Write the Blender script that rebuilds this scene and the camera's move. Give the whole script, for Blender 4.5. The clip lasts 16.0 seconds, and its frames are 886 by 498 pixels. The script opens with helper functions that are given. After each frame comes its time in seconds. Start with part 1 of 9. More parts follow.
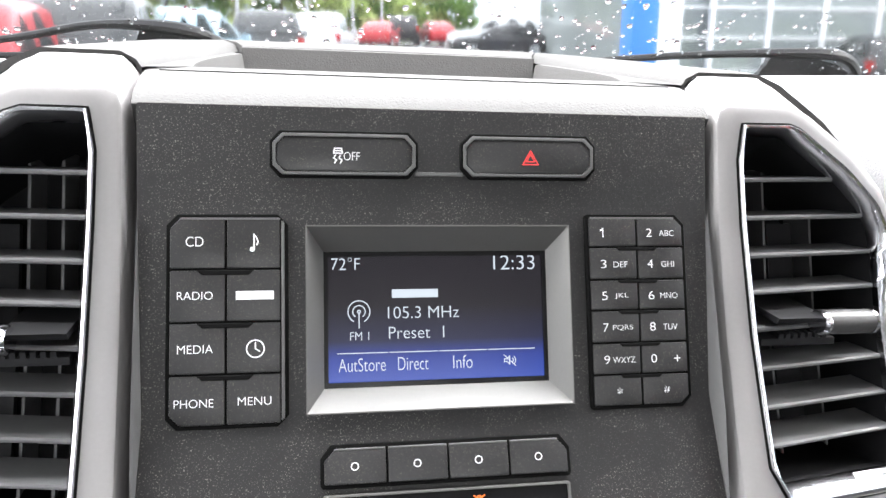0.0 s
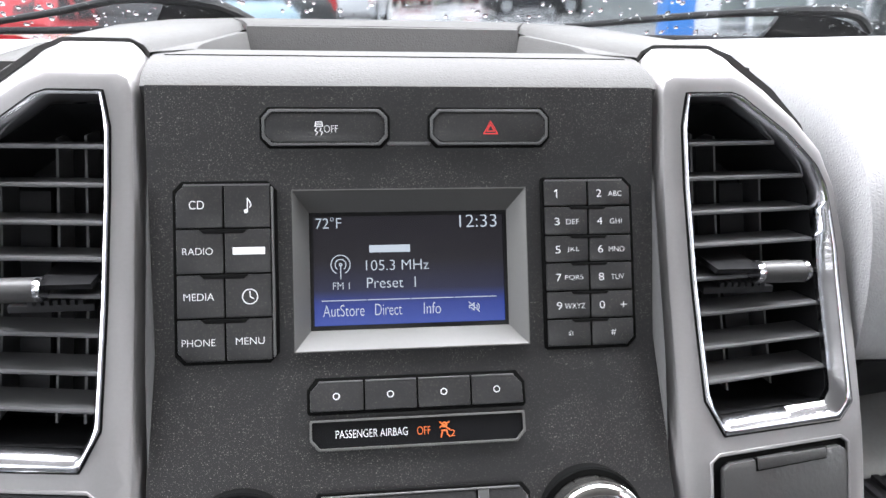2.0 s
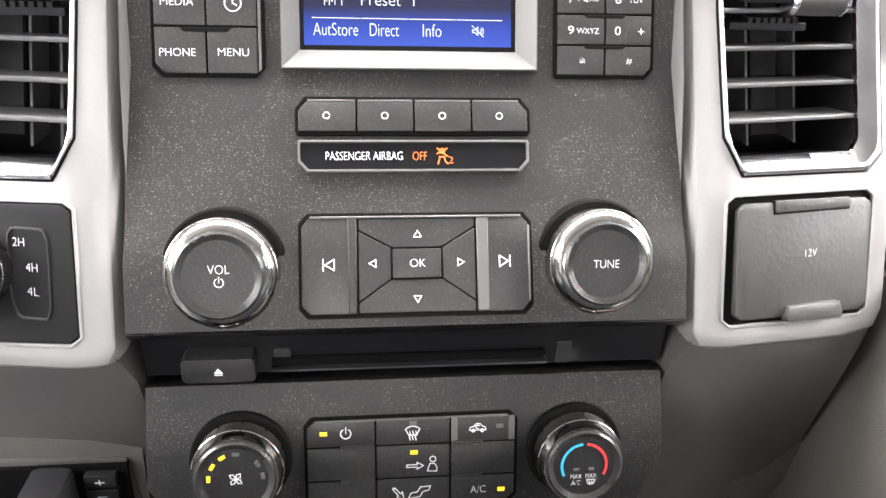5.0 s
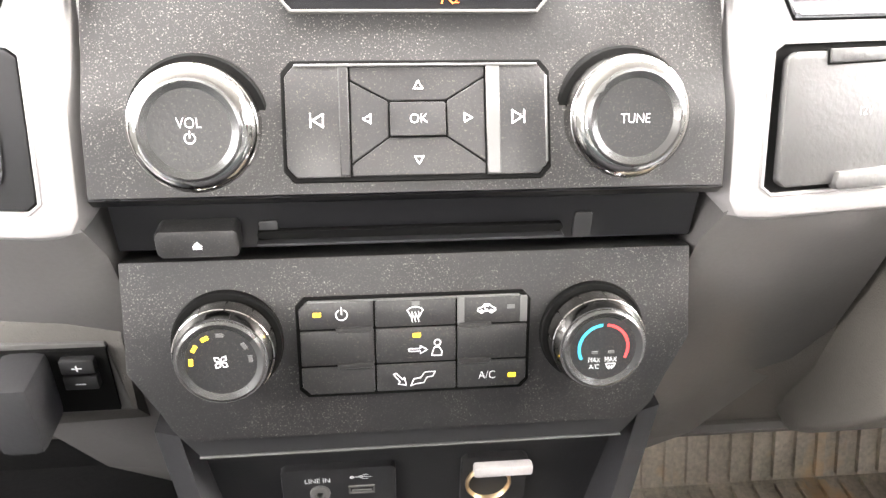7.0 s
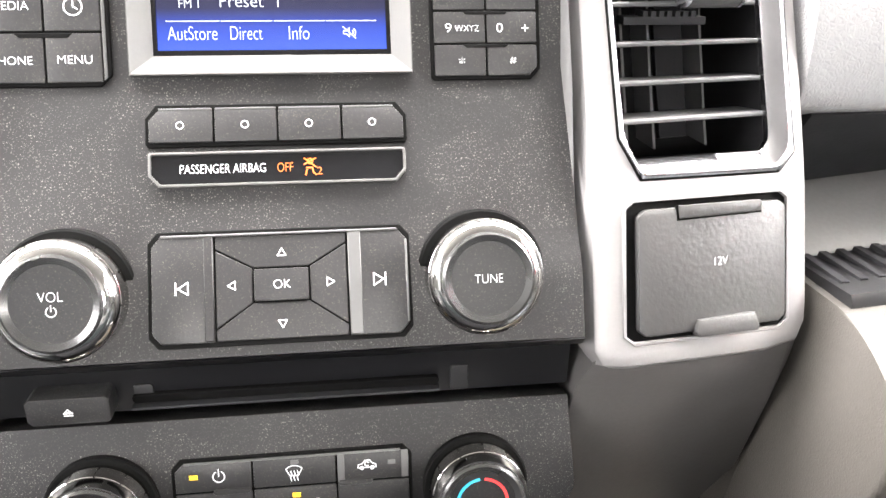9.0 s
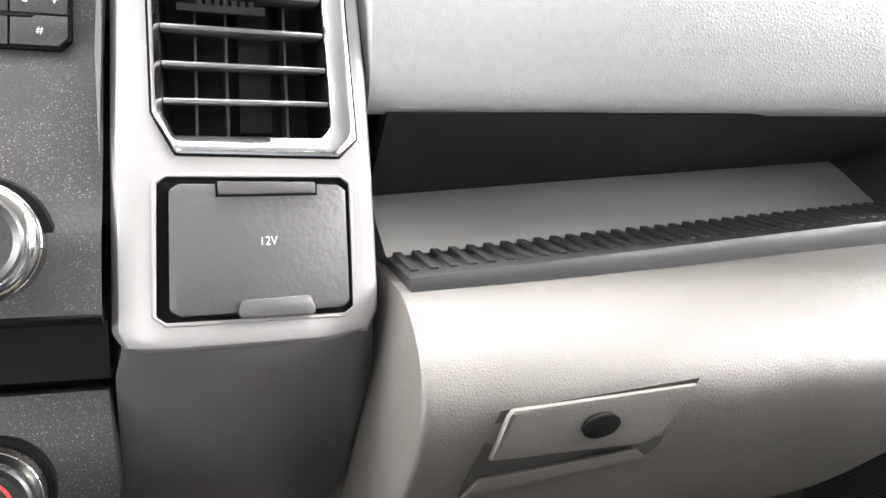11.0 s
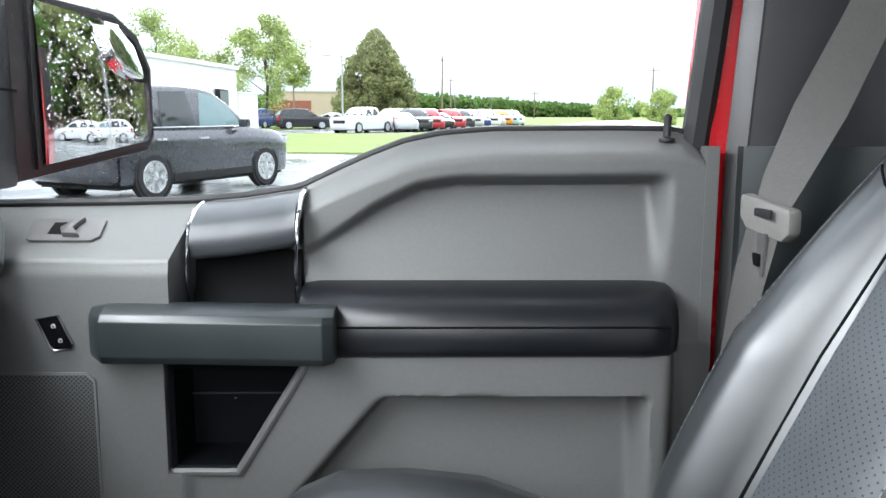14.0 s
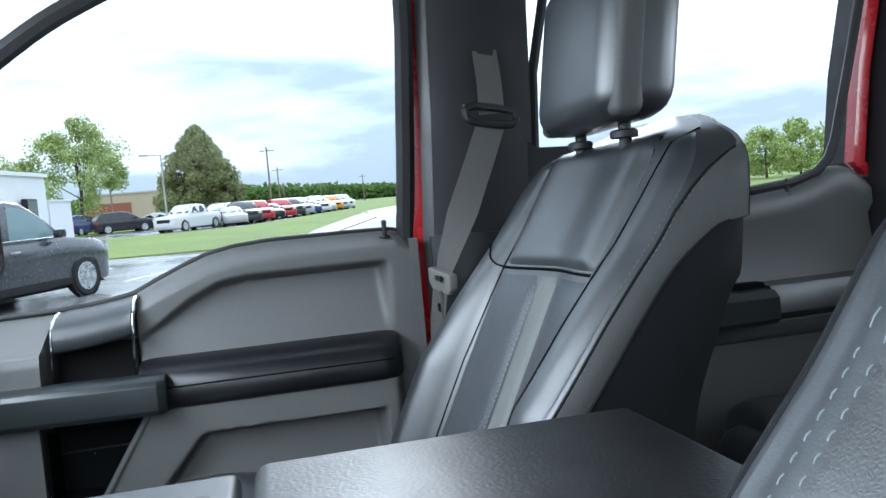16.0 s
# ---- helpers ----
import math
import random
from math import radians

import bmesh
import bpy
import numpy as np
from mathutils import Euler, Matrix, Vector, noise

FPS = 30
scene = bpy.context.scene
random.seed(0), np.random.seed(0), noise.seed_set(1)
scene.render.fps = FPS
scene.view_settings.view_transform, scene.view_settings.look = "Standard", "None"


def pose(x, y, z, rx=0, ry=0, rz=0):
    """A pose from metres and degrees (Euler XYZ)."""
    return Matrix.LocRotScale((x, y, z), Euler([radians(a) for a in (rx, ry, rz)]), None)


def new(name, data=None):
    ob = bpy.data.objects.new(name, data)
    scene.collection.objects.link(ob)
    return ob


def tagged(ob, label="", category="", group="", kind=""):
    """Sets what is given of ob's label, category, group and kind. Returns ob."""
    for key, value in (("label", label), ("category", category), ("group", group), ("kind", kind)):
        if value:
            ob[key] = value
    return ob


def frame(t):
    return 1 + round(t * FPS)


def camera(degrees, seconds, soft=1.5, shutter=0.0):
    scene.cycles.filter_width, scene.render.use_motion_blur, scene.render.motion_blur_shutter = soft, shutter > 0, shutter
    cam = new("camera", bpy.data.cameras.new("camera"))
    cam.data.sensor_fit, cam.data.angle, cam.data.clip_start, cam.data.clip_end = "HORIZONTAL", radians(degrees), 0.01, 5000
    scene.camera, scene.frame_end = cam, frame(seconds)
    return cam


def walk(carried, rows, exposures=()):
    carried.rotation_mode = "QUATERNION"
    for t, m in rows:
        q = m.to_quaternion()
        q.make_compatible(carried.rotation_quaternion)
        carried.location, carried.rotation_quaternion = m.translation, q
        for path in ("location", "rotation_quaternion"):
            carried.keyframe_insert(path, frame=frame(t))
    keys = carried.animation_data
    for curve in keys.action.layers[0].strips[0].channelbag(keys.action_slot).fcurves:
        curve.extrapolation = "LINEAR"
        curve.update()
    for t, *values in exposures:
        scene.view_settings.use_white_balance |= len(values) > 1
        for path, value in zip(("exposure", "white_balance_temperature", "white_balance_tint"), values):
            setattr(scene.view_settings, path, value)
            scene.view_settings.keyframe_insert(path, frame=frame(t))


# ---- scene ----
cam = camera(60.3, 16.0)
PATH = [
    (0.0, pose(0.0003, -0.2380, 1.5005, 75.22, -0.27, -9.97)),
    (0.5, pose(0.0054, -0.2515, 1.5062, 76.31, 0.71, -10.19)),
    (1.0, pose(0.0152, -0.2640, 1.5074, 74.92, 0.10, -9.41)),
    (1.5, pose(0.0229, -0.2844, 1.5168, 73.75, 0.61, -8.06)),
    (2.0, pose(0.0240, -0.2855, 1.5119, 72.23, 0.93, -7.50)),
    (2.5, pose(0.0289, -0.2882, 1.4989, 70.01, 1.10, -6.33)),
    (3.0, pose(0.0246, -0.2932, 1.4977, 68.83, 0.81, -5.49)),
    (3.5, pose(0.0162, -0.2983, 1.4803, 68.12, 0.50, -5.05)),
    (4.0, pose(0.0233, -0.3038, 1.4575, 67.29, 0.71, -5.54)),
    (4.5, pose(0.0268, -0.2992, 1.4478, 66.45, 0.73, -5.89)),
    (5.0, pose(0.0293, -0.2915, 1.4276, 64.83, 0.15, -6.12)),
    (5.2, pose(0.0315, -0.2878, 1.4217, 63.88, -0.05, -6.08)),
    (7.3, pose(0.0324, -0.2649, 1.3743, 58.28, 1.07, -5.72)),
    (7.5, pose(0.0343, -0.2638, 1.3619, 58.34, 1.51, -5.64)),
    (8.0, pose(0.0346, -0.2634, 1.3585, 58.92, 1.67, -5.43)),
    (8.5, pose(0.0426, -0.2672, 1.3902, 62.14, 1.42, -5.78)),
    (9.0, pose(0.0791, -0.2732, 1.4088, 67.25, 1.43, -7.55)),
    (9.2, pose(0.0968, -0.2715, 1.4132, 68.08, 1.34, -8.72)),
    (11.3, pose(0.2153, -0.3109, 1.3419, 76.64, -2.84, -22.71)),
    (11.5, pose(0.2191, -0.2908, 1.3393, 75.77, -3.56, -28.06)),
    (12.0, pose(0.2255, -0.2877, 1.3419, 77.00, -2.75, -39.49)),
    (12.5, pose(0.1994, -0.3076, 1.3528, 78.76, -0.94, -54.29)),
    (13.0, pose(0.1598, -0.3462, 1.3647, 78.49, -0.10, -67.53)),
    (13.5, pose(0.1295, -0.3826, 1.3797, 78.35, 0.31, -80.69)),
    (14.0, pose(0.0555, -0.4068, 1.4002, 79.91, -0.12, -90.58)),
    (14.5, pose(0.0080, -0.4120, 1.4000, 81.11, -1.12, -94.45)),
    (15.0, pose(-0.0886, -0.4082, 1.4089, 82.19, -2.64, -96.22)),
    (15.5, pose(-0.2122, -0.4316, 1.4220, 83.61, 0.51, -98.51)),
    (16.0, pose(-0.3542, -0.4707, 1.4421, 85.49, 4.74, -103.17)),
]
EXPOSURES = [(0.0, 1.18, 6450, 11), (1.0, 0.72, 6250, 9), (2.0, 0.78, 6250, 12), (3.5, 1.58, 6500, 13), (5.2, 2.05, 6700, 13), (7.5, 3.32, 6950, 13), (8.4, 3.22, 6950, 13), (9.0, 2.52, 6800, 13), (11.5, 2.1, 6550, 11), (13.0, 1.25, 6400, 10), (14.0, 0.75, 6100, 8), (15.0, 0.2, 5700, 7), (16.0, 0.0, 5500, 5)]
walk(cam, PATH, EXPOSURES)

# the parked truck leans by two degrees; its parts are laid out in the cab's own axes
TRUCK = Matrix.Translation((0, 0, -0.1161)) @ Matrix.Rotation(radians(2.0), 4, "Y")

# ---- light ----
SUN_ELEVATION, SUN_TURN = radians(28), radians(280)
world = bpy.data.worlds.new("sky")
scene.world = world
world.use_nodes = True
wn, wl = world.node_tree.nodes, world.node_tree.links
wn.clear()
sky = wn.new("ShaderNodeTexSky")
sky.sky_type, sky.sun_disc = "NISHITA", False
sky.sun_elevation, sky.sun_rotation = SUN_ELEVATION, SUN_TURN
sky.air_density, sky.dust_density = 1.0, 3.0
coord = wn.new("ShaderNodeTexCoord")
squash = wn.new("ShaderNodeMapping")
squash.inputs["Scale"].default_value = (1.6, 1.6, 7.0)
clouds = wn.new("ShaderNodeTexNoise")
clouds.inputs["Scale"].default_value, clouds.inputs["Detail"].default_value = 1.3, 7.0
clouds.inputs["Roughness"].default_value = 0.55
ramp = wn.new("ShaderNodeValToRGB")
ramp.color_ramp.elements[0].position, ramp.color_ramp.elements[0].color = 0.42, (5.0, 5.7, 6.4, 1)
ramp.color_ramp.elements[1].position, ramp.color_ramp.elements[1].color = 0.66, (13.0, 13.6, 14.2, 1)
mixed = wn.new("ShaderNodeMix")
mixed.data_type = "RGBA"
mixed.inputs["Factor"].default_value = 0.85
back = wn.new("ShaderNodeBackground")
back.inputs["Strength"].default_value = 0.15
wout = wn.new("ShaderNodeOutputWorld")
wl.new(coord.outputs["Generated"], squash.inputs["Vector"])
wl.new(squash.outputs["Vector"], clouds.inputs["Vector"])
# the overcast thins to low grey-blue bands towards the horizon
rise, lift, brim = wn.new("ShaderNodeSeparateXYZ"), wn.new("ShaderNodeMath"), wn.new("ShaderNodeMath")
lift.operation = "MULTIPLY_ADD"
lift.inputs[1].default_value, lift.inputs[2].default_value = 1.5, -0.19
brim.operation = "ADD"
wl.new(coord.outputs["Generated"], rise.inputs[0])
wl.new(rise.outputs["Z"], lift.inputs[0])
wl.new(lift.outputs[0], brim.inputs[0])
wl.new(clouds.outputs["Fac"], brim.inputs[1])
wl.new(brim.outputs[0], ramp.inputs["Fac"])
wl.new(sky.outputs["Color"], mixed.inputs["A"])
wl.new(ramp.outputs["Color"], mixed.inputs["B"])
wl.new(mixed.outputs["Result"], back.inputs["Color"])
wl.new(back.outputs["Background"], wout.inputs["Surface"])

sun = new("sun", bpy.data.lights.new("sun", "SUN"))
sun.data.energy, sun.data.angle, sun.data.color = 1.3, radians(18), (1.0, 0.97, 0.93)
sun.matrix_basis = Matrix.Rotation(-SUN_TURN, 4, "Z") @ Matrix.Rotation(radians(90) - SUN_ELEVATION, 4, "X") @ Matrix.Rotation(radians(180), 4, "Z")


# daylight through the openings that the shot never looks out of
def opening_light(name, at, aim, w, h, watts, color=(1.0, 1.0, 1.0)):
    d = bpy.data.lights.new(name, "AREA")
    d.shape, d.size, d.size_y, d.energy, d.color = "RECTANGLE", w, h, watts, color
    ob = new(name, d)
    ob.matrix_basis = TRUCK @ Matrix.Translation(at) @ Vector(aim).to_track_quat("-Z", "Y").to_matrix().to_4x4()
    return ob


opening_light("windshield_daylight", (0.0, 0.20, 1.915), (0.0, -0.5, -0.86), 1.45, 0.34, 20.0)
opening_light("driver_window_daylight", (-0.80, -0.22, 1.72), (1.0, 0.0, -0.15), 0.85, 0.40, 3.2)
opening_light("rear_window_daylight", (0.0, -1.93, 1.72), (0.0, 1.0, -0.1), 1.2, 0.34, 6.5)


# ---- materials ----
def mat(name, color, rough=0.5, metal=0.0, bump=0.0, size=0.002, vary=0.08, wear=0.0, grain="noise", spec=0.5, coat=0.0, patch=0.05):
    """A surface with colour that varies at two scales and fine relief. size: the relief's grain in metres."""
    m = bpy.data.materials.new(name)
    m.use_nodes = True
    nt = m.node_tree
    p = nt.nodes["Principled BSDF"]
    p.inputs["Metallic"].default_value = metal
    p.inputs["Specular IOR Level"].default_value = spec
    p.inputs["Coat Weight"].default_value = coat
    if grain == "cells":
        p.inputs["Coat Roughness"].default_value = rough * 0.85
    tc = nt.nodes.new("ShaderNodeTexCoord")
    big = nt.nodes.new("ShaderNodeTexNoise")
    big.inputs["Scale"].default_value, big.inputs["Detail"].default_value = 1.0 / patch, 4.0
    fine = nt.nodes.new("ShaderNodeTexNoise")
    fine.inputs["Scale"].default_value, fine.inputs["Detail"].default_value = 0.5 / size, 2.0
    add = nt.nodes.new("ShaderNodeMath")
    add.operation = "ADD"
    nt.links.new(tc.outputs["Object"], big.inputs["Vector"])
    nt.links.new(tc.outputs["Object"], fine.inputs["Vector"])
    nt.links.new(big.outputs["Fac"], add.inputs[0])
    nt.links.new(fine.outputs["Fac"], add.inputs[1])
    rng = nt.nodes.new("ShaderNodeMapRange")
    rng.inputs["From Min"].default_value, rng.inputs["From Max"].default_value = 0.6, 1.4
    rng.inputs["To Min"].default_value, rng.inputs["To Max"].default_value = 1.0 - vary, 1.0 + vary
    nt.links.new(add.outputs[0], rng.inputs["Value"])
    tint = nt.nodes.new("ShaderNodeVectorMath")
    tint.operation = "SCALE"
    tint.inputs[0].default_value = color
    nt.links.new(rng.outputs[0], tint.inputs["Scale"])
    nt.links.new(tint.outputs[0], p.inputs["Base Color"])
    rr = nt.nodes.new("ShaderNodeMapRange")
    rr.inputs["From Min"].default_value, rr.inputs["From Max"].default_value = 0.3, 0.7
    rr.inputs["To Min"].default_value, rr.inputs["To Max"].default_value = max(0.0, rough - 0.06 - wear), min(1.0, rough + 0.06 + wear)
    nt.links.new(big.outputs["Fac"], rr.inputs["Value"])
    nt.links.new(rr.outputs[0], p.inputs["Roughness"])
    if bump:
        b = nt.nodes.new("ShaderNodeBump")
        b.inputs["Strength"].default_value, b.inputs["Distance"].default_value = bump, size * 0.4
        if grain == "cells":
            v = nt.nodes.new("ShaderNodeTexVoronoi")
            v.feature = "DISTANCE_TO_EDGE"
            v.inputs["Scale"].default_value = 1.0 / size
            warp = nt.nodes.new("ShaderNodeVectorMath")
            warp.operation = "MULTIPLY_ADD"
            warp.inputs[1].default_value = (size * 1.2,) * 3
            nt.links.new(fine.outputs["Color"], warp.inputs[0])
            nt.links.new(tc.outputs["Object"], warp.inputs[2])
            nt.links.new(warp.outputs[0], v.inputs["Vector"])
            nt.links.new(v.outputs["Distance"], b.inputs["Height"])
        else:
            nt.links.new(fine.outputs["Fac"], b.inputs["Height"])
        nt.links.new(b.outputs["Normal"], p.inputs["Normal"])
    return m


def glow(name, color, strength, base=(0.02, 0.02, 0.02)):
    m = bpy.data.materials.new(name)
    m.use_nodes = True
    p = m.node_tree.nodes["Principled BSDF"]
    p.inputs["Base Color"].default_value = (*base, 1)
    p.inputs["Emission Color"].default_value = (*color, 1)
    p.inputs["Emission Strength"].default_value = strength
    p.inputs["Roughness"].default_value = 0.35
    return m


def glass(name, tint=(1, 1, 1), rough=0.0, ior=1.45):
    m = bpy.data.materials.new(name)
    m.use_nodes = True
    p = m.node_tree.nodes["Principled BSDF"]
    p.inputs["Base Color"].default_value = (*tint, 1)
    p.inputs["Transmission Weight"].default_value = 1.0
    p.inputs["Roughness"].default_value = rough
    p.inputs["IOR"].default_value = ior
    return m


DASH = mat("dash_vinyl", (0.31, 0.31, 0.313), 0.36, spec=0.8, bump=0.5, size=0.0022, grain="cells", patch=0.2)
DASH_TOP = mat("dash_top_vinyl", (0.055, 0.054, 0.053), 0.70, spec=0.25, bump=0.4, size=0.0018, grain="cells", patch=0.2)
TAUPE = mat("taupe_plastic", (0.059, 0.054, 0.0485), 0.54, bump=0.35, size=0.0016, grain="cells", patch=0.2)
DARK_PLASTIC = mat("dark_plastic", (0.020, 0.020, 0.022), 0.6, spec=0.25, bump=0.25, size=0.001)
BLACK_PLASTIC = mat("black_plastic", (0.012, 0.012, 0.013), 0.5, bump=0.15, size=0.001)
GREY_TRIM = mat("grey_metallic_trim", (0.26, 0.25, 0.252), 0.40, metal=0.3, bump=0.05, size=0.0008, vary=0.04)
DOOR_GREY = mat("door_grey_plastic", (0.122, 0.124, 0.120), 0.50, bump=0.35, size=0.0016, grain="cells", patch=0.25)
ROLL_SLATE = mat("slate_moulding", (0.038, 0.042, 0.046), 0.42, spec=0.5, bump=0.2, size=0.0015)
DOOR_DARK = mat("door_dark_plastic", (0.018, 0.020, 0.023), 0.5, spec=0.3, bump=0.2, size=0.0015)
LEATHER = mat("black_leather", (0.012, 0.0145, 0.017), 0.44, bump=0.2, size=0.0013, spec=1.0, coat=0.7, grain="cells", vary=0.12, patch=0.1)
GREY_LEATHER = mat("grey_leather", (0.17, 0.175, 0.165), 0.5, bump=0.4, size=0.0025, grain="cells")
CHROME = mat("chrome", (0.66, 0.66, 0.69), 0.17, metal=1.0, bump=0.12, size=0.002, vary=0.05)
RUBBER = mat("rubber", (0.014, 0.014, 0.015), 0.65, bump=0.2, size=0.001)
RED_PAINT = mat("red_paint", (0.50, 0.012, 0.018), 0.25, coat=0.6, vary=0.03)
HEADLINER = mat("headliner_cloth", (0.28, 0.275, 0.26), 0.9, bump=0.3, size=0.0015)
CARPET = mat("carpet", (0.022, 0.022, 0.024), 0.95, bump=0.8, size=0.004)
GLASS = glass("windshield_glass", rough=0.035)
SIDE_GLASS = glass("coated_side_glass", ior=1.12)
MIRROR = mat("mirror_glass", (0.88, 0.9, 0.9), 0.0, metal=1.0, vary=0.0)

# taupe darkened to paint the shade round the glove box latch
SHADOW_TAUPE = mat("taupe_shade", (0.018, 0.016, 0.014), 0.6, vary=0.1)
DARK_TEAL_GREY = mat("slate_plastic", (0.020, 0.025, 0.026), 0.36, bump=0.1, size=0.001)
WEBBING = mat("belt_webbing", (0.085, 0.083, 0.078), 0.8, bump=0.8, size=0.0016)
BEIGE = mat("pale_plastic", (0.17, 0.167, 0.155), 0.5, vary=0.1)
THREAD = mat("pale_thread", (0.20, 0.23, 0.24), 0.7, vary=0.05)
ARM_VINYL = mat("armrest_vinyl", (0.008, 0.009, 0.011), 0.34, bump=0.14, size=0.0012, spec=0.45, grain="cells", patch=0.1)
LID_VINYL = mat("lid_vinyl", (0.011, 0.0115, 0.0125), 0.42, bump=0.5, size=0.0018, spec=0.7, patch=0.08)
LEATHER_BACK = mat("matt_black_vinyl", (0.008, 0.009, 0.010), 0.7, spec=0.25, bump=0.3, size=0.002, grain="cells")
WATER = glass("water")
mat_pedal = mat("worn_rubber", (0.13, 0.12, 0.105), 0.7, bump=0.4, size=0.002, vary=0.3)


def dotted(name, color, hole, pitch, rough, share=0.22, plane="xz"):
    """A sheet with a regular grid of small holes."""
    m = mat(name, color, rough, bump=0.2, size=0.0018, grain="cells", vary=0.1)
    nt = m.node_tree
    p = nt.nodes["Principled BSDF"]
    tc, v = nt.nodes.new("ShaderNodeTexCoord"), nt.nodes.new("ShaderNodeTexVoronoi")
    v.inputs["Scale"].default_value, v.inputs["Randomness"].default_value = 1.0 / pitch, 0.0
    flat = nt.nodes.new("ShaderNodeMapping")
    flat.inputs["Rotation"].default_value = (0, radians(45), 0)
    flat.inputs["Scale"].default_value = (1, 0, 1) if plane == "xz" else (0, 1, 1)
    if plane != "xz":
        flat.inputs["Rotation"].default_value = (radians(45), 0, 0)
    less = nt.nodes.new("ShaderNodeMath")
    less.operation, less.inputs[1].default_value = "LESS_THAN", share
    mix = nt.nodes.new("ShaderNodeMix")
    mix.data_type = "RGBA"
    mix.inputs["B"].default_value = (*hole, 1)
    old = p.inputs["Base Color"].links[0].from_socket
    nt.links.new(tc.outputs["Object"], flat.inputs["Vector"])
    nt.links.new(flat.outputs["Vector"], v.inputs["Vector"])
    nt.links.new(v.outputs["Distance"], less.inputs[0])
    nt.links.new(less.outputs[0], mix.inputs["Factor"])
    nt.links.new(old, mix.inputs["A"])
    nt.links.new(mix.outputs["Result"], p.inputs["Base Color"])
    return m


PERFORATED = dotted("perforated_leather", (0.060, 0.066, 0.073), (0.006, 0.006, 0.007), 0.0052, 0.40, 0.15)
GRILLE = dotted("speaker_mesh", (0.075, 0.078, 0.076), (0.010, 0.010, 0.010), 0.0032, 0.5, 0.34, "yz")


def muddy(name, color, mud):
    m = mat(name, color, 0.75, bump=0.5, size=0.003, vary=0.3)
    nt = m.node_tree
    p = nt.nodes["Principled BSDF"]
    tc, n = nt.nodes.new("ShaderNodeTexCoord"), nt.nodes.new("ShaderNodeTexNoise")
    n.inputs["Scale"].default_value, n.inputs["Detail"].default_value = 9.0, 9.0
    r = nt.nodes.new("ShaderNodeMapRange")
    r.inputs["From Min"].default_value, r.inputs["From Max"].default_value = 0.56, 0.68
    mix = nt.nodes.new("ShaderNodeMix")
    mix.data_type = "RGBA"
    mix.inputs["B"].default_value = (*mud, 1)
    old = p.inputs["Base Color"].links[0].from_socket
    nt.links.new(tc.outputs["Object"], n.inputs["Vector"])
    nt.links.new(n.outputs["Fac"], r.inputs["Value"])
    nt.links.new(r.outputs[0], mix.inputs["Factor"])
    nt.links.new(old, mix.inputs["A"])
    nt.links.new(mix.outputs["Result"], p.inputs["Base Color"])
    return m


MUDDY = muddy("muddy_rubber", (0.58, 0.52, 0.44), (0.78, 0.57, 0.34))


# ---- mesh helpers, in the cab's axes: x to the passenger's side, y ahead, z up ----
BASE = {}


def finish(ob, me, material, angle=38):
    me.materials.append(material)
    me.polygons.foreach_set("use_smooth", [True] * len(me.polygons))
    me.set_sharp_from_angle(angle=radians(angle))
    me.update()


def thing(name, label, category, at=(0, 0, 0), group="", m=None):
    """An Empty at a thing's base, in the cab's axes, or in those of the matrix m."""
    ob = new(name)
    ob.empty_display_size = 0.05
    BASE[ob.name] = Vector(at)
    ob.matrix_basis = (TRUCK if m is None else m) @ Matrix.Translation(at)
    return tagged(ob, label, category, group)


def part(name, bm, material, parent, label="", angle=38):
    me = bpy.data.meshes.new(name)
    base = BASE[parent.name]
    bmesh.ops.translate(bm, verts=bm.verts, vec=-base)
    bmesh.ops.recalc_face_normals(bm, faces=bm.faces)
    bm.to_mesh(me)
    bm.free()
    ob = new(name, me)
    finish(ob, me, material, angle)
    ob.parent = parent
    BASE[ob.name] = base
    return tagged(ob, label) if label else ob


def lone(name, bm, material, label, category, m=None, kind="", group="", angle=38):
    """A thing, or a piece of the setting, that is one mesh."""
    me = bpy.data.meshes.new(name)
    low = Vector((0, 0, 0))
    if bm.verts:
        xs, ys, zs = zip(*[v.co for v in bm.verts])
        low = Vector(((min(xs) + max(xs)) / 2, (min(ys) + max(ys)) / 2, min(zs)))
    bmesh.ops.translate(bm, verts=bm.verts, vec=-low)
    bmesh.ops.recalc_face_normals(bm, faces=bm.faces)
    bm.to_mesh(me)
    bm.free()
    ob = new(name, me)
    finish(ob, me, material, angle)
    ob.matrix_basis = (TRUCK if m is None else m) @ Matrix.Translation(low)
    BASE[ob.name] = low
    return tagged(ob, label, category, group, kind)


def round_edges(bm, r, segments=2, angle=30, faces=None):
    edges = [e for e in bm.edges if len(e.link_faces) == 2 and e.calc_face_angle(0) > radians(angle)]
    if r > 0 and edges:
        bmesh.ops.bevel(bm, geom=edges, offset=r, segments=segments, profile=0.6, affect="EDGES", clamp_overlap=True)


def join(bm, other):
    me = bpy.data.meshes.new("t")
    other.to_mesh(me)
    other.free()
    bm.from_mesh(me)
    bpy.data.meshes.remove(me)


def box(x0, x1, y0, y1, z0, z1, r=0.0, segments=2):
    bm = bmesh.new()
    bmesh.ops.create_cube(bm, size=1)
    for v in bm.verts:
        v.co = Vector(((x0 + x1) / 2 + v.co.x * (x1 - x0), (y0 + y1) / 2 + v.co.y * (y1 - y0), (z0 + z1) / 2 + v.co.z * (z1 - z0)))
    round_edges(bm, r, segments)
    return bm


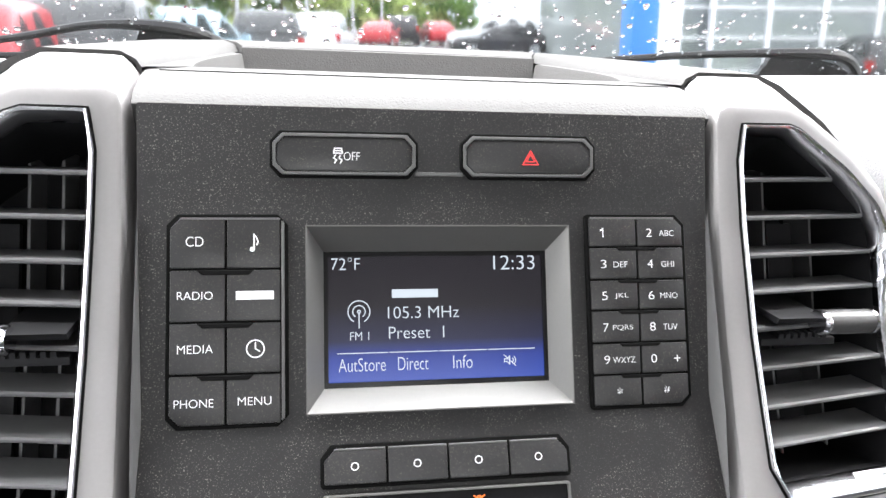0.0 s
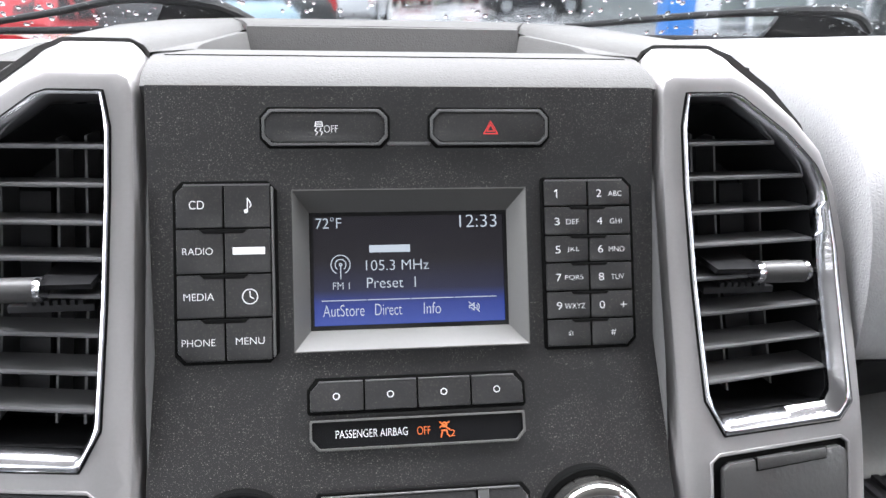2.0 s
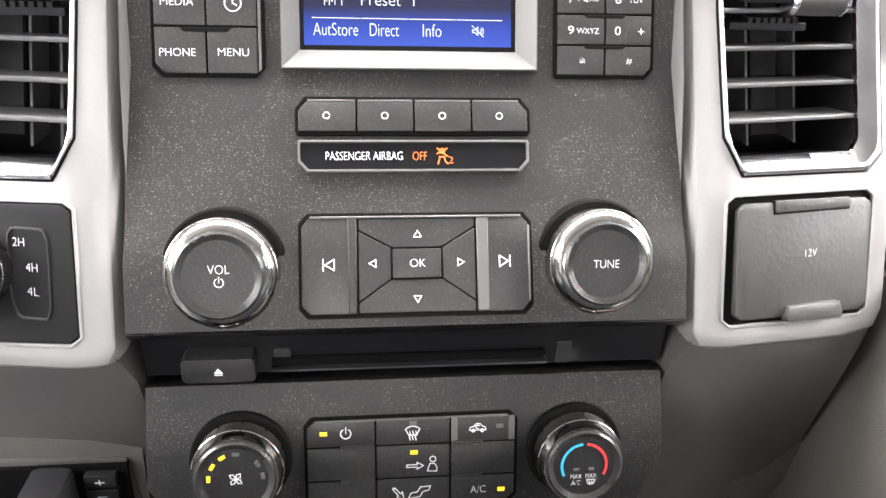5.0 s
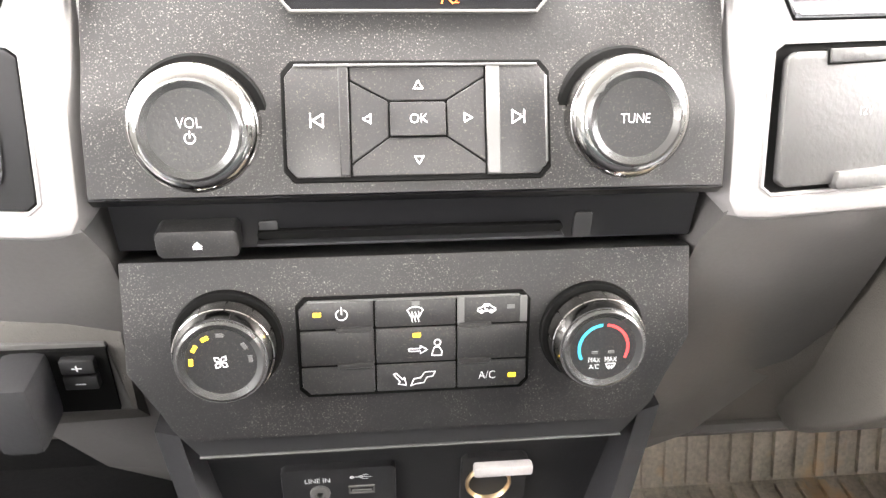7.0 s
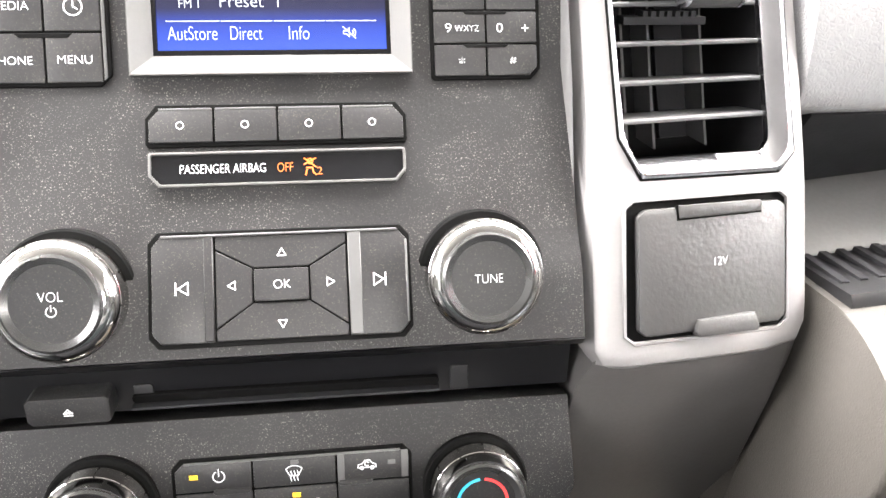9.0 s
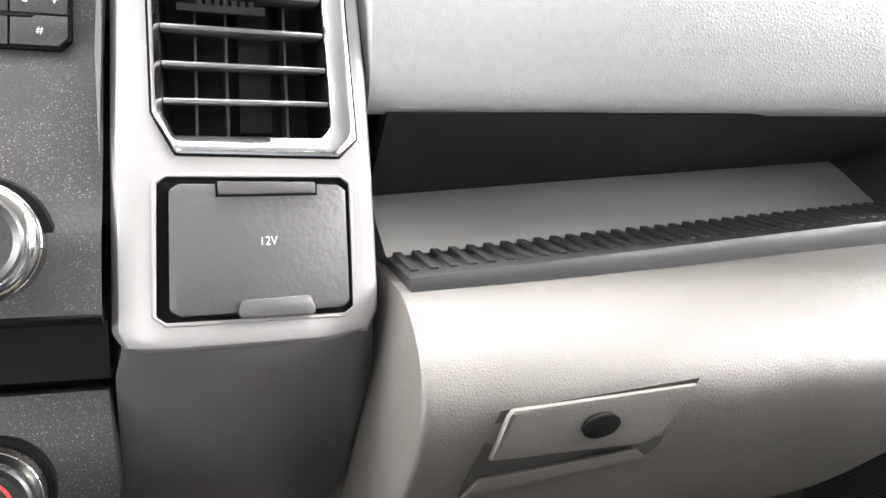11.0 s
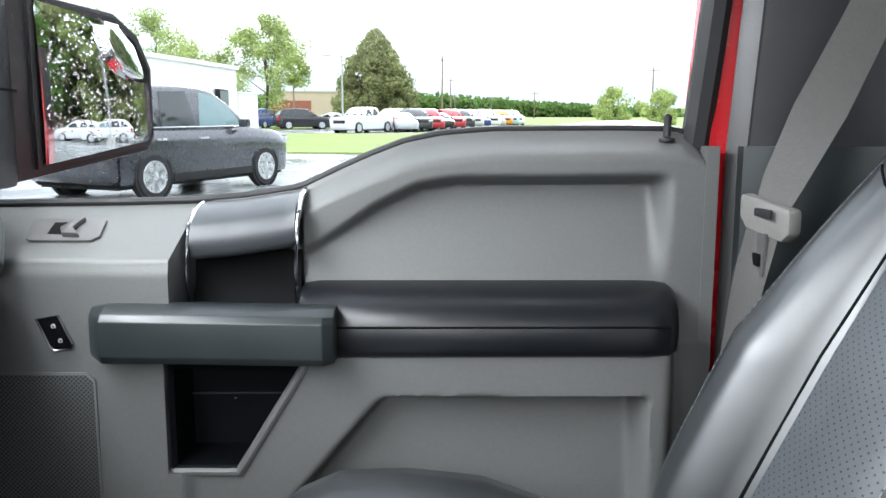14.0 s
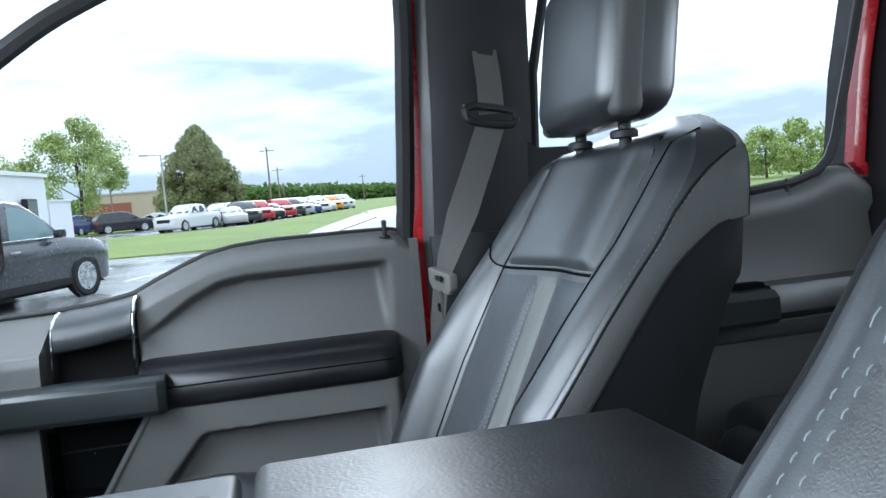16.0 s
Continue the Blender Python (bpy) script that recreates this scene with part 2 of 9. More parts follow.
def loft(rings, cap=True, closed=True):
    """A skin over rings of equally many points."""
    bm = bmesh.new()
    rows = [[bm.verts.new(p) for p in ring] for ring in rings]
    n = len(rings[0])
    for a, b in zip(rows, rows[1:]):
        for i in range(n if closed else n - 1):
            bm.faces.new((a[i], a[(i + 1) % n], b[(i + 1) % n], b[i]))
    if cap and closed:
        bm.faces.new(rows[0][::-1])
        bm.faces.new(rows[-1])
    bmesh.ops.recalc_face_normals(bm, faces=bm.faces)
    return bm


def slab(outline, place, d0, d1, r=0.0, segments=2):
    """An outline (u, v) drawn on place(u, v, w), from depth d0 to d1 (w, outward)."""
    bm = loft([[place(u, v, d) for u, v in outline] for d in (d0, d1)])
    round_edges(bm, r, segments)
    return bm


def along_x(profile, xs, shift=None):
    """A closed (y, z) outline carried along x."""
    return loft([[Vector((x, y + (shift(x)[0] if shift else 0), z + (shift(x)[1] if shift else 0))) for y, z in profile] for x in xs])


def lathe(profile, m, segments=40):
    """A turned body: (radius, height) pairs round the z axis of m."""
    rings = [[m @ Vector((r * math.cos(2 * math.pi * k / segments), r * math.sin(2 * math.pi * k / segments), h)) for k in range(segments)] for r, h in profile]
    return loft(rings)


def tube(points, r, sides=8, closed=False):
    pts = [Vector(p) for p in points]
    rings = []
    for i, p in enumerate(pts):
        a, b = pts[max(i - 1, 0)], pts[min(i + 1, len(pts) - 1)]
        if closed:
            a, b = pts[i - 1], pts[(i + 1) % len(pts)]
        way = (b - a).normalized()
        side = way.orthogonal().normalized() if not rings else (side - way * side.dot(way)).normalized()
        up = way.cross(side)
        rr = r[i] if isinstance(r, (list, tuple)) else r
        rings.append([p + rr * (math.cos(2 * math.pi * k / sides) * side + math.sin(2 * math.pi * k / sides) * up) for k in range(sides)])
    if closed:
        rings.append(rings[0])
    return loft(rings, cap=not closed)


def soft(points, steps=6):
    """A smooth line through the points (Catmull-Rom)."""
    pts = [Vector(p) for p in points]
    out = []
    for i in range(len(pts) - 1):
        p0, p1, p2, p3 = pts[max(i - 1, 0)], pts[i], pts[i + 1], pts[min(i + 2, len(pts) - 1)]
        for k in range(steps):
            t = k / steps
            out.append(0.5 * (2 * p1 + (p2 - p0) * t + (2 * p0 - 5 * p1 + 4 * p2 - p3) * t * t + (3 * p1 - p0 - 3 * p2 + p3) * t ** 3))
    return out + [pts[-1]]


def ss(a, b, t):
    """A soft step from 0 at a to 1 at b."""
    t = min(1.0, max(0.0, (t - a) / (b - a)))
    return t * t * (3 - 2 * t)


def frame_solid(outer, inner, place, d0, d1, r=0.0, segments=2):
    """A ring between two outlines with equally many points, from depth d0 to d1."""
    rings = [[place(u, v, d0) for u, v in outer], [place(u, v, d1) for u, v in outer], [place(u, v, d1) for u, v in inner], [place(u, v, d0) for u, v in inner]]
    bm = loft(rings + [rings[0]], cap=False)
    bmesh.ops.remove_doubles(bm, verts=bm.verts, dist=1e-6)
    round_edges(bm, r, segments)
    return bm


def chamfer_rect(u0, u1, v0, v1, c):
    """A rectangle with cut corners; c is one cut, or four: lower left, lower right, upper right, upper left."""
    a, b, d, e = c if isinstance(c, (list, tuple)) else (c,) * 4
    pts = []
    for (u, v), (p, q), k in (((u0, v0), ((0, 1), (1, 0)), a), ((u1, v0), ((-1, 0), (0, 1)), b), ((u1, v1), ((0, -1), (-1, 0)), d), ((u0, v1), ((1, 0), (0, -1)), e)):
        if k:
            pts += [(u + p[0] * k, v + p[1] * k), (u + q[0] * k, v + q[1] * k)]
        else:
            pts.append((u, v))
    return pts


# ---- the centre stack's face: depth y over height z ----
FACE_Z = [1.10, 1.24, 1.28, 1.32, 1.345, 1.362, 1.372, 1.40, 1.416, 1.444, 1.474, 1.545, 1.58, 1.607]
FACE_Y = [-0.030, -0.016, -0.008, 0.003, 0.006, 0.006, -0.008, 0.003, 0.015, 0.031, 0.047, 0.072, 0.081, 0.088]


def face_y(z):
    return float(np.interp(z, FACE_Z, FACE_Y))


def on_face(xc, zc, lift=0.0, reach=0.02):
    """A frame on the stack's face at (xc, zc): u to the right, v up along the face, w outward."""
    up = Vector((0, face_y(zc + reach) - face_y(zc - reach), 2 * reach)).normalized()
    out = Vector((1, 0, 0)).cross(up)
    m = Matrix.Identity(4)
    for i, c in enumerate((Vector((1, 0, 0)), up, out, Vector((xc, face_y(zc), zc)) + out * lift)):
        m.col[i][:3] = c
    return m


def stack_place(zc, lift=0.0, reach=0.02):
    """place(u, v, w) for slab(): u is x, v the height z, w the depth out of the face, which is flat round zc."""
    m = on_face(0, zc, lift, reach)
    k = math.hypot(m.col[1][1], m.col[1][2]) / m.col[1][2]
    return lambda u, v, w: m @ Vector((u, (v - zc) * k, w))


def sized(name, words, w, h, m, material, parent, depth=0.00015):
    """Printed words of width w and height h, centred on m's origin."""
    cu = bpy.data.curves.new(name, "FONT")
    cu.body, cu.size, cu.extrude, cu.offset = words, 1.0, 0.0, -0.011
    tmp = new(name, cu)
    me = bpy.data.meshes.new_from_object(tmp.evaluated_get(bpy.context.evaluated_depsgraph_get()))
    bpy.data.objects.remove(tmp)
    bpy.data.curves.remove(cu)
    me.name = name
    xs, ys, _ = zip(*[v.co for v in me.vertices])
    sx, sy = w / (max(xs) - min(xs)), h / (max(ys) - min(ys))
    fit = Matrix.Diagonal((sx, sy, 1, 1)) @ Matrix.Translation((-(max(xs) + min(xs)) / 2, -(max(ys) + min(ys)) / 2, 0))
    me.transform(Matrix.Translation(-BASE[parent.name]) @ m @ Matrix.Translation((0, 0, depth)) @ fit)
    me.materials.clear()
    me.materials.append(material)
    ob = new(name, me)
    ob.parent = parent
    BASE[ob.name] = BASE[parent.name]
    return ob


def strokes(name, lines, width, m, material, parent, depth=0.00015):
    """A printed sign of thin lines, drawn in the plane of m."""
    bm = bmesh.new()
    n = 0
    for line in lines:
        for (a, b), (c, d) in zip(line, line[1:]):
            n += 1
            way = Vector((c - a, d - b, 0))
            if way.length < 1e-9:
                continue
            way.normalize()
            side, ahead, h = Vector((-way.y, way.x, 0)) * width / 2, way * width * 0.4, depth + n * 4e-7
            p, q = Vector((a, b, h)) - ahead, Vector((c, d, h)) + ahead
            bm.faces.new([bm.verts.new(m @ v) for v in (p - side, q - side, q + side, p + side)])
    return part(name, bm, material, parent)


def arc(cx, cy, r, a0, a1, n=20):
    return [(cx + r * math.cos(radians(a0 + (a1 - a0) * k / n)), cy + r * math.sin(radians(a0 + (a1 - a0) * k / n))) for k in range(n + 1)]


def dusty(name, color, rough, dust=(0.20, 0.18, 0.14), amount=0.5, smudge=0.02):
    """Black plastic with settled dust: fine specks, thicker in patches, wiped away here and there."""
    m = mat(name, color, rough, bump=0.35, size=0.0009, vary=0.15)
    nt = m.node_tree
    p = nt.nodes["Principled BSDF"]
    tc = nt.nodes.new("ShaderNodeTexCoord")
    specks = nt.nodes.new("ShaderNodeTexNoise")
    specks.inputs["Scale"].default_value, specks.inputs["Detail"].default_value, specks.inputs["Roughness"].default_value = 1700.0, 1.0, 0.5
    patches = nt.nodes.new("ShaderNodeTexNoise")
    patches.inputs["Scale"].default_value, patches.inputs["Detail"].default_value = 1.0 / smudge * 0.5, 5.0
    patches.inputs["Distortion"].default_value = 0.8
    cut = nt.nodes.new("ShaderNodeMapRange")
    cut.inputs["From Min"].default_value, cut.inputs["From Max"].default_value = 0.44, 0.50
    cut.inputs["To Min"].default_value, cut.inputs["To Max"].default_value = 0.06, amount
    cut2 = nt.nodes.new("ShaderNodeMapRange")
    cut2.inputs["From Min"].default_value, cut2.inputs["From Max"].default_value = 0.61, 0.76
    cut2.inputs["To Min"].default_value, cut2.inputs["To Max"].default_value = 0.075, 3.6
    times = nt.nodes.new("ShaderNodeMath")
    times.operation = "MULTIPLY"
    mix = nt.nodes.new("ShaderNodeMix")
    mix.data_type = "RGBA"
    mix.inputs["B"].default_value = (*dust, 1)
    old = p.inputs["Base Color"].links[0].from_socket
    nt.links.new(tc.outputs["Object"], specks.inputs["Vector"])
    nt.links.new(tc.outputs["Object"], patches.inputs["Vector"])
    nt.links.new(patches.outputs["Fac"], cut.inputs["Value"])
    nt.links.new(specks.outputs["Fac"], cut2.inputs["Value"])
    nt.links.new(cut.outputs[0], times.inputs[0])
    nt.links.new(cut2.outputs[0], times.inputs[1])
    nt.links.new(times.outputs[0], mix.inputs["Factor"])
    nt.links.new(old, mix.inputs["A"])
    nt.links.new(mix.outputs["Result"], p.inputs["Base Color"])
    return m


PANEL = dusty("dusty_black_panel", (0.0075, 0.0072, 0.0078), 0.48, dust=(0.25, 0.235, 0.22), amount=0.18)
BUTTON = dusty("black_button", (0.016, 0.016, 0.017), 0.40, amount=0.10, smudge=0.012)
KNOB_CAP = dusty("knob_cap", (0.011, 0.011, 0.012), 0.42, amount=0.08, smudge=0.01)
EDGE = mat("grey_button_edge", (0.10, 0.10, 0.10), 0.4, metal=0.2, vary=0.06)
LEGEND = mat("white_print", (0.78, 0.79, 0.80), 0.6, vary=0.02)
RED_PRINT = mat("red_print", (0.75, 0.05, 0.05), 0.5, vary=0.02)
SATIN = mat("satin_silver", (0.122, 0.120, 0.117), 0.46, metal=0.45, bump=0.05, size=0.0006, vary=0.04)
SLOT_BLACK = mat("slot_black_plastic", (0.007, 0.007, 0.008), 0.32, bump=0.08, size=0.001)
GLOSS_BLACK = mat("gloss_black", (0.006, 0.006, 0.007), 0.12, vary=0.02)
# near-black for joints, and for shade painted into holes and recesses
SHADOW_GAP = mat("black_joint_and_shade", (0.004, 0.004, 0.004), 0.8, vary=0.05, spec=0.08)
DARK_CHROME = mat("smoked_chrome", (0.50, 0.49, 0.475), 0.12, metal=1.0, bump=0.1, size=0.002, vary=0.1)
AMBER = glow("amber_light", (1.0, 0.20, 0.03), 0.75)
YELLOW = glow("yellow_light", (1.0, 0.62, 0.02), 0.55)
OFF_LED = mat("unlit_lamp", (0.10, 0.10, 0.10), 0.3, vary=0.02)
LCD_TEXT = glow("display_letters", (0.80, 0.90, 1.0), 0.40)
BLUE = mat("blue_print", (0.03, 0.40, 0.62), 0.5, vary=0.02)

# the display: dark above, blue towards its lower edge
DISPLAY = glow("display", (0.01, 0.02, 0.10), 0.5, (0.008, 0.008, 0.010))
nt = DISPLAY.node_tree
tc, sep = nt.nodes.new("ShaderNodeTexCoord"), nt.nodes.new("ShaderNodeSeparateXYZ")
band = nt.nodes.new("ShaderNodeMapRange")
band.inputs["From Min"].default_value, band.inputs["From Max"].default_value = 0.0, 1.0
ramp2 = nt.nodes.new("ShaderNodeValToRGB")
for k, (where, col) in enumerate(((0.0, (0.030, 0.075, 0.42, 1)), (0.20, (0.018, 0.045, 0.30, 1)), (0.34, (0.014, 0.016, 0.050, 1)), (0.6, (0.012, 0.010, 0.014, 1)))):
    e = ramp2.color_ramp.elements[k] if k < 2 else ramp2.color_ramp.elements.new(where)
    e.position, e.color = where, col
nt.links.new(tc.outputs["Generated"], sep.inputs[0])
nt.links.new(sep.outputs["Z"], band.inputs["Value"])
nt.links.new(band.outputs[0], ramp2.inputs["Fac"])
nt.links.new(ramp2.outputs["Color"], nt.nodes["Principled BSDF"].inputs["Emission Color"])
nt.nodes["Principled BSDF"].inputs["Roughness"].default_value = 0.2

# ---- centre stack ----
stack = thing("center_stack", "dusty black plastic centre stack with radio, climate knobs and small display", "centre stack", (0, 0.05, 1.16))


bm = bmesh.new()
gx = [-0.1215, -0.0555, 0.0551, 0.1215]
gz = sorted(list(np.linspace(1.374, 1.592, 43)) + [1.4735, 1.5440])
net = [[bm.verts.new((x, face_y(z), z)) for x in gx] for z in gz]
for r in range(len(gz) - 1):
    for c in range(3):
        if not (c == 1 and gz[r] >= 1.4735 and gz[r + 1] <= 1.5440):
            bm.faces.new((net[r][c], net[r][c + 1], net[r + 1][c + 1], net[r + 1][c]))
part("upper_panel", bm, PANEL, stack, "dusty black upper fascia with wiped smudges")
bm = loft([[Vector((x, y, z)) for y, z in ((-0.008, 1.3735), (-0.004, 1.369), (0.010, 1.366), (0.012, 1.340), (0.16, 1.340), (0.16, 1.3735))] for x in (-0.1215, 0.1215)])
part("slot_recess", bm, SLOT_BLACK, stack, "black recess with the disc slot")
for s in (-1, 1):
    # slim bright side facets
    f = [Vector((s * 0.1213, face_y(1.552) - 0.002, 1.552)), Vector((s * 0.1185, face_y(1.47) - 0.004, 1.47)), Vector((s * 0.1205, face_y(1.43) - 0.003, 1.430)), Vector((s * 0.1213, face_y(1.47) - 0.0095, 1.47))]
    bm = bmesh.new()
    vs = [bm.verts.new(p) for p in f] + [bm.verts.new(Vector((s * 0.1213, face_y(1.5) + 0.01, 1.49)))]
    for a, b, c in ((0, 1, 3), (1, 2, 3), (0, 3, 4), (3, 2, 4), (0, 4, 1), (1, 4, 2)):
        bm.faces.new((vs[a], vs[b], vs[c]))
    part("side_facet", bm, EDGE, stack)


def button(outline, zc, height=0.0022, parent=None, reach=0.02, rim=True, name="button", seat_out=0.0):
    """A push button on the stack's face: a dark surround, a body with pale edges and a black cap."""
    place = stack_place(zc, seat_out, reach)
    cu, cv = sum(u for u, v in outline) / len(outline), sum(v for u, v in outline) / len(outline)
    us, vs = [u for u, v in outline], [v for u, v in outline]
    w, h = (max(us) - min(us)) / 2, (max(vs) - min(vs)) / 2

    def inset(d):
        return [(cu + (u - cu) * (w - d) / w, cv + (v - cv) * (h - d) / h) for u, v in outline]

    b = part(name, slab(inset(0.0004), place, -0.002, height, 0.0006, 2), BUTTON, parent or stack)
    return b, place


def legend_frame(x, z, zc, lift, reach=0.02):
    m = on_face(x, zc, lift, reach)
    up = Vector(m.col[1][:3])
    m.translation = m.translation + up * ((z - zc) / up.z)
    return m


def gasket(outline, zc, d=0.0012, reach=0.02):
    """The dark joint round a group of buttons."""
    cu, cv = sum(u for u, v in outline) / len(outline), sum(v for u, v in outline) / len(outline)
    us, vs = [u for u, v in outline], [v for u, v in outline]
    w, h = (max(us) - min(us)) / 2, (max(vs) - min(vs)) / 2
    big = [(cu + (u - cu) * (w + d) / w, cv + (v - cv) * (h + d) / h) for u, v in outline]
    part("button_surround", slab(big, stack_place(zc, 0, reach), -0.003, 0.0019, 0.0003, 1), SHADOW_GAP, stack)


# two wide buttons under the brow
for x0, x1, sign in ((-0.069, -0.0107, "skid"), (0.0097, 0.0672, "hazard")):
    out = chamfer_rect(x0, x1, 1.5648, 1.5812, 0.0038)
    gasket(out, 1.573)
    part("button_rim", frame_solid(out, chamfer_rect(x0 + 0.0013, x1 - 0.0013, 1.5661, 1.5799, 0.0034), stack_place(1.573), -0.001, 0.0030, 0.0003), EDGE, stack, "pale grey button rim")
    b, _ = button(chamfer_rect(x0 + 0.0011, x1 - 0.0011, 1.5659, 1.5801, 0.0034), 1.573, 0.0026)
    if sign == "hazard":
        m = legend_frame(0.039, 1.5726, 1.573, 0.0027)
        for k in (1.0, 0.55):
            strokes("warning_triangle", [[(-0.0034 * k, -0.0027 * k), (0.0034 * k, -0.0027 * k), (0, 0.0032 * k), (-0.0034 * k, -0.0027 * k)]], 0.0005, m, RED_PRINT, b)
    else:
        sized("legend", "OFF", 0.0065, 0.0034, legend_frame(-0.0372, 1.5723, 1.573, 0.0027), LEGEND, b)
        m = legend_frame(-0.0428, 1.5727, 1.573, 0.0027)
        strokes("skid_sign", [[(-0.0018, 0.0008), (-0.0014, 0.0028), (0.0014, 0.0028), (0.0018, 0.0008), (-0.0018, 0.0008)], [(-0.0014, 0.0018), (0.0014, 0.0018)], [(-0.001, 0.0), (-0.0018, -0.0012), (-0.0006, -0.002), (-0.0014, -0.0032)], [(0.001, 0.0), (0.0004, -0.0012), (0.0016, -0.002), (0.0010, -0.0032)]], 0.0005, m, LEGEND, b)
part("link_bar", slab([(-0.0107, 1.5648), (0.0097, 1.5648), (0.0097, 1.5664), (-0.0107, 1.5664)], stack_place(1.573), -0.001, 0.0016, 0.0004), EDGE, stack, "pale grey bar between two buttons")

# function keys beside the display
XS, ZS = (-0.1090, -0.0873, -0.0642), (1.5477, 1.5281, 1.5083, 1.4890, 1.4702)
gasket(chamfer_rect(XS[0], XS[2], ZS[4], ZS[0], 0.004), 1.509, reach=0.03)
FUNCTION_KEYS = {(0, 0): ("CD", -0.0993, 1.5385, 0.0067, 0.0039), (1, 0): ("RADIO", -0.0991, 1.5183, 0.0135, 0.0032), (1, 1): ("", -0.0761, 1.5182, 0.0147, 0.0032), (2, 0): ("MEDIA", -0.0989, 1.4985, 0.0135, 0.0032), (3, 0): ("PHONE", -0.0993, 1.4787, 0.0149, 0.0032), (3, 1): ("MENU", -0.0762, 1.4789, 0.0129, 0.0032)}
for r in range(4):
    for c in range(2):
        cut = [0.0] * 4
        if c == 0 and r == 0:
            cut[3] = 0.004
        if c == 0 and r == 3:
            cut[0] = 0.004
        out = chamfer_rect(XS[c], XS[c + 1] - (0.0016 if c == 1 else 0), ZS[r + 1], ZS[r], cut)
        b, _ = button(out, 1.509, 0.0026, reach=0.03, name="key")
        if (r, c) in FUNCTION_KEYS:
            w, x, z, a, h = FUNCTION_KEYS[r, c]
            if w:
                sized("legend", w, a, h, legend_frame(x, z, 1.509, 0.0027, 0.03), LEGEND, b)
            else:
                part("legend_bar", slab([(x - a / 2, z - h / 2), (x + a / 2, z - h / 2), (x + a / 2, z + h / 2), (x - a / 2, z + h / 2)], stack_place(1.509, 0, 0.03), 0.0020, 0.00275), LEGEND, b)
        elif r == 0:
            strokes("note_sign", [arc(-0.0010, -0.0026, 0.0007, 0, 360), arc(-0.0010, -0.0026, 0.0003, 0, 360), [(-0.0003, -0.0026), (-0.0003, 0.0034), (0.0008, 0.0018), (0.0013, 0.0004), (0.0008, -0.0008)]], 0.0005, legend_frame(-0.0761, 1.538, 1.509, 0.0027, 0.03), LEGEND, b)
        else:
            strokes("clock_sign", [arc(0, 0, 0.0034, 0, 360, 28), [(0, 0.0024), (0, 0), (0.0016, -0.0010)]], 0.0005, legend_frame(-0.0759, 1.4982, 1.509, 0.0027, 0.03), LEGEND, b)
    if r:
        z = ZS[r]
        part("finger_notch", slab([(-0.0985, z - 0.0004), (-0.0965, z - 0.0022), (-0.0785, z - 0.0022), (-0.0765, z - 0.0004)], stack_place(1.509, 0, 0.03), 0.0005, 0.00275, 0.0002, 1), SHADOW_GAP, stack)
part("key_rim", slab([(-0.0658, ZS[4] + 0.001), (-0.0645, ZS[4] + 0.002), (-0.0645, ZS[0] - 0.002), (-0.0658, ZS[0] - 0.001)], stack_place(1.509, 0, 0.03), 0, 0.0026, 0.0005), EDGE, stack, "pale grey rim")
part("key_rim", slab([(XS[0] + 0.004, ZS[0] - 0.0009), (XS[2] - 0.002, ZS[0] - 0.0009), (XS[2] - 0.002, ZS[0] - 0.0001), (XS[0] + 0.004, ZS[0] - 0.0001)], stack_place(1.509, 0, 0.03), 0, 0.0027, 0.0002), EDGE, stack, "pale grey rim")

# telephone keypad
KX, KZ = (0.0648, 0.0870, 0.1088), (1.5480, 1.5356, 1.5222, 1.5096, 1.4964, 1.4836, 1.4709)
gasket(chamfer_rect(KX[0], KX[2], KZ[6], KZ[0], (0.001, 0.004, 0.004, 0.001)), 1.509, reach=0.03)
PAD = [("1", ""), ("2", "ABC"), ("3", "DEF"), ("4", "GHI"), ("5", "JKL"), ("6", "MNO"), ("7", "PQRS"), ("8", "TUV"), ("9", "WXYZ"), ("0", "+"), ("*", ""), ("#", "")]
WIDE = {"ABC": 0.0069, "DEF": 0.0065, "GHI": 0.0060, "JKL": 0.0062, "MNO": 0.0080, "PQRS": 0.0091, "TUV": 0.0066, "WXYZ": 0.0102, "+": 0.0029}
for k, (digit, more) in enumerate(PAD):
    r, c = divmod(k, 2)
    cut = [0.0] * 4
    if c == 1 and r == 0:
        cut[2] = 0.0035
    if c == 1 and r == 5:
        cut[1] = 0.0035
    b, _ = button(chamfer_rect(KX[c], KX[c + 1], KZ[r + 1], KZ[r], cut), 1.509, 0.0026, reach=0.03, name="key")
    z = (KZ[r] + KZ[r + 1]) / 2 - 0.0003
    x = (0.0712, 0.0928)[c]
    if r == 5:
        x = (0.0765, 0.0982)[c]
    if digit == "1":
        strokes("legend", [[(-0.0008, 0.0010), (0.0002, 0.0018), (0.0002, -0.0018)]], 0.0005, legend_frame(x, z, 1.509, 0.0027, 0.03), LEGEND, b)
    else:
        sized("legend", digit, 0.0026, 0.0036 if r < 5 else 0.0028, legend_frame(x, z, 1.509, 0.0027, 0.03), LEGEND, b)
    if more:
        wx = (0.0790, 0.1010)[c] if more != "+" else 0.1036
        sized("small_legend", more, WIDE[more], 0.0025 if more != "+" else 0.0028, legend_frame(wx, z - 0.0002, 1.509, 0.0027, 0.03), LEGEND, b)
    if c == 1 and r:
        z = KZ[r]
        part("finger_notch", slab([(0.0772, z - 0.0002), (0.0785, z - 0.0016), (0.0952, z - 0.0016), (0.0965, z - 0.0002)], stack_place(1.509, 0, 0.03), 0.0005, 0.00275, 0.0002, 1), SHADOW_GAP, stack)
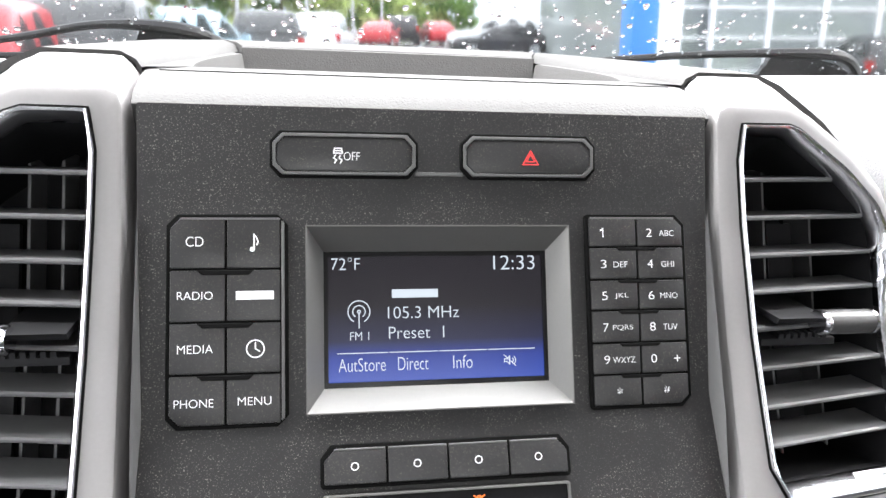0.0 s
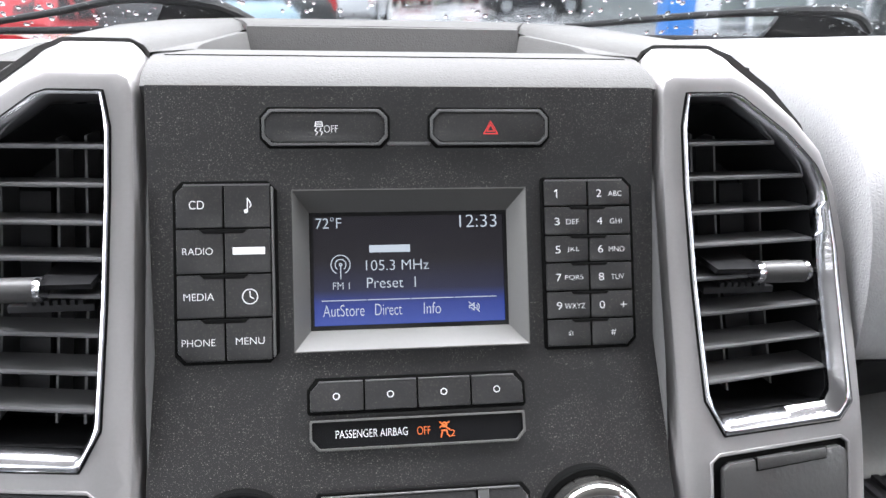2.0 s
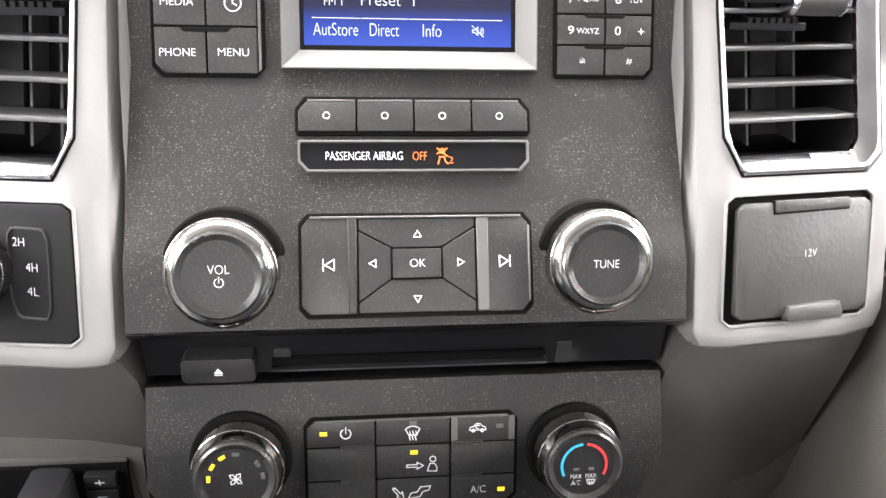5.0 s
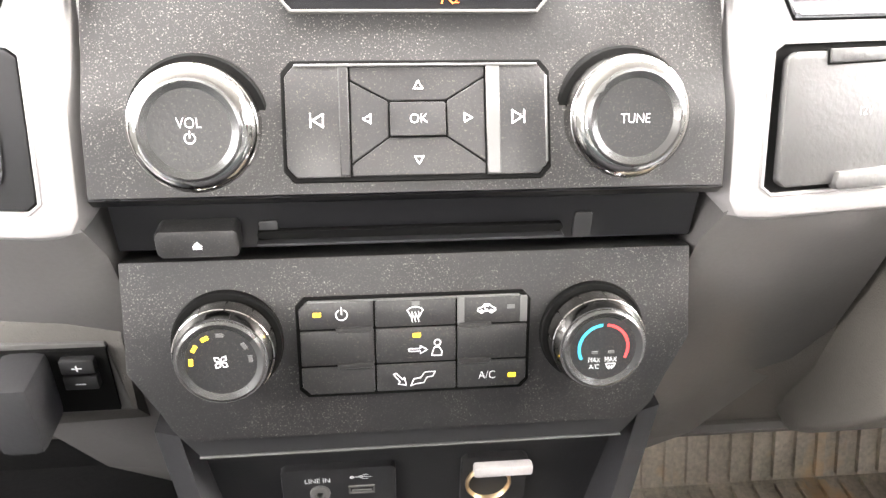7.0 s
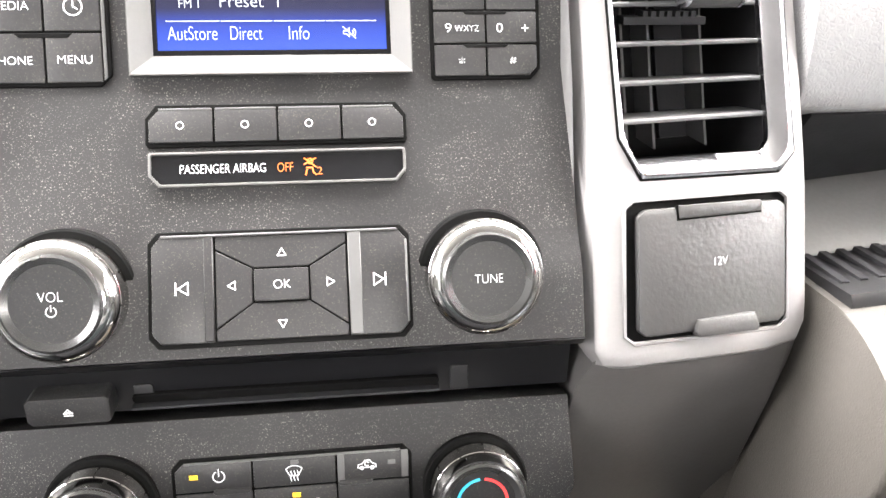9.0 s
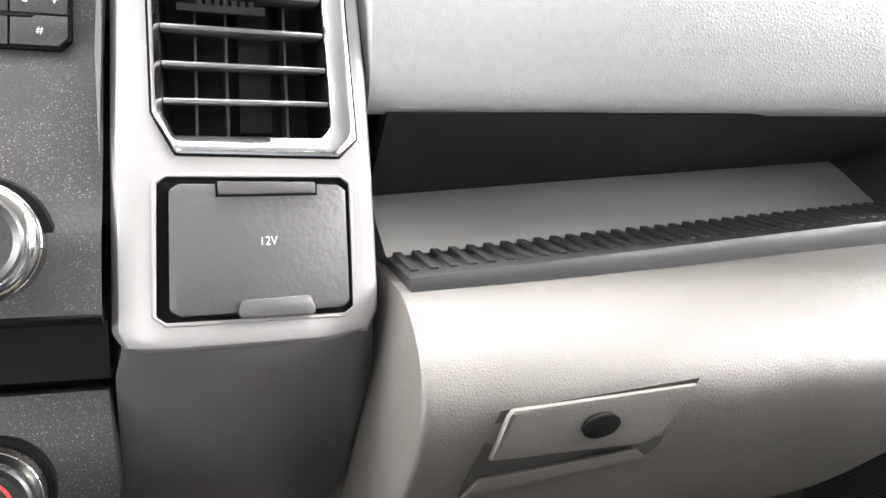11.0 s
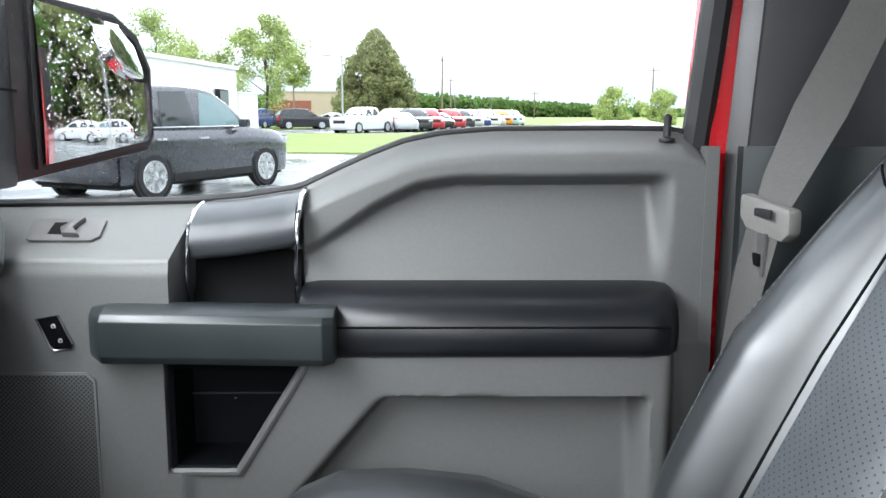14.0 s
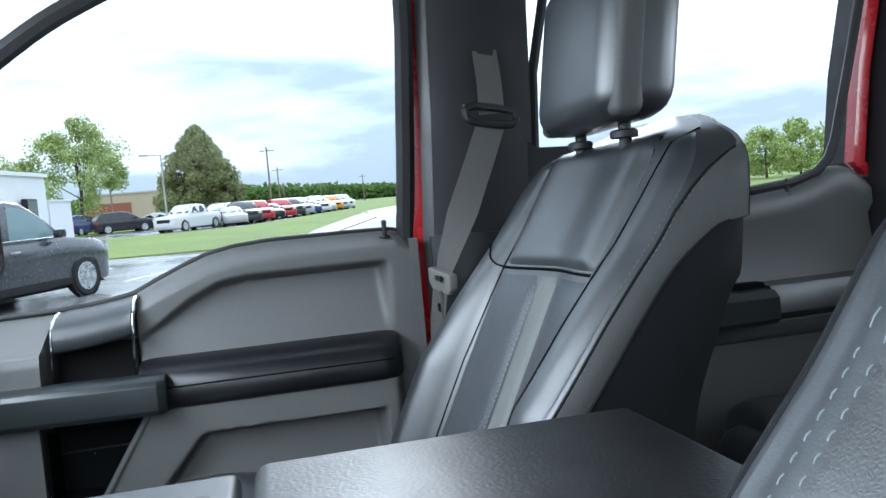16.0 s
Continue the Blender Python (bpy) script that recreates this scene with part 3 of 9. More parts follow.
part("key_rim", slab([(KX[0] + 0.001, KZ[0] - 0.0008), (KX[2] - 0.004, KZ[0] - 0.0008), (KX[2] - 0.004, KZ[0]), (KX[0] + 0.001, KZ[0])], stack_place(1.509, 0, 0.03), 0, 0.0027, 0.0002), EDGE, stack, "pale grey rim")

# display with its sloping satin bezel
sp = stack_place(1.5085, 0, 0.034)
o = [(-0.0562, 1.4728), (0.0558, 1.4728), (0.0558, 1.5447), (-0.0562, 1.5447)]
i = [(-0.0488, 1.4815), (0.0478, 1.4815), (0.0478, 1.5350), (-0.0488, 1.5350)]
rings = [[sp(u, v, -0.004) for u, v in o], [sp(u, v, 0.0035) for u, v in o], [sp(u * 0.992, 1.5087 + (v - 1.5087) * 0.985, 0.0035) for u, v in o], [sp(u, v, -0.006) for u, v in i], [sp(u, v, -0.009) for u, v in i]]
bm = loft(rings, cap=False)
bezel = part("bezel", bm, SATIN, stack, "satin silver sloping bezel", 20)
part("display_frame", frame_solid([(-0.0495, 1.4808), (0.0485, 1.4808), (0.0485, 1.5357), (-0.0495, 1.5357)], [(-0.0470, 1.4836), (0.0460, 1.4836), (0.0460, 1.5330), (-0.0470, 1.5330)], sp, -0.010, -0.0062), GLOSS_BLACK, stack)
display = part("display", slab([(-0.0475, 1.4832), (0.0465, 1.4832), (0.0465, 1.5335), (-0.0475, 1.5335)], sp, -0.010, -0.0072), DISPLAY, stack, "lit display, dark above and blue below")


def on_display(px, py):
    """A frame on the display, from shares of its width and height."""
    m = on_face(0, 1.5085, -0.0071, 0.034)
    return m @ Matrix.Translation((-0.0470 + px * 0.0930, (0.5 - py) * 0.0525, 0))


def shown(words, px, py, w, h):
    sized("screen_text", words, w * 0.0930, h * 0.0525, on_display(px, py), LCD_TEXT, display)


shown("72°F", 0.080, 0.060, 0.130, 0.100)
shown("12:33", 0.868, 0.060, 0.200, 0.120)
shown("105.3 MHz", 0.434, 0.458, 0.330, 0.095)
shown("Preset  1", 0.400, 0.620, 0.255, 0.095)
shown("FM 1", 0.140, 0.640, 0.085, 0.065)
shown("AutStore", 0.150, 0.868, 0.212, 0.105)
shown("Direct", 0.382, 0.868, 0.140, 0.105)
shown("Info", 0.612, 0.868, 0.090, 0.105)
strokes("name_bar", [[(-0.0085, 0), (0.0085, 0)]], 0.0036, on_display(0.395, 0.305), LCD_TEXT, display)
for a, b in ((0.04, 0.265), (0.275, 0.495), (0.505, 0.725), (0.735, 0.955)):
    strokes("rule", [[(0, 0), ((b - a) * 0.093, 0)]], 0.0004, on_display(a, 0.775), LCD_TEXT, display)
strokes("antenna_sign", [arc(0, 0.0005, 0.0046, -60, 240, 24), arc(0, 0.0005, 0.0026, -50, 230, 18), arc(0, 0.0005, 0.0006, 0, 360, 10), [(0, 0), (0, -0.0062)]], 0.00045, on_display(0.138, 0.455), LCD_TEXT, display)
strokes("mute_sign", [[(-0.0024, 0.0006), (-0.0012, 0.0006), (0.0, 0.0018), (0.0, -0.0018), (-0.0012, -0.0006), (-0.0024, -0.0006), (-0.0024, 0.0006)], arc(0.0006, 0, 0.0010, -50, 50, 6), arc(0.0006, 0, 0.0020, -50, 50, 8), [(-0.0026, 0.0024), (0.0026, -0.0024)]], 0.0004, on_display(0.835, 0.868), LCD_TEXT, display)

# preset buttons and the airbag lamp
PX = (-0.0497, -0.0245, 0.0004, 0.0258, 0.0510)
gasket(chamfer_rect(PX[0], PX[4], 1.4480, 1.4606, (0.001, 0.001, 0.004, 0.004)), 1.4543)
for k in range(4):
    cut = [0, 0, 0.004 if k == 3 else 0, 0.004 if k == 0 else 0]
    b, _ = button(chamfer_rect(PX[k], PX[k + 1], 1.4480, 1.4604, cut), 1.4543, 0.0030, name="preset_button")
    x = (PX[k] + PX[k + 1]) / 2 - 0.0003
    strokes("ring_sign", [arc(0, 0, 0.0014, 0, 360, 16)], 0.0004, legend_frame(x, 1.4543, 1.4543, 0.0031), LEGEND, b)
    part("button_rim", slab([(PX[k] + (0.0042 if k == 0 else 0.0006), 1.4598), (PX[k + 1] - (0.0042 if k == 3 else 0.0006), 1.4598), (PX[k + 1] - (0.0042 if k == 3 else 0.0006), 1.4605), (PX[k] + (0.0042 if k == 0 else 0.0006), 1.4605)], stack_place(1.4543), 0, 0.0031, 0.0002, 1), EDGE, b)
o = chamfer_rect(-0.0498, 0.0511, 1.4328, 1.4450, (0.004, 0.004, 0.0006, 0.0006))
i = chamfer_rect(-0.0488, 0.0501, 1.4338, 1.4441, (0.0036, 0.0036, 0.0005, 0.0005))
lamp = part("airbag_lamp", slab(i, stack_place(1.439), -0.002, 0.0012), GLOSS_BLACK, stack, "glossy black airbag warning strip")
part("lamp_rim", frame_solid(o, i, stack_place(1.439), -0.001, 0.0028, 0.0003), SATIN, lamp, "thin silver rim")
sized("legend", "PASSENGER AIRBAG", 0.0332, 0.0036, legend_frame(-0.0214, 1.4391, 1.439, 0.0013), LEGEND, lamp)
sized("lit_legend", "OFF", 0.0062, 0.0037, legend_frame(0.0028, 1.4390, 1.439, 0.0013), AMBER, lamp)
m = legend_frame(0.0134, 1.4390, 1.439, 0.0013)
strokes("airbag_sign", [arc(-0.0008, 0.0022, 0.0010, 0, 360, 12), [(-0.0030, 0.0034), (0.0016, -0.0002)], [(-0.0030, 0.0010), (0.0014, 0.0034)], [(-0.0022, -0.0004), (0.0002, -0.0004), (0.0004, -0.0022), (0.0016, -0.0034)], [(-0.0020, -0.0012), (-0.0026, -0.0034)]], 0.0006, m, AMBER, lamp)
sized("lit_legend", "2", 0.0022, 0.0030, m @ Matrix.Translation((0.0030, -0.0018, 0)), AMBER, lamp)

# arrow keys round OK
gasket(chamfer_rect(-0.0487, 0.0495, 1.3803, 1.4172, 0.0035), 1.3985)
NZ, ZT, ZB = 1.3985, 1.4172, 1.3803
b, _ = button(chamfer_rect(-0.0487, -0.0248, ZB, ZT, (0.0035, 0, 0, 0.0035)), NZ, 0.0026, name="skip_button")
strokes("skip_sign", [[(-0.0022, -0.0024), (-0.0022, 0.0024)], [(0.0024, 0.0024), (-0.0014, 0), (0.0024, -0.0024), (0.0024, 0.0024)]], 0.0005, legend_frame(-0.0373, 1.3991, NZ, 0.0027), LEGEND, b)
b, _ = button(chamfer_rect(0.0256, 0.0495, ZB, ZT, (0, 0.0035, 0.0035, 0)), NZ, 0.0026, name="skip_button")
strokes("skip_sign", [[(0.0022, -0.0024), (0.0022, 0.0024)], [(-0.0024, 0.0024), (0.0014, 0), (-0.0024, -0.0024), (-0.0024, 0.0024)]], 0.0005, legend_frame(0.0383, 1.3995, NZ, 0.0027), LEGEND, b)
# the right button's facet is pale grey, the left one's black
for x0, x1 in ((0.0262, 0.0312), (-0.0290, -0.0254)):
    part("button_facet", slab([(x0, ZB + 0.0008), (x1, ZB + 0.0008), (x1, ZT - 0.0008), (x0, ZT - 0.0008)], stack_place(NZ), 0, 0.0029, 0.0003, 1), EDGE if x0 > 0 else BUTTON, stack, "pale grey facet of a button")
part("button_rim", slab([(-0.0450, ZT - 0.0009), (0.0458, ZT - 0.0009), (0.0458, ZT), (-0.0450, ZT)], stack_place(NZ), 0, 0.0030, 0.0003, 1), EDGE, stack)
part("button_rim", slab([(0.0485, ZB + 0.004), (0.0495, ZB + 0.004), (0.0495, ZT - 0.004), (0.0485, ZT - 0.004)], stack_place(NZ), 0, 0.0028, 0.0003, 1), EDGE, stack)
ox0, ox1, oz0, oz1 = -0.0105, 0.0109, 1.3935, 1.4050
g = 0.0003
quads = (("up", [(-0.0246, ZT - 0.0052), (ox0, oz1 + g), (ox1, oz1 + g), (0.0254, ZT - 0.0042), (0.0254, ZT - 0.001), (-0.0246, ZT - 0.001)], (0.0006, 1.4099)), ("down", [(-0.0246, ZB + 0.0042), (-0.0246, ZB + 0.0006), (0.0254, ZB + 0.0006), (0.0254, ZB + 0.0042), (ox1, oz0 - g), (ox0, oz0 - g)], (0.0003, 1.3862)), ("left", [(-0.0246, ZB + 0.0048), (ox0 - g, oz0), (ox0 - g, oz1), (-0.0246, ZT - 0.0058)], (-0.0183, 1.3994)), ("right", [(0.0254, ZB + 0.0048), (0.0254, ZT - 0.0048), (ox1 + g, oz1), (ox1 + g, oz0)], (0.0187, 1.3994)))
for name, out, (x, z) in quads:
    b = part("arrow_button", slab(out, stack_place(NZ), -0.001, 0.0024, 0.0003, 1), BUTTON, stack)
    a = {"up": 90, "down": 270, "left": 180, "right": 0}[name]
    tri = [(0.0019 * math.cos(radians(a + d)), 0.0019 * math.sin(radians(a + d))) for d in (0, 120, 240, 360)]
    strokes("arrow_sign", [tri], 0.0004, legend_frame(x, z, NZ, 0.0025), LEGEND, b)
b = part("ok_button", slab([(ox0 + g, oz0 + g), (ox1 - g, oz0 + g), (ox1 - g, oz1 - g), (ox0 + g, oz1 - g)], stack_place(NZ), -0.001, 0.0032, 0.0006), BUTTON, stack)
sized("legend", "OK", 0.0066, 0.0034, legend_frame(0.0005, 1.3993, NZ, 0.0033), LEGEND, b)


def knob(centre, tilt, r, height, cap_r, name="knob", facets=12, parent=None):
    """A turning knob, given by the middle of its cap: a faceted smoked-chrome ring, a black cap with a pale turned edge, and a dark collar."""
    up, out = Vector((0, math.sin(radians(tilt)), math.cos(radians(tilt)))), Vector((0, -math.cos(radians(tilt)), math.sin(radians(tilt))))
    m = Matrix.Identity(4)
    for i, c in enumerate((Vector((1, 0, 0)), up, out, Vector(centre) - out * height * 0.956)):
        m.col[i][:3] = c
    k = part(name, lathe([(r * 1.11, -0.012), (r * 1.11, 0.0002), (r * 1.07, 0.0010), (r * 0.9, 0.0010), (r * 0.9, -0.012)], m, 48), SHADOW_GAP, parent or stack)
    ring = lathe([(r * 0.97, 0.001), (r * 0.99, 0.003), (r * 0.965, height * 0.62), (r * 0.93, height * 0.80), (cap_r * 1.09, height * 0.93), (cap_r * 0.9, height * 0.93), (cap_r * 0.9, 0.001)], m, 60)
    part("grip_ring", ring, DARK_CHROME, k, "faceted smoked chrome ring")
    for j in range(facets):
        a = 2 * math.pi * (j + 0.3) / facets
        mm = m @ Matrix.Rotation(a, 4, "Z")
        half = math.pi * 0.93 / facets

        def round_at(u, v, w):
            q = 0.985 - 0.05 * (v / height)
            return mm @ Vector(((r * q + w) * math.cos(u), (r * q + w) * math.sin(u), v))

        part("grip_facet", loft([[round_at(u, v, w) for v, w in ((height * 0.22, -0.001), (height * 0.24, 0.0005), (height * 0.64, 0.0005), (height * 0.70, -0.001))] for u in np.linspace(-half, half, 6)]), DARK_CHROME, k)
    part("cap_edge", lathe([(cap_r * 1.04, height * 0.80), (cap_r * 1.04, height * 0.97), (cap_r * 0.98, height * 1.01), (cap_r * 0.82, height * 0.95), (cap_r * 0.82, height * 0.80)], m, 60), KNOB_EDGE, k, "turned satin edge")
    part("cap", lathe([(cap_r * 0.86, height * 0.80), (cap_r * 0.84, height * 0.955), (cap_r * 0.4, height * 0.950), (0.0001, height * 0.948)], m, 48), KNOB_CAP, k, "matt black cap")
    return k, m @ Matrix.Translation((0, 0, height * 0.956))


KNOB_EDGE = mat("turned_dark_edge", (0.10, 0.10, 0.10), 0.26, metal=0.8, vary=0.05)
k, m = knob((-0.0805, -0.0115, 1.4022), 17, 0.0236, 0.0175, 0.0174)
sized("legend", "VOL", 0.0086, 0.0036, m @ Matrix.Translation((0, 0.0026, 0)), LEGEND, k)
strokes("power_sign", [arc(0, -0.0028, 0.0018, 120, 420, 18), [(0, -0.0026), (0, -0.0004)]], 0.0004, m, LEGEND, k)
k, m = knob((0.0797, -0.0108, 1.4040), 17, 0.0236, 0.0175, 0.0174)
sized("legend", "TUNE", 0.0112, 0.0034, m, LEGEND, k)

# disc slot with its eject button
part("eject_button", slab(chamfer_rect(-0.1035, -0.0712, 1.3425, 1.3548, (0.002, 0.0015, 0.0015, 0.002)), lambda u, v, w: Vector((u, 0.0065 - w, v)), -0.006, 0.006, 0.0009), BUTTON, stack)
strokes("eject_sign", [[(-0.0016, -0.0002), (0.0016, -0.0002), (0, 0.0016), (-0.0016, -0.0002)], [(-0.0006, 0.0002), (0.0006, 0.0002)], [(-0.0016, -0.0012), (0.0016, -0.0012)]], 0.0006, Matrix.Translation((-0.0872, 0.0004, 1.3482)) @ Matrix.Rotation(radians(90), 4, "X"), LEGEND, stack)
part("disc_slot", slab(chamfer_rect(-0.0648, 0.0632, 1.3452, 1.3492, 0.0012), lambda u, v, w: Vector((u, 0.0095 - w, v)), -0.004, 0.0008, 0.0003, 1), SHADOW_GAP, stack, "black disc slot")
part("slot_lip", slab([(-0.0650, 1.3436), (0.0634, 1.3436), (0.0634, 1.3449), (-0.0650, 1.3449)], lambda u, v, w: Vector((u, 0.0095 - w, v)), -0.004, 0.0040, 0.0005, 1), DARK_PLASTIC, stack)
for x in (-0.060, 0.0722):
    part("slot_end", slab(chamfer_rect(x - 0.004, x + 0.004, 1.341, 1.3535, 0.001), lambda u, v, w: Vector((u, 0.0105 - w, v)), -0.004, 0.0006, 0.0006), BLACK_PLASTIC, stack)

# climate panel
CP = [(-0.1218, 1.3370), (-0.1240, 1.2890), (-0.1050, 1.2590), (-0.0985, 1.2560), (0.0985, 1.2560), (0.1085, 1.2640), (0.1245, 1.2950), (0.1212, 1.3370)]
cp = stack_place(1.295, 0.0, 0.02)
part("climate_panel", slab(CP[::-1], cp, -0.020, 0.0, 0.0012), PANEL, stack, "dusty black climate control panel")
part("lower_lip", slab([(u * 1.0, v) for u, v in ((-0.0980, 1.2465), (0.0970, 1.2465), (0.1110, 1.2620), (0.1190, 1.280), (-0.1190, 1.280), (-0.1090, 1.2600))], cp, -0.030, -0.0035, 0.0015), BLACK_PLASTIC, stack)
part("seam_line", slab([(-0.0980, 1.2459), (0.0970, 1.2459), (0.0970, 1.2465), (-0.0980, 1.2465)], cp, -0.030, -0.0030, 0), EDGE, stack)
HX, HZ = (-0.0502, -0.0180, 0.0175, 0.0490), (1.3188, 1.3058, 1.2895, 1.2765)
gasket(chamfer_rect(HX[0], HX[3], HZ[3], HZ[0], 0.0035), 1.2975)


def hv(x0, x1, z0, z1, cut=(0, 0, 0, 0)):
    return button(chamfer_rect(x0, x1, z0, z1, cut), 1.2975, 0.0026, name="climate_button")[0]


def hm(x, z):
    return legend_frame(x, z, 1.2975, 0.0027)


def led(x, z, material=None, parent=None):
    part("led", slab([(x - 0.0017, z - 0.0009), (x + 0.0017, z - 0.0009), (x + 0.0017, z + 0.0009), (x - 0.0017, z + 0.0009)], stack_place(1.2975), 0.001, 0.00285), material or YELLOW, parent, "lit yellow lamp" if material is None else "")


b = hv(HX[0], HX[1], HZ[1], HZ[0], (0, 0, 0, 0.0035))
led(-0.0423, 1.3128, None, b)
strokes("power_sign", [arc(0, 0, 0.0024, 120, 420, 18), [(0, 0.0002), (0, 0.0032)]], 0.0005, hm(-0.0319, 1.3125), LEGEND, b)
b = hv(HX[1], HX[2], HZ[1], HZ[0])
led(-0.0002, 1.3163, OFF_LED, b)
strokes("defrost_sign", [[(-0.0018, -0.0006), (-0.0034, 0.0024)], arc(0, -0.0010, 0.0048, 45, 135, 10), [(0.0034, 0.0024), (0.0018, -0.0006)], [(-0.0018, -0.0006), (0.0018, -0.0006)], [(-0.0014, 0.0014), (-0.0010, 0.0), (-0.0016, -0.0014), (-0.0012, -0.0030)], [(0, 0.0014), (0.0004, 0), (-0.0002, -0.0014), (0.0002, -0.0030)], [(0.0014, 0.0014), (0.0018, 0), (0.0012, -0.0014), (0.0016, -0.0030)]], 0.00045, hm(-0.0005, 1.3112), LEGEND, b)
b = hv(HX[2], HX[3], HZ[1], HZ[0], (0, 0, 0.0035, 0))
led(0.0413, 1.3133, OFF_LED, b)
strokes("recirculate_sign", [[(-0.0039, -0.0008), (-0.0036, 0.0004), (-0.0020, 0.0008), (-0.0008, 0.0022), (0.0012, 0.0022), (0.0024, 0.0008), (0.0038, 0.0002), (0.0039, -0.0010), (-0.0039, -0.0010)], arc(-0.0022, -0.0012, 0.0007, 0, 360, 10), arc(0.0022, -0.0012, 0.0007, 0, 360, 10), arc(0.0, 0.0006, 0.0009, 30, 300, 10)], 0.00045, hm(0.0306, 1.3127), LEGEND, b)
hv(HX[0], HX[1], HZ[2], HZ[1])
b = hv(HX[1], HX[2], HZ[2], HZ[1])
led(0.0001, 1.3021, None, b)
strokes("face_air_sign", [[(-0.0040, 0.0006), (0.0010, 0.0006), (0.0010, 0.0018), (0.0040, 0.0), (0.0010, -0.0018), (0.0010, -0.0006), (-0.0040, -0.0006), (-0.0040, 0.0006)]], 0.0004, hm(0.0006, 1.2955), LEGEND, b)
strokes("face_air_sign", [arc(0.0004, 0.0022, 0.0014, 0, 360, 14), [(-0.0022, -0.0038), (-0.0010, 0.0), (0.0012, 0.0), (0.0024, -0.0022), (0.0022, -0.0040), (-0.0022, -0.0038)]], 0.0004, hm(0.0087, 1.2964), LEGEND, b)
hv(HX[2], HX[3], HZ[2], HZ[1])
hv(HX[0], HX[1], HZ[3], HZ[2], (0.0035, 0, 0, 0))
b = hv(HX[1], HX[2], HZ[3], HZ[2])
strokes("foot_air_sign", [[(-0.0030, 0.0028), (-0.0018, 0.0032), (0.0008, 0.0002), (0.0018, 0.0010), (0.0024, -0.0026), (-0.0010, -0.0020), (-0.0002, -0.0010), (-0.0030, 0.0028)]], 0.0004, hm(-0.0073, 1.2820), LEGEND, b)
strokes("foot_air_sign", [[(-0.0054, -0.0030), (-0.0040, 0.0002), (-0.0010, 0.0006), (0.0008, 0.0032), (0.0054, 0.0034), (0.0044, 0.0012), (0.0018, 0.0008), (0.0004, -0.0018), (-0.0030, -0.0022), (-0.0054, -0.0030)]], 0.0004, hm(0.0026, 1.2820), LEGEND, b)
b = hv(HX[2], HX[3], HZ[3], HZ[2], (0, 0.0035, 0, 0))
sized("legend", "A/C", 0.0075, 0.0036, hm(0.0311, 1.2825), LEGEND, b)
led(0.0424, 1.2819, None, b)
for z in HZ[1:3]:
    for x0, x1 in ((-0.0345, -0.0187), (0.0180, 0.0330)):
        part("finger_ridge", slab(chamfer_rect(x0, x1, z - 0.0010, z + 0.0012, 0.0009), stack_place(1.2975), 0, 0.0036, 0.0004, 1), BUTTON, stack)
for x0 in (0.0179, 0.0455):
    part("button_facet", slab([(x0, HZ[1] + 0.0006), (x0 + 0.003, HZ[1] + 0.0006), (x0 + 0.003, HZ[0] - 0.0008), (x0, HZ[0] - 0.0008)], stack_place(1.2975), 0, 0.0029, 0.0002, 1), EDGE, stack, "pale grey facet of a button")
part("button_rim", slab([(HX[0] + 0.004, HZ[0] - 0.0008), (HX[3] - 0.004, HZ[0] - 0.0008), (HX[3] - 0.004, HZ[0]), (HX[0] + 0.004, HZ[0])], stack_place(1.2975), 0, 0.0028, 0.0002, 1), EDGE, stack)

k, m = knob((-0.0802, -0.0210, 1.3062), 13, 0.0212, 0.0185, 0.0172)
strokes("fan_sign", [[(0, 0), (0.0004, 0.0020), (0.0020, 0.0026), (0.0022, 0.0010), (0, 0)], [(0, 0), (0.0020, -0.0004), (0.0026, -0.0020), (0.0010, -0.0022), (0, 0)], [(0, 0), (-0.0004, -0.0020), (-0.0020, -0.0026), (-0.0022, -0.0010), (0, 0)], [(0, 0), (-0.0020, 0.0004), (-0.0026, 0.0020), (-0.0010, 0.0022), (0, 0)]], 0.0004, m, LEGEND, k)
for a, lit in ((118, 1), (148, 1), (178, 1), (88, 0), (35, 0), (5, 0)):
    mm = m @ Matrix.Rotation(radians(a), 4, "Z")
    part("led", slab([(-0.0015, -0.0008), (0.0015, -0.0008), (0.0015, 0.0008), (-0.0015, 0.0008)], lambda u, v, w: mm @ Vector((0.0118 + v, u, w)), -0.001, 0.0003), YELLOW if lit else OFF_LED, k)
k, m = knob((0.0783, -0.0212, 1.3042), 13, 0.0212, 0.0185, 0.0172)
strokes("cold_arc", [arc(0, 0.0005, 0.0106, 98, 205, 22)], 0.0013, m, BLUE, k, 0.0003)
strokes("warm_arc", [arc(0, 0.0005, 0.0106, 82, -25, 22)], 0.0013, m, RED_PRINT, k, 0.0003)
for x in (-0.0036, 0.0036):
    sized("legend", "MAX", 0.0052, 0.0022, m @ Matrix.Translation((x, -0.0050, 0)), LEGEND, k)
    part("led", slab([(-0.0013, -0.0006), (0.0013, -0.0006), (0.0013, 0.0006), (-0.0013, 0.0006)], lambda u, v, w: m @ Vector((x + u, -0.0016 + v, w)), -0.001, 0.0003), OFF_LED, k)
sized("legend", "A/C", 0.0044, 0.0022, m @ Matrix.Translation((-0.0036, -0.0082, 0)), LEGEND, k)
strokes("defrost_sign", [[(-0.0014, -0.0010), (-0.002, 0.0008), (0.002, 0.0008), (0.0014, -0.0010), (-0.0014, -0.0010)], [(-0.0006, 0), (-0.0006, -0.0018)], [(0.0006, 0), (0.0006, -0.0018)]], 0.0004, m @ Matrix.Translation((0.0036, -0.0078, 0)), LEGEND, k)

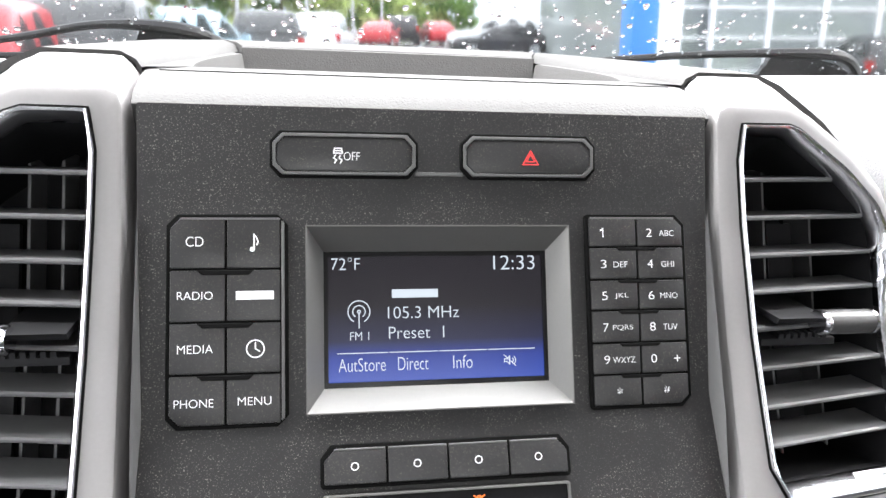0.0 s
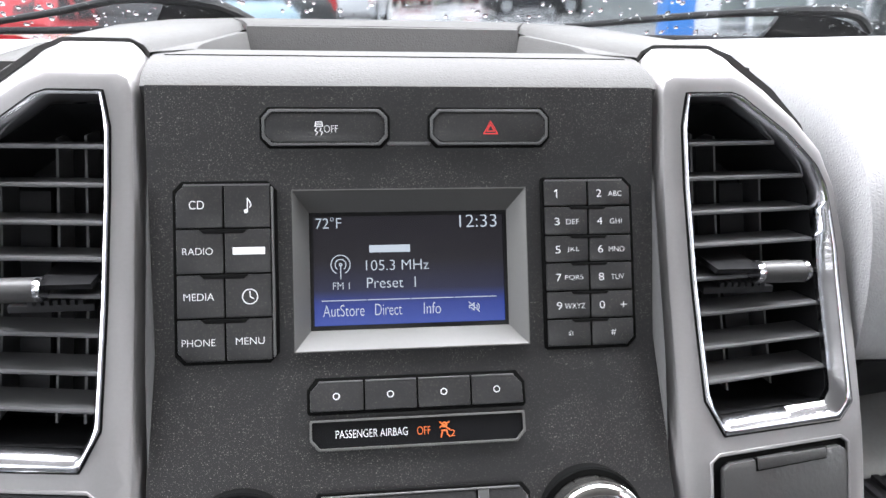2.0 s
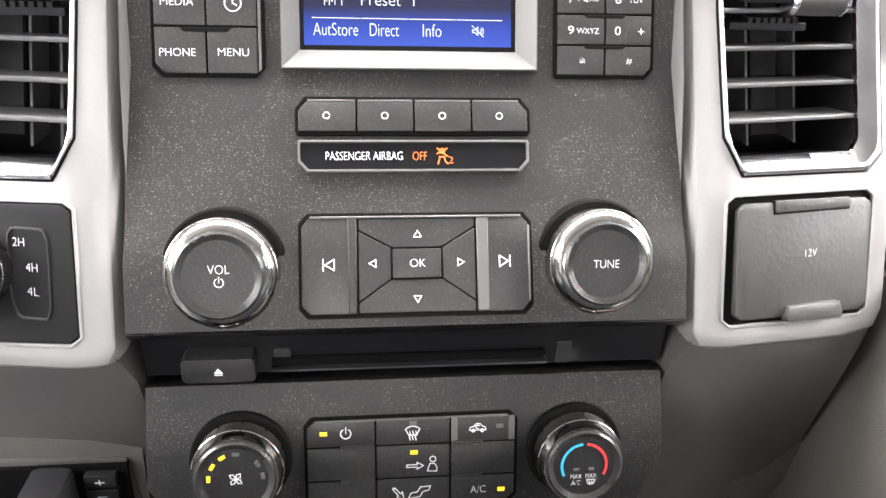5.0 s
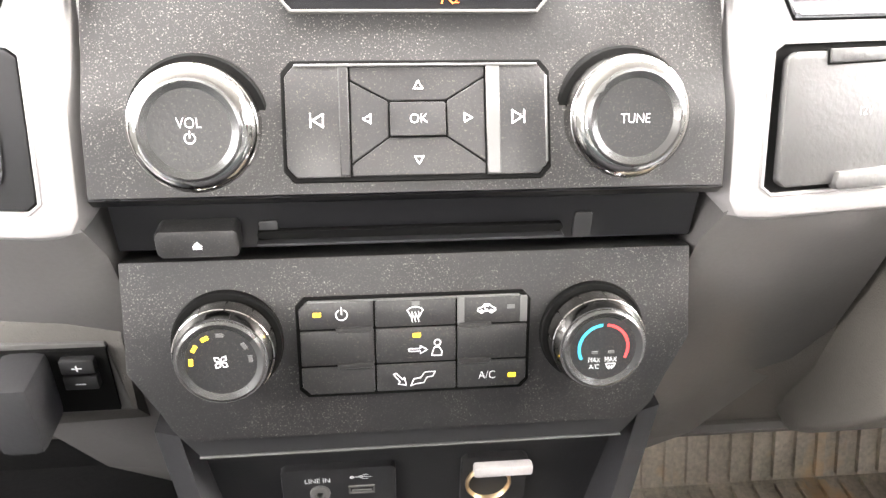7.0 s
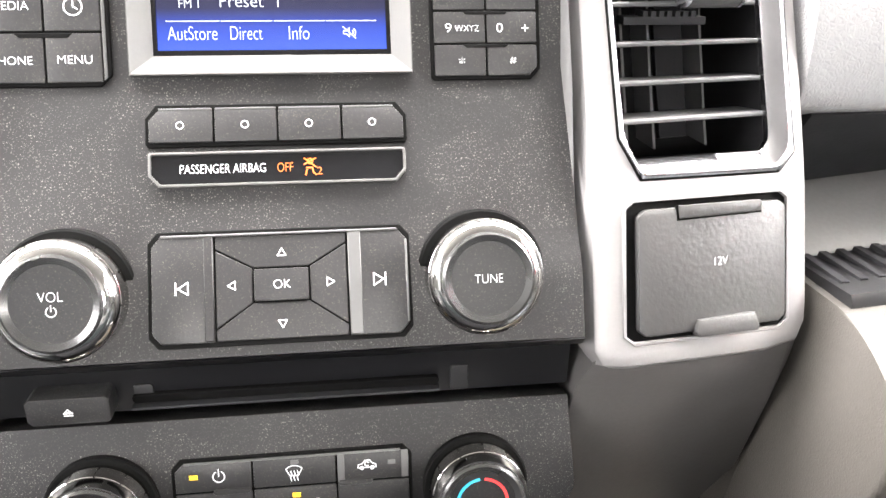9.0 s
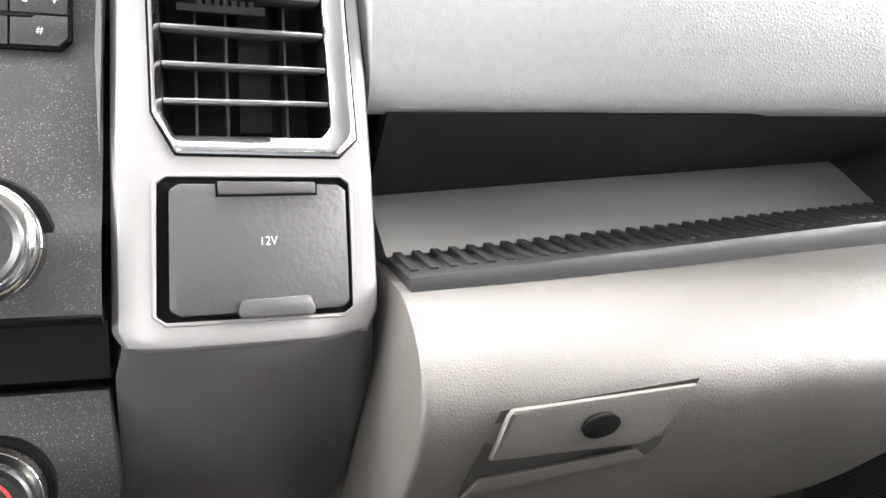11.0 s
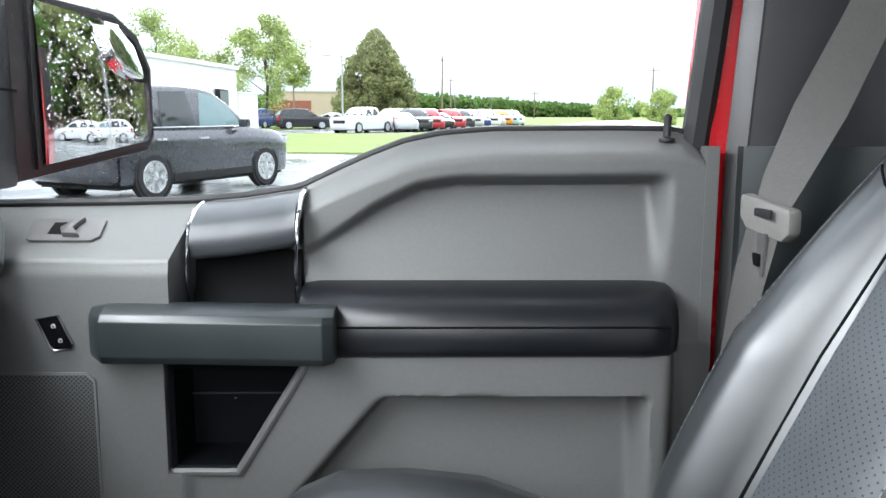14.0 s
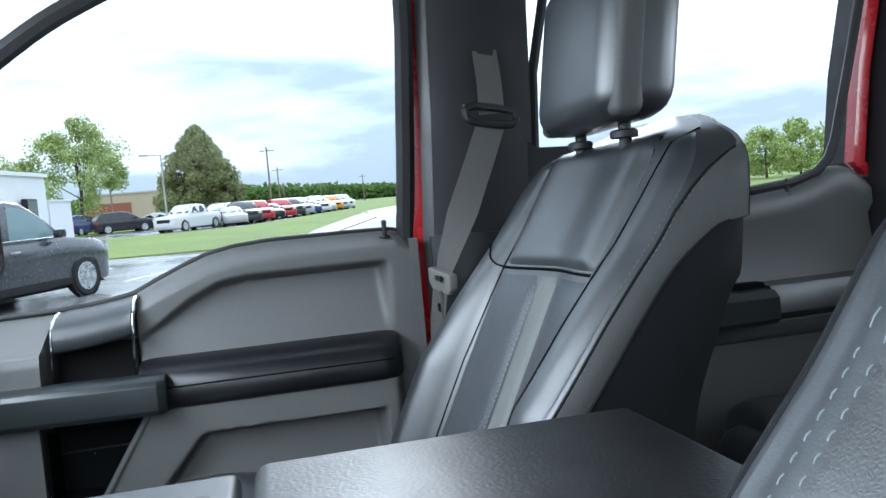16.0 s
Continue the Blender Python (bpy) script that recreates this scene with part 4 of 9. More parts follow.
# bin under the climate panel with sockets
part("bin_back", slab([(-0.108, 1.130), (0.108, 1.130), (0.108, 1.246), (-0.108, 1.246)], lambda u, v, w: Vector((u, 0.012 - w, v)), -0.02, 0.0), BLACK_PLASTIC, stack, "black bin wall")
plate = part("socket_plate", slab(chamfer_rect(-0.0672, -0.0090, 1.1793, 1.2103, 0.002), lambda u, v, w: Vector((u, 0.011 - w, v)), -0.004, 0.0035, 0.001), BLACK_PLASTIC, stack)
fm = Matrix.Rotation(radians(90), 4, "X")
sized("legend", "LINE IN", 0.0125, 0.0030, Matrix.Translation((-0.0490, 0.0073, 1.2030)) @ fm, LEGEND, plate)
part("audio_jack", lathe([(0.0034, -0.002), (0.0052, 0.0), (0.0052, 0.0016), (0.0036, 0.0022), (0.0022, 0.0020), (0.0018, -0.004)], Matrix.Translation((-0.0480, 0.0072, 1.1943)) @ fm, 24), SATIN, plate, "round metal jack")
strokes("usb_sign", [[(-0.005, 0), (0.005, 0)], [(-0.002, 0), (0.001, 0.0015), (0.003, 0.0015)], [(-0.001, 0), (0.001, -0.0015), (0.003, -0.0015)], arc(-0.005, 0, 0.0008, 0, 360, 8)], 0.0004, Matrix.Translation((-0.0265, 0.0072, 1.2043)) @ fm, LEGEND, plate)
part("usb_port", frame_solid([(-0.0335, 1.1923), (-0.0200, 1.1923), (-0.0200, 1.1978), (-0.0335, 1.1978)], [(-0.0325, 1.1931), (-0.0210, 1.1931), (-0.0210, 1.1970), (-0.0325, 1.1970)], lambda u, v, w: Vector((u, 0.0075 - w, v)), -0.004, 0.0008), SATIN, plate, "metal port")
part("usb_tongue", box(-0.0318, -0.0217, 0.0068, 0.012, 1.1933, 1.1948), SATIN, plate)
sock = part("socket_plate", slab(chamfer_rect(0.0250, 0.0600, 1.1768, 1.2118, 0.003), lambda u, v, w: Vector((u, 0.011 - w, v)), -0.004, 0.0025, 0.001), BLACK_PLASTIC, stack)
part("power_socket", lathe([(0.0122, -0.004), (0.0122, 0.002), (0.0112, 0.003), (0.0104, 0.002), (0.0100, -0.016), (0.0001, -0.016)], Matrix.Translation((0.0395, 0.009, 1.1933)) @ fm, 32), mat("brass_worn", (0.55, 0.42, 0.27), 0.32, metal=1.0, vary=0.2), sock, "worn brass coloured socket")
part("socket_lid", slab(chamfer_rect(0.0300, 0.0600, 1.2080, 1.2145, 0.001), lambda u, v, w: Vector((u, 0.003 - w, v)), 0.0, 0.005, 0.001), mat("pale_lid", (0.42, 0.40, 0.40), 0.5), sock, "open pale plastic lid")
part("handle", box(-0.0215, 0.0135, -0.004, 0.000, 1.1740, 1.1785, 0.0012), SATIN, stack, "slim silver handle")
for s in (-1, 1):
    part("bin_side", loft([[Vector((s * (x + d), y, z)) for d, y in ((0, yy), (0.012, yy + 0.004), (0.012, 0.08), (0, 0.08))] for x, yy, z in ((0.108, -0.004, 1.250), (0.100, -0.012, 1.20), (0.088, -0.020, 1.13))]), DARK_PLASTIC, stack)

# ---- brow and tray on top of the stack ----
brow = thing("dash_brow", "light grey grained dash brow with an open tray", "dashboard", (0, 0.2, 1.55))
bm = loft([[Vector((x, y, z)) for y, z in ((0.084, 1.5915), (0.090, 1.5965), (0.104, 1.6015), (0.116, 1.6035), (0.150, 1.6045), (0.150, 1.58), (0.09, 1.58))] for x in (-0.1235, -0.12, 0.12, 0.1235)])
part("brow_face", bm, DASH_TOP, brow)
part("tray_floor", box(-0.115, 0.115, 0.145, 0.275, 1.570, 1.575), DARK_PLASTIC, brow)
part("tray_back", loft([[Vector((x, y, z)) for y, z in ((0.264, 1.574), (0.2685, 1.6140), (0.274, 1.6145), (0.274, 1.574))] for x in (-0.0945, 0.0945)]), DASH_TOP, brow)
HUMP_FRONT = [(0.1250, 1.6046), (0.1275, 1.6080), (0.1340, 1.6112), (0.1655, 1.6114), (0.1780, 1.6065), (0.2020, 1.5890), (0.2185, 1.5705), (0.2275, 1.547), (0.2340, 1.508), (0.2355, 1.470)]
HUMP_REAR = [(0.0945, 1.6120), (0.0985, 1.6165), (0.110, 1.6183), (0.152, 1.6168), (0.190, 1.6125), (0.222, 1.602), (0.238, 1.586), (0.246, 1.562), (0.250, 1.53), (0.252, 1.48)]


def hump_row(s, f):
    """One line across a shoulder of the hump, from the tray's rim over the top and down its flank."""
    out = []
    for (x0, z0), (x1, z1) in zip(HUMP_FRONT, HUMP_REAR):
        y0 = float(np.interp(z0, [1.47, 1.508, 1.547, 1.5705, 1.589, 1.6114], [0.062, 0.084, 0.098, 0.106, 0.112, 0.1185]))
        g, w = f ** 0.8, ss(0.0, 0.35, f) * 0.35 + f * 0.65
        out.append(Vector((s * (x0 + (x1 - x0) * w), y0 + (0.315 - y0) * f, z0 + (z1 - z0) * g)))
    return out


for s in (-1, 1):
    shoulder = [hump_row(s, k / 10) for k in range(11)]
    shoulder += [[Vector((p.x * (1 + 0.02 * k), 0.315 + 0.055 * k, p.z - d)) for p in shoulder[10]] for k, d in ((1, 0.0015), (2, 0.008), (3, 0.020))]
    part("hump_shoulder", loft([[p - Vector((0, 0, 0.004)) for p in shoulder[0]]] + shoulder, cap=False, closed=False), DASH_TOP, brow, "rounded grained shoulder behind the vent", 50)
    rim = [(hump_row(s, f)[0], Vector((s * x, y, 0.0))) for f, x, y in ((0.0, 0.1085, 0.150), (0.2, 0.1075, 0.160), (0.4, 0.104, 0.185), (0.6, 0.0985, 0.222), (0.72, 0.0945, 0.262))]
    part("tray_rim", loft([[a + Vector((0, 0, 0.0003)), Vector((b.x, b.y, a.z)), Vector((b.x - s * 0.0006, b.y, a.z - 0.0010)), Vector((b.x - s * 0.006, b.y, 1.574))] for a, b in rim], cap=False, closed=False), DASH_TOP, brow, "smooth tray rim and side", 30)
part("hump_crown", loft([[Vector((-x, y, 1.57)), Vector((-x, y, z)), Vector((0, y, z + 0.0004)), Vector((x, y, z)), Vector((x, y, 1.57))] for x, y, z in ((0.0943, 0.2745, 1.6146), (0.099, 0.288, 1.6172), (0.1095, 0.315, 1.6184), (0.1115, 0.37, 1.6170), (0.1138, 0.425, 1.6105), (0.116, 0.48, 1.5985))]), DASH_TOP, brow, "", 50)
part("brow_crease", box(-0.118, 0.118, 0.1160, 0.1175, 1.600, 1.60395), SHADOW_GAP, brow)

# ---- vent pods ----
VENT_DARK = mat("vent_black", (0.010, 0.010, 0.011), 0.6, bump=0.1, size=0.001, spec=0.2)
BLADE = mat("blade_plastic", (0.125, 0.125, 0.128), 0.34, bump=0.1, size=0.0008)
# darker copy of the grey trim, for the shaded foot of each upright
FOOT_SHADED = mat("shaded_grey_trim", (0.095, 0.091, 0.090), 0.46, metal=0.15, bump=0.15, size=0.001)


POD_Z = [1.30, 1.3687, 1.422, 1.438, 1.474, 1.50, 1.545, 1.592, 1.62]
POD_Y = [-0.030, -0.005, 0.0139, 0.021, 0.039, 0.0515, 0.069, 0.083, 0.091]


def dense(poly, step):
    """A closed outline with extra points at even steps; its corners stay."""
    res = []
    for (x0, z0), (x1, z1) in zip(poly, poly[1:] + poly[:1]):
        n = max(1, round(math.hypot(x1 - x0, z1 - z0) / step))
        res += [(x0 + (x1 - x0) * k / n, z0 + (z1 - z0) * k / n) for k in range(n)]
    return res


def rounded(poly, share=0.22, turns=1):
    """An outline with its corners cut back, again and again, into a soft bend."""
    for _ in range(turns):
        res = []
        for (x0, z0), (x1, z1) in zip(poly, poly[1:] + poly[:1]):
            res += [(x0 + (x1 - x0) * share, z0 + (z1 - z0) * share), (x1 + (x0 - x1) * share, z1 + (z0 - z1) * share)]
        poly = res
    return poly


def shot(points, poly, cx, cz):
    """Where the lines from the middle (cx, cz) to the points meet an outline, so that rings match."""
    res = []
    for px, pz in points:
        a = math.atan2(pz - cz, px - cx)
        dx, dz, best = math.cos(a), math.sin(a), None
        for (x0, z0), (x1, z1) in zip(poly, poly[1:] + poly[:1]):
            ex, ez = x1 - x0, z1 - z0
            den = dx * ez - dz * ex
            if abs(den) < 1e-12:
                continue
            t, q = ((x0 - cx) * ez - (z0 - cz) * ex) / den, ((x0 - cx) * dz - (z0 - cz) * dx) / den
            if t > 0 and -1e-6 <= q <= 1 + 1e-6 and (best is None or t < best):
                best = t
        res.append((cx + dx * best, cz + dz * best))
    return res


def outward(poly):
    """The direction that points out of a closed outline, at each of its points."""
    area = sum(x0 * z1 - x1 * z0 for (x0, z0), (x1, z1) in zip(poly, poly[1:] + poly[:1]))
    res = []
    for k in range(len(poly)):
        (x0, z0), (x1, z1) = poly[k - 1], poly[(k + 1) % len(poly)]
        d = Vector((z1 - z0, x0 - x1)).normalized()
        res.append(d if area > 0 else -d)
    return res


def grow(poly, d):
    return [(x + n.x * d, z + n.y * d) for (x, z), n in zip(poly, outward(poly))]


def chrome_vent(p, place, chrome, hole):
    """The bright frame of an air vent and the duct behind it; both outlines have matching points."""
    lip = [(a + (c - a) * 0.16, b + (d - b) * 0.16) for (a, b), (c, d) in zip(chrome, hole)]
    crest = [(a + (c - a) * 0.40, b + (d - b) * 0.40) for (a, b), (c, d) in zip(chrome, hole)]
    part("frame_joint", loft([[place(*k, -0.0015) for k in grow(chrome, 0.0009)], [place(*k, 0.0004) for k in grow(chrome, 0.0009)], [place(*k, 0.0004) for k in chrome], [place(*k, -0.0015) for k in chrome]], cap=False), SHADOW_GAP, p)
    part("chrome_frame", loft([[place(*k, -0.002) for k in chrome], [place(*k, 0.0012) for k in chrome], [place(*k, 0.0021) for k in lip], [place(*k, 0.0018) for k in crest], [place(*k, -0.0035) for k in hole], [place(*k, -0.0075) for k in hole]], cap=False), CHROME, p, "bright chrome vent frame", 45)
    cx, cz = sum(k[0] for k in hole) / len(hole), sum(k[1] for k in hole) / len(hole)
    deep = [(cx + (u - cx) * 0.95, cz + (v - cz) * 0.95) for u, v in hole]
    part("duct", loft([[place(*k, -0.0074) for k in hole], [place(*k, -0.064) for k in deep]], cap=False), VENT_DARK, p)
    part("duct_back", loft([[place(*k, -0.062) for k in deep], [place(*k, -0.066) for k in deep]]), VENT_DARK, p)


def thumb_tab(p, m, across, up, out, half):
    """The rounded tab that slides on a vent's blade, with chrome ends."""
    def body(h, w, k):
        return [m + across * h + (up * math.sin(q) * 0.0056 + out * (math.cos(q) * 0.0075 - 0.001)) * k for q in [2 * math.pi * j / 14 for j in range(14)]]
    tab = part("tab", loft([body(-half, 0, 1.0), body(0, 0, 1.03), body(half, 0, 1.0)]), DARK_GREY, p, "grey thumb tab with chrome ends")
    for e in (-1, 1):
        part("tab_end", loft([body(e * half, 0, 1.05), body(e * (half + 0.0014), 0, 1.07), body(e * (half + 0.0026), 0, 0.90), body(e * (half + 0.0030), 0, 0.4)]), CHROME, tab, "chrome end")
    return tab


def pod(s):
    """A satin upright beside the stack with an air vent above and a panel below; s is the side."""
    p = thing("vent_pod", "satin grey dash upright with chrome-framed air vent", "vent pod", (s * 0.175, 0.05, 1.21), "vent pods")

    def at(u, v, w=0.0):
        """A point on the pod's face, w out of it; the outer side falls back."""
        y = float(np.interp(v, POD_Z, POD_Y)) + max(0.0, u - 0.1425) * float(np.interp(v, [1.36, 1.44, 1.56], [0.235, 0.19, 0.09]))
        return Vector((s * u, y - 0.94 * w, v + 0.34 * w))

    seam, sz = [0.1280 + (0.2318 - 0.1280) * k / 40 for k in range(41)], 1.4275
    top = [(0.1280, 1.590), (0.1292, 1.5945), (0.1330, 1.5966), (0.1650, 1.5968), (0.1745, 1.5930), (0.1985, 1.5765), (0.2140, 1.5600), (0.2225, 1.5420), (0.2290, 1.508), (0.2312, 1.466)]
    upper = [q for q in dense([(0.1280, sz)] + top + [(0.2318, sz)], 0.0026)]
    upper = upper[:upper.index((0.2318, sz))] + [(u, sz) for u in seam[::-1]][:-1]
    low_edge = [(0.1280, 1.366), (0.1310, 1.3605), (0.2130, 1.3555), (0.2285, 1.3570), (0.2325, 1.3640), (0.2330, 1.372)]
    lower = dense([(0.1280, sz)] + low_edge + [(0.2318, sz)], 0.0026)
    lower = lower[:lower.index((0.2318, sz))] + [(u, sz) for u in seam[::-1]][:-1]
    cx, cz = 0.178, 1.512
    chrome = rounded([(0.1407, 1.4325), (0.1362, 1.5893), (0.1670, 1.5893), (0.1960, 1.5690), (0.2125, 1.5530), (0.2185, 1.5420), (0.2240, 1.5080), (0.2268, 1.4300)], 0.10, 1)
    hole = rounded([(0.1445, 1.4402), (0.1400, 1.5857), (0.1640, 1.5852), (0.1930, 1.5655), (0.2065, 1.5525), (0.2120, 1.5430), (0.2140, 1.5231), (0.2165, 1.4392)], 0.06, 1)
    ch = shot(upper, chrome, cx, cz)
    cover = rounded([(0.1412, 1.4240), (0.2226, 1.4218), (0.2230, 1.3632), (0.1402, 1.3680)], 0.05, 1)
    cv = shot(lower, cover, 0.182, 1.394)

    def half(a, b, k):
        return [(x0 + (x1 - x0) * k, z0 + (z1 - z0) * k) for (x0, z0), (x1, z1) in zip(a, b)]

    bm = loft([[at(*k) for k in upper], [at(*k) for k in half(upper, ch, 0.5)], [at(*k) for k in ch]], cap=False)
    join(bm, loft([[at(*k) for k in lower], [at(*k) for k in half(lower, cv, 0.5)], [at(*k) for k in cv], [at(*k, -0.006) for k in cv]], cap=False))
    # rim: a bevelled edge, then the sides and the top that run back
    rim = dense([(0.1280, sz)] + top + [(0.2318, sz)] + low_edge[::-1], 0.0026)
    rows = [[], [], [], [], []]
    for (u, v), n in zip(rim, outward(rim)):
        q = at(u, v)
        inner = ss(-0.35, -0.8, n.x)
        lift = max(0.0, n.y)
        rows[0].append(q)
        rows[1].append(at(u + n.x * 0.0010, v + n.y * 0.0010, -0.0006))
        side = at(u + n.x * 0.0022, v + n.y * 0.0022, -0.0030)
        cut = at(u - 0.0042, v, -0.0085)
        rows[2].append(side.lerp(cut, inner))
        rows[3].append(rows[2][-1] + Vector((s * n.x * 0.001, 0.028, 0.0115 * lift)))
        rows[4].append(rows[3][-1] + Vector((0, 0.0015, -0.004 * lift)) - Vector((s * n.x * 0.004, 0, 0)))
    join(bm, loft(rows, cap=False))
    bmesh.ops.remove_doubles(bm, verts=bm.verts, dist=2e-5)
    part("surround", bm, GREY_TRIM, p, "satin grey surround", 32)
    part("joint", tube([q + Vector((0, 0.0012, -0.0006)) for q, (u, v) in zip(rows[3], rim) if v > 1.47][1:-1], 0.0012, 6), SHADOW_GAP, p, "dark joint")
    dn = shot(dense(chrome, 0.0022), hole, cx, cz)
    chrome_vent(p, at, dense(chrome, 0.0022), dn)
    for z in (1.5660, 1.5490, 1.5325, 1.5168, 1.5010, 1.4850, 1.4695, 1.4545):
        x1 = 0.2125 + (1.54 - z) * 0.035 if z < 1.545 else 0.2085 - (z - 1.549) * 1.0
        x0 = 0.1405 + (1.586 - z) * 0.031
        part("slat", loft([[at(x, z, -0.0055) + Vector((0, dy, dz)) for dy, dz in ((0.0006, 0.0011), (0.0, 0.0004), (0.0, -0.0006), (0.0006, -0.0011), (0.024, -0.0032), (0.024, -0.0016))] for x in (x0, x1)]), BLADE, p)
    for x in (0.158, 0.172, 0.200):
        zt = 1.576 - max(0, x - 0.170) * 0.8
        part("vane", loft([[at(x, z, -0.034) + Vector((s * dx, dy, 0)) for dx, dy in ((-0.0006, 0), (0.0006, 0), (0.0006, 0.022), (-0.0006, 0.022))] for z in (1.445, 1.47, 1.50, 1.53, zt)]), BLADE, p)
    part("vane_paddle", loft([[at(x, z, -0.040) for x, z in ((0.178, z0), (0.193, z0))] + [at(x, z, -0.044) for x, z in ((0.193, z0), (0.178, z0))] for z0 in (1.450, 1.50, 1.55)]), DARK_PLASTIC, p)
    tx, tz = (0.1862, 1.5022) if s > 0 else (0.1790, 1.5035)
    tab = thumb_tab(p, at(tx, tz, 0.0055), Vector((1, 0, 0)), Vector((0, 0.3, 0.95)), Vector((0, -0.95, 0.3)), 0.0112)
    mt = at(tx, tz, 0.0)
    part("tab_arm", loft([[mt + Vector((s * x, y, z)) for y, z in ((-0.006, 0.0042), (0.030, 0.0046), (0.030, 0.0026), (-0.004, 0.0012))] for x in (-0.010, -0.034)]), VENT_DARK, tab)
    part("tab_rack", box(mt.x - 0.030 * (s > 0) - 0.006, mt.x + 0.030 * (s < 0) + 0.002, mt.y + 0.002, mt.y + 0.012, mt.z - 0.0120, mt.z - 0.0085, 0.0006), DARK_PLASTIC, tab)
    for j in range(7):
        xj = mt.x - s * (0.004 + 0.0037 * j)
        part("rack_tooth", box(xj - 0.0011, xj + 0.0011, mt.y + 0.002, mt.y + 0.012, mt.z - 0.0086, mt.z - 0.0062), DARK_PLASTIC, tab)
    # tapering foot; its colour is darkened for the downward bend
    foot = [[at(u, v, -0.0004) for u, v in ((0.1284, 1.3660), (0.1335, 1.3612), (0.2250, 1.3562), (0.2326, 1.3640))] + [Vector((s * 0.2330, 0.12, 1.364)), Vector((s * 0.1240, 0.12, 1.366))]]
    foot.append([q + Vector((0, 0.0010, -0.0050)) for q in foot[0]])
    for z, xi, xo, y in ((1.342, 0.1240, 0.2345, 0.003), (1.312, 0.1235, 0.2375, 0.014), (1.272, 0.1160, 0.2330, 0.022), (1.233, 0.1065, 0.2080, 0.028), (1.19, 0.0990, 0.1740, 0.032), (1.172, 0.0960, 0.1390, 0.034), (1.164, 0.0950, 0.1110, 0.036)):
        foot.append([Vector((s * xi, y + 0.002, z)), Vector((s * (xi + 0.006), y, z)), Vector((s * (xo - 0.012), y + 0.006, z)), Vector((s * xo, y + 0.018, z)), Vector((s * xo, 0.12, z)), Vector((s * xi, 0.12, z))])
    part("foot", loft(foot), FOOT_SHADED, p, "tapering grey foot with shade in its colour", 60)

    def facing(u, v, w):
        """A frame on the lower panel, for print."""
        up, side = (at(u, v + 0.01) - at(u, v - 0.01)).normalized(), (at(u + 0.01 * s, v) - at(u - 0.01 * s, v)).normalized()
        mm = Matrix.Identity(4)
        for c, q in enumerate((side, up, side.cross(up), at(u, v, w))):
            mm.col[c][:3] = q
        return mm

    part("panel_groove", slab(grow(cover, 0.0010), at, -0.008, -0.0012), SHADOW_GAP, p)
    part("groove_edge", frame_solid(grow(cover, 0.0012), grow(cover, -0.0004), at, -0.003, 0.0007, 0.0003, 1), GREY_TRIM, p)
    if s > 0:
        lid = part("socket_cover", slab(rounded([(0.1462, 1.4205), (0.2203, 1.4183), (0.2208, 1.3660), (0.1456, 1.3700)], 0.05, 1), at, -0.006, 0.0030, 0.0016), DARK_GREY, p, "dark grey hinged socket cover")
        sized("legend", "12V", 0.0068, 0.0036, facing(0.1858, 1.3962, 0.0037), LEGEND, lid)
        part("hinge", slab([(0.1650, 1.4206), (0.2062, 1.4194), (0.2062, 1.4146), (0.1653, 1.4153)], at, 0.0, 0.0044, 0.0008), DARK_GREY, lid)
        part("hinge_joint", slab([(0.1641, 1.4206), (0.2070, 1.4194), (0.2070, 1.4139), (0.1644, 1.4146)], at, 0.0, 0.0032, 0), SHADOW_GAP, lid)
        part("finger_pull", slab([(0.1735, 1.3735), (0.2025, 1.3728), (0.2048, 1.3665), (0.2040, 1.3648), (0.1732, 1.3665), (0.1720, 1.3690)], at, 0.0, 0.0062, 0.0016), DARK_GREY, lid, "worn finger pull")
    else:
        sel = part("selector_plate", slab([(0.178 + (u - 0.178) * 0.982, 1.394 + (v - 1.394) * 0.976) for u, v in cover], at, -0.006, 0.0012, 0.0014), VENT_DARK, p, "black drive selector plate")
        o = rounded([(0.1515, 1.4135), (0.1690, 1.4135), (0.1690, 1.3860), (0.1660, 1.3770), (0.1515, 1.3770)], 0.12, 2)
        part("selector_inlay", frame_solid(o, [(0.1605 + (u - 0.1605) * 0.93, 1.395 + (v - 1.395) * 0.95) for u, v in o], at, -0.001, 0.0021, 0.0004), BLACK_PLASTIC, sel)
        for words, x, z in (("2H", 0.1640, 1.4075), ("4H", 0.1590, 1.3978), ("4L", 0.1590, 1.3883)):
            sized("legend", words, 0.0050, 0.0035, facing(x, z, 0.0016), LEGEND, sel)
        k, mk = knob((-0.1850, -0.0035, 1.4005), 17, 0.0175, 0.018, 0.0145, parent=p)
        strokes("pointer", [[(0.0040, 0.0050), (0.0075, 0.0088)]], 0.0016, mk, LEGEND, k)
    return p


DARK_GREY = mat("dark_grey_plastic", (0.052, 0.051, 0.051), 0.42, bump=0.3, size=0.0012, vary=0.06)
pod(-1)
pod(1)


# ---- dashboard on the passenger's side ----
def smooth_profile(pts, steps=5):
    return [(p.x, p.y) for p in soft([(a, b, 0) for a, b in pts], steps)]


dash = thing("dashboard", "dark grained vinyl dashboard over a ribbed parcel shelf", "dashboard", (0.42, 0.2, 1.38))


def dash_shift(x):
    k = (x - 0.25) / 0.34
    return (0.052 - 0.046 * k, 0.001 + 0.013 * k)


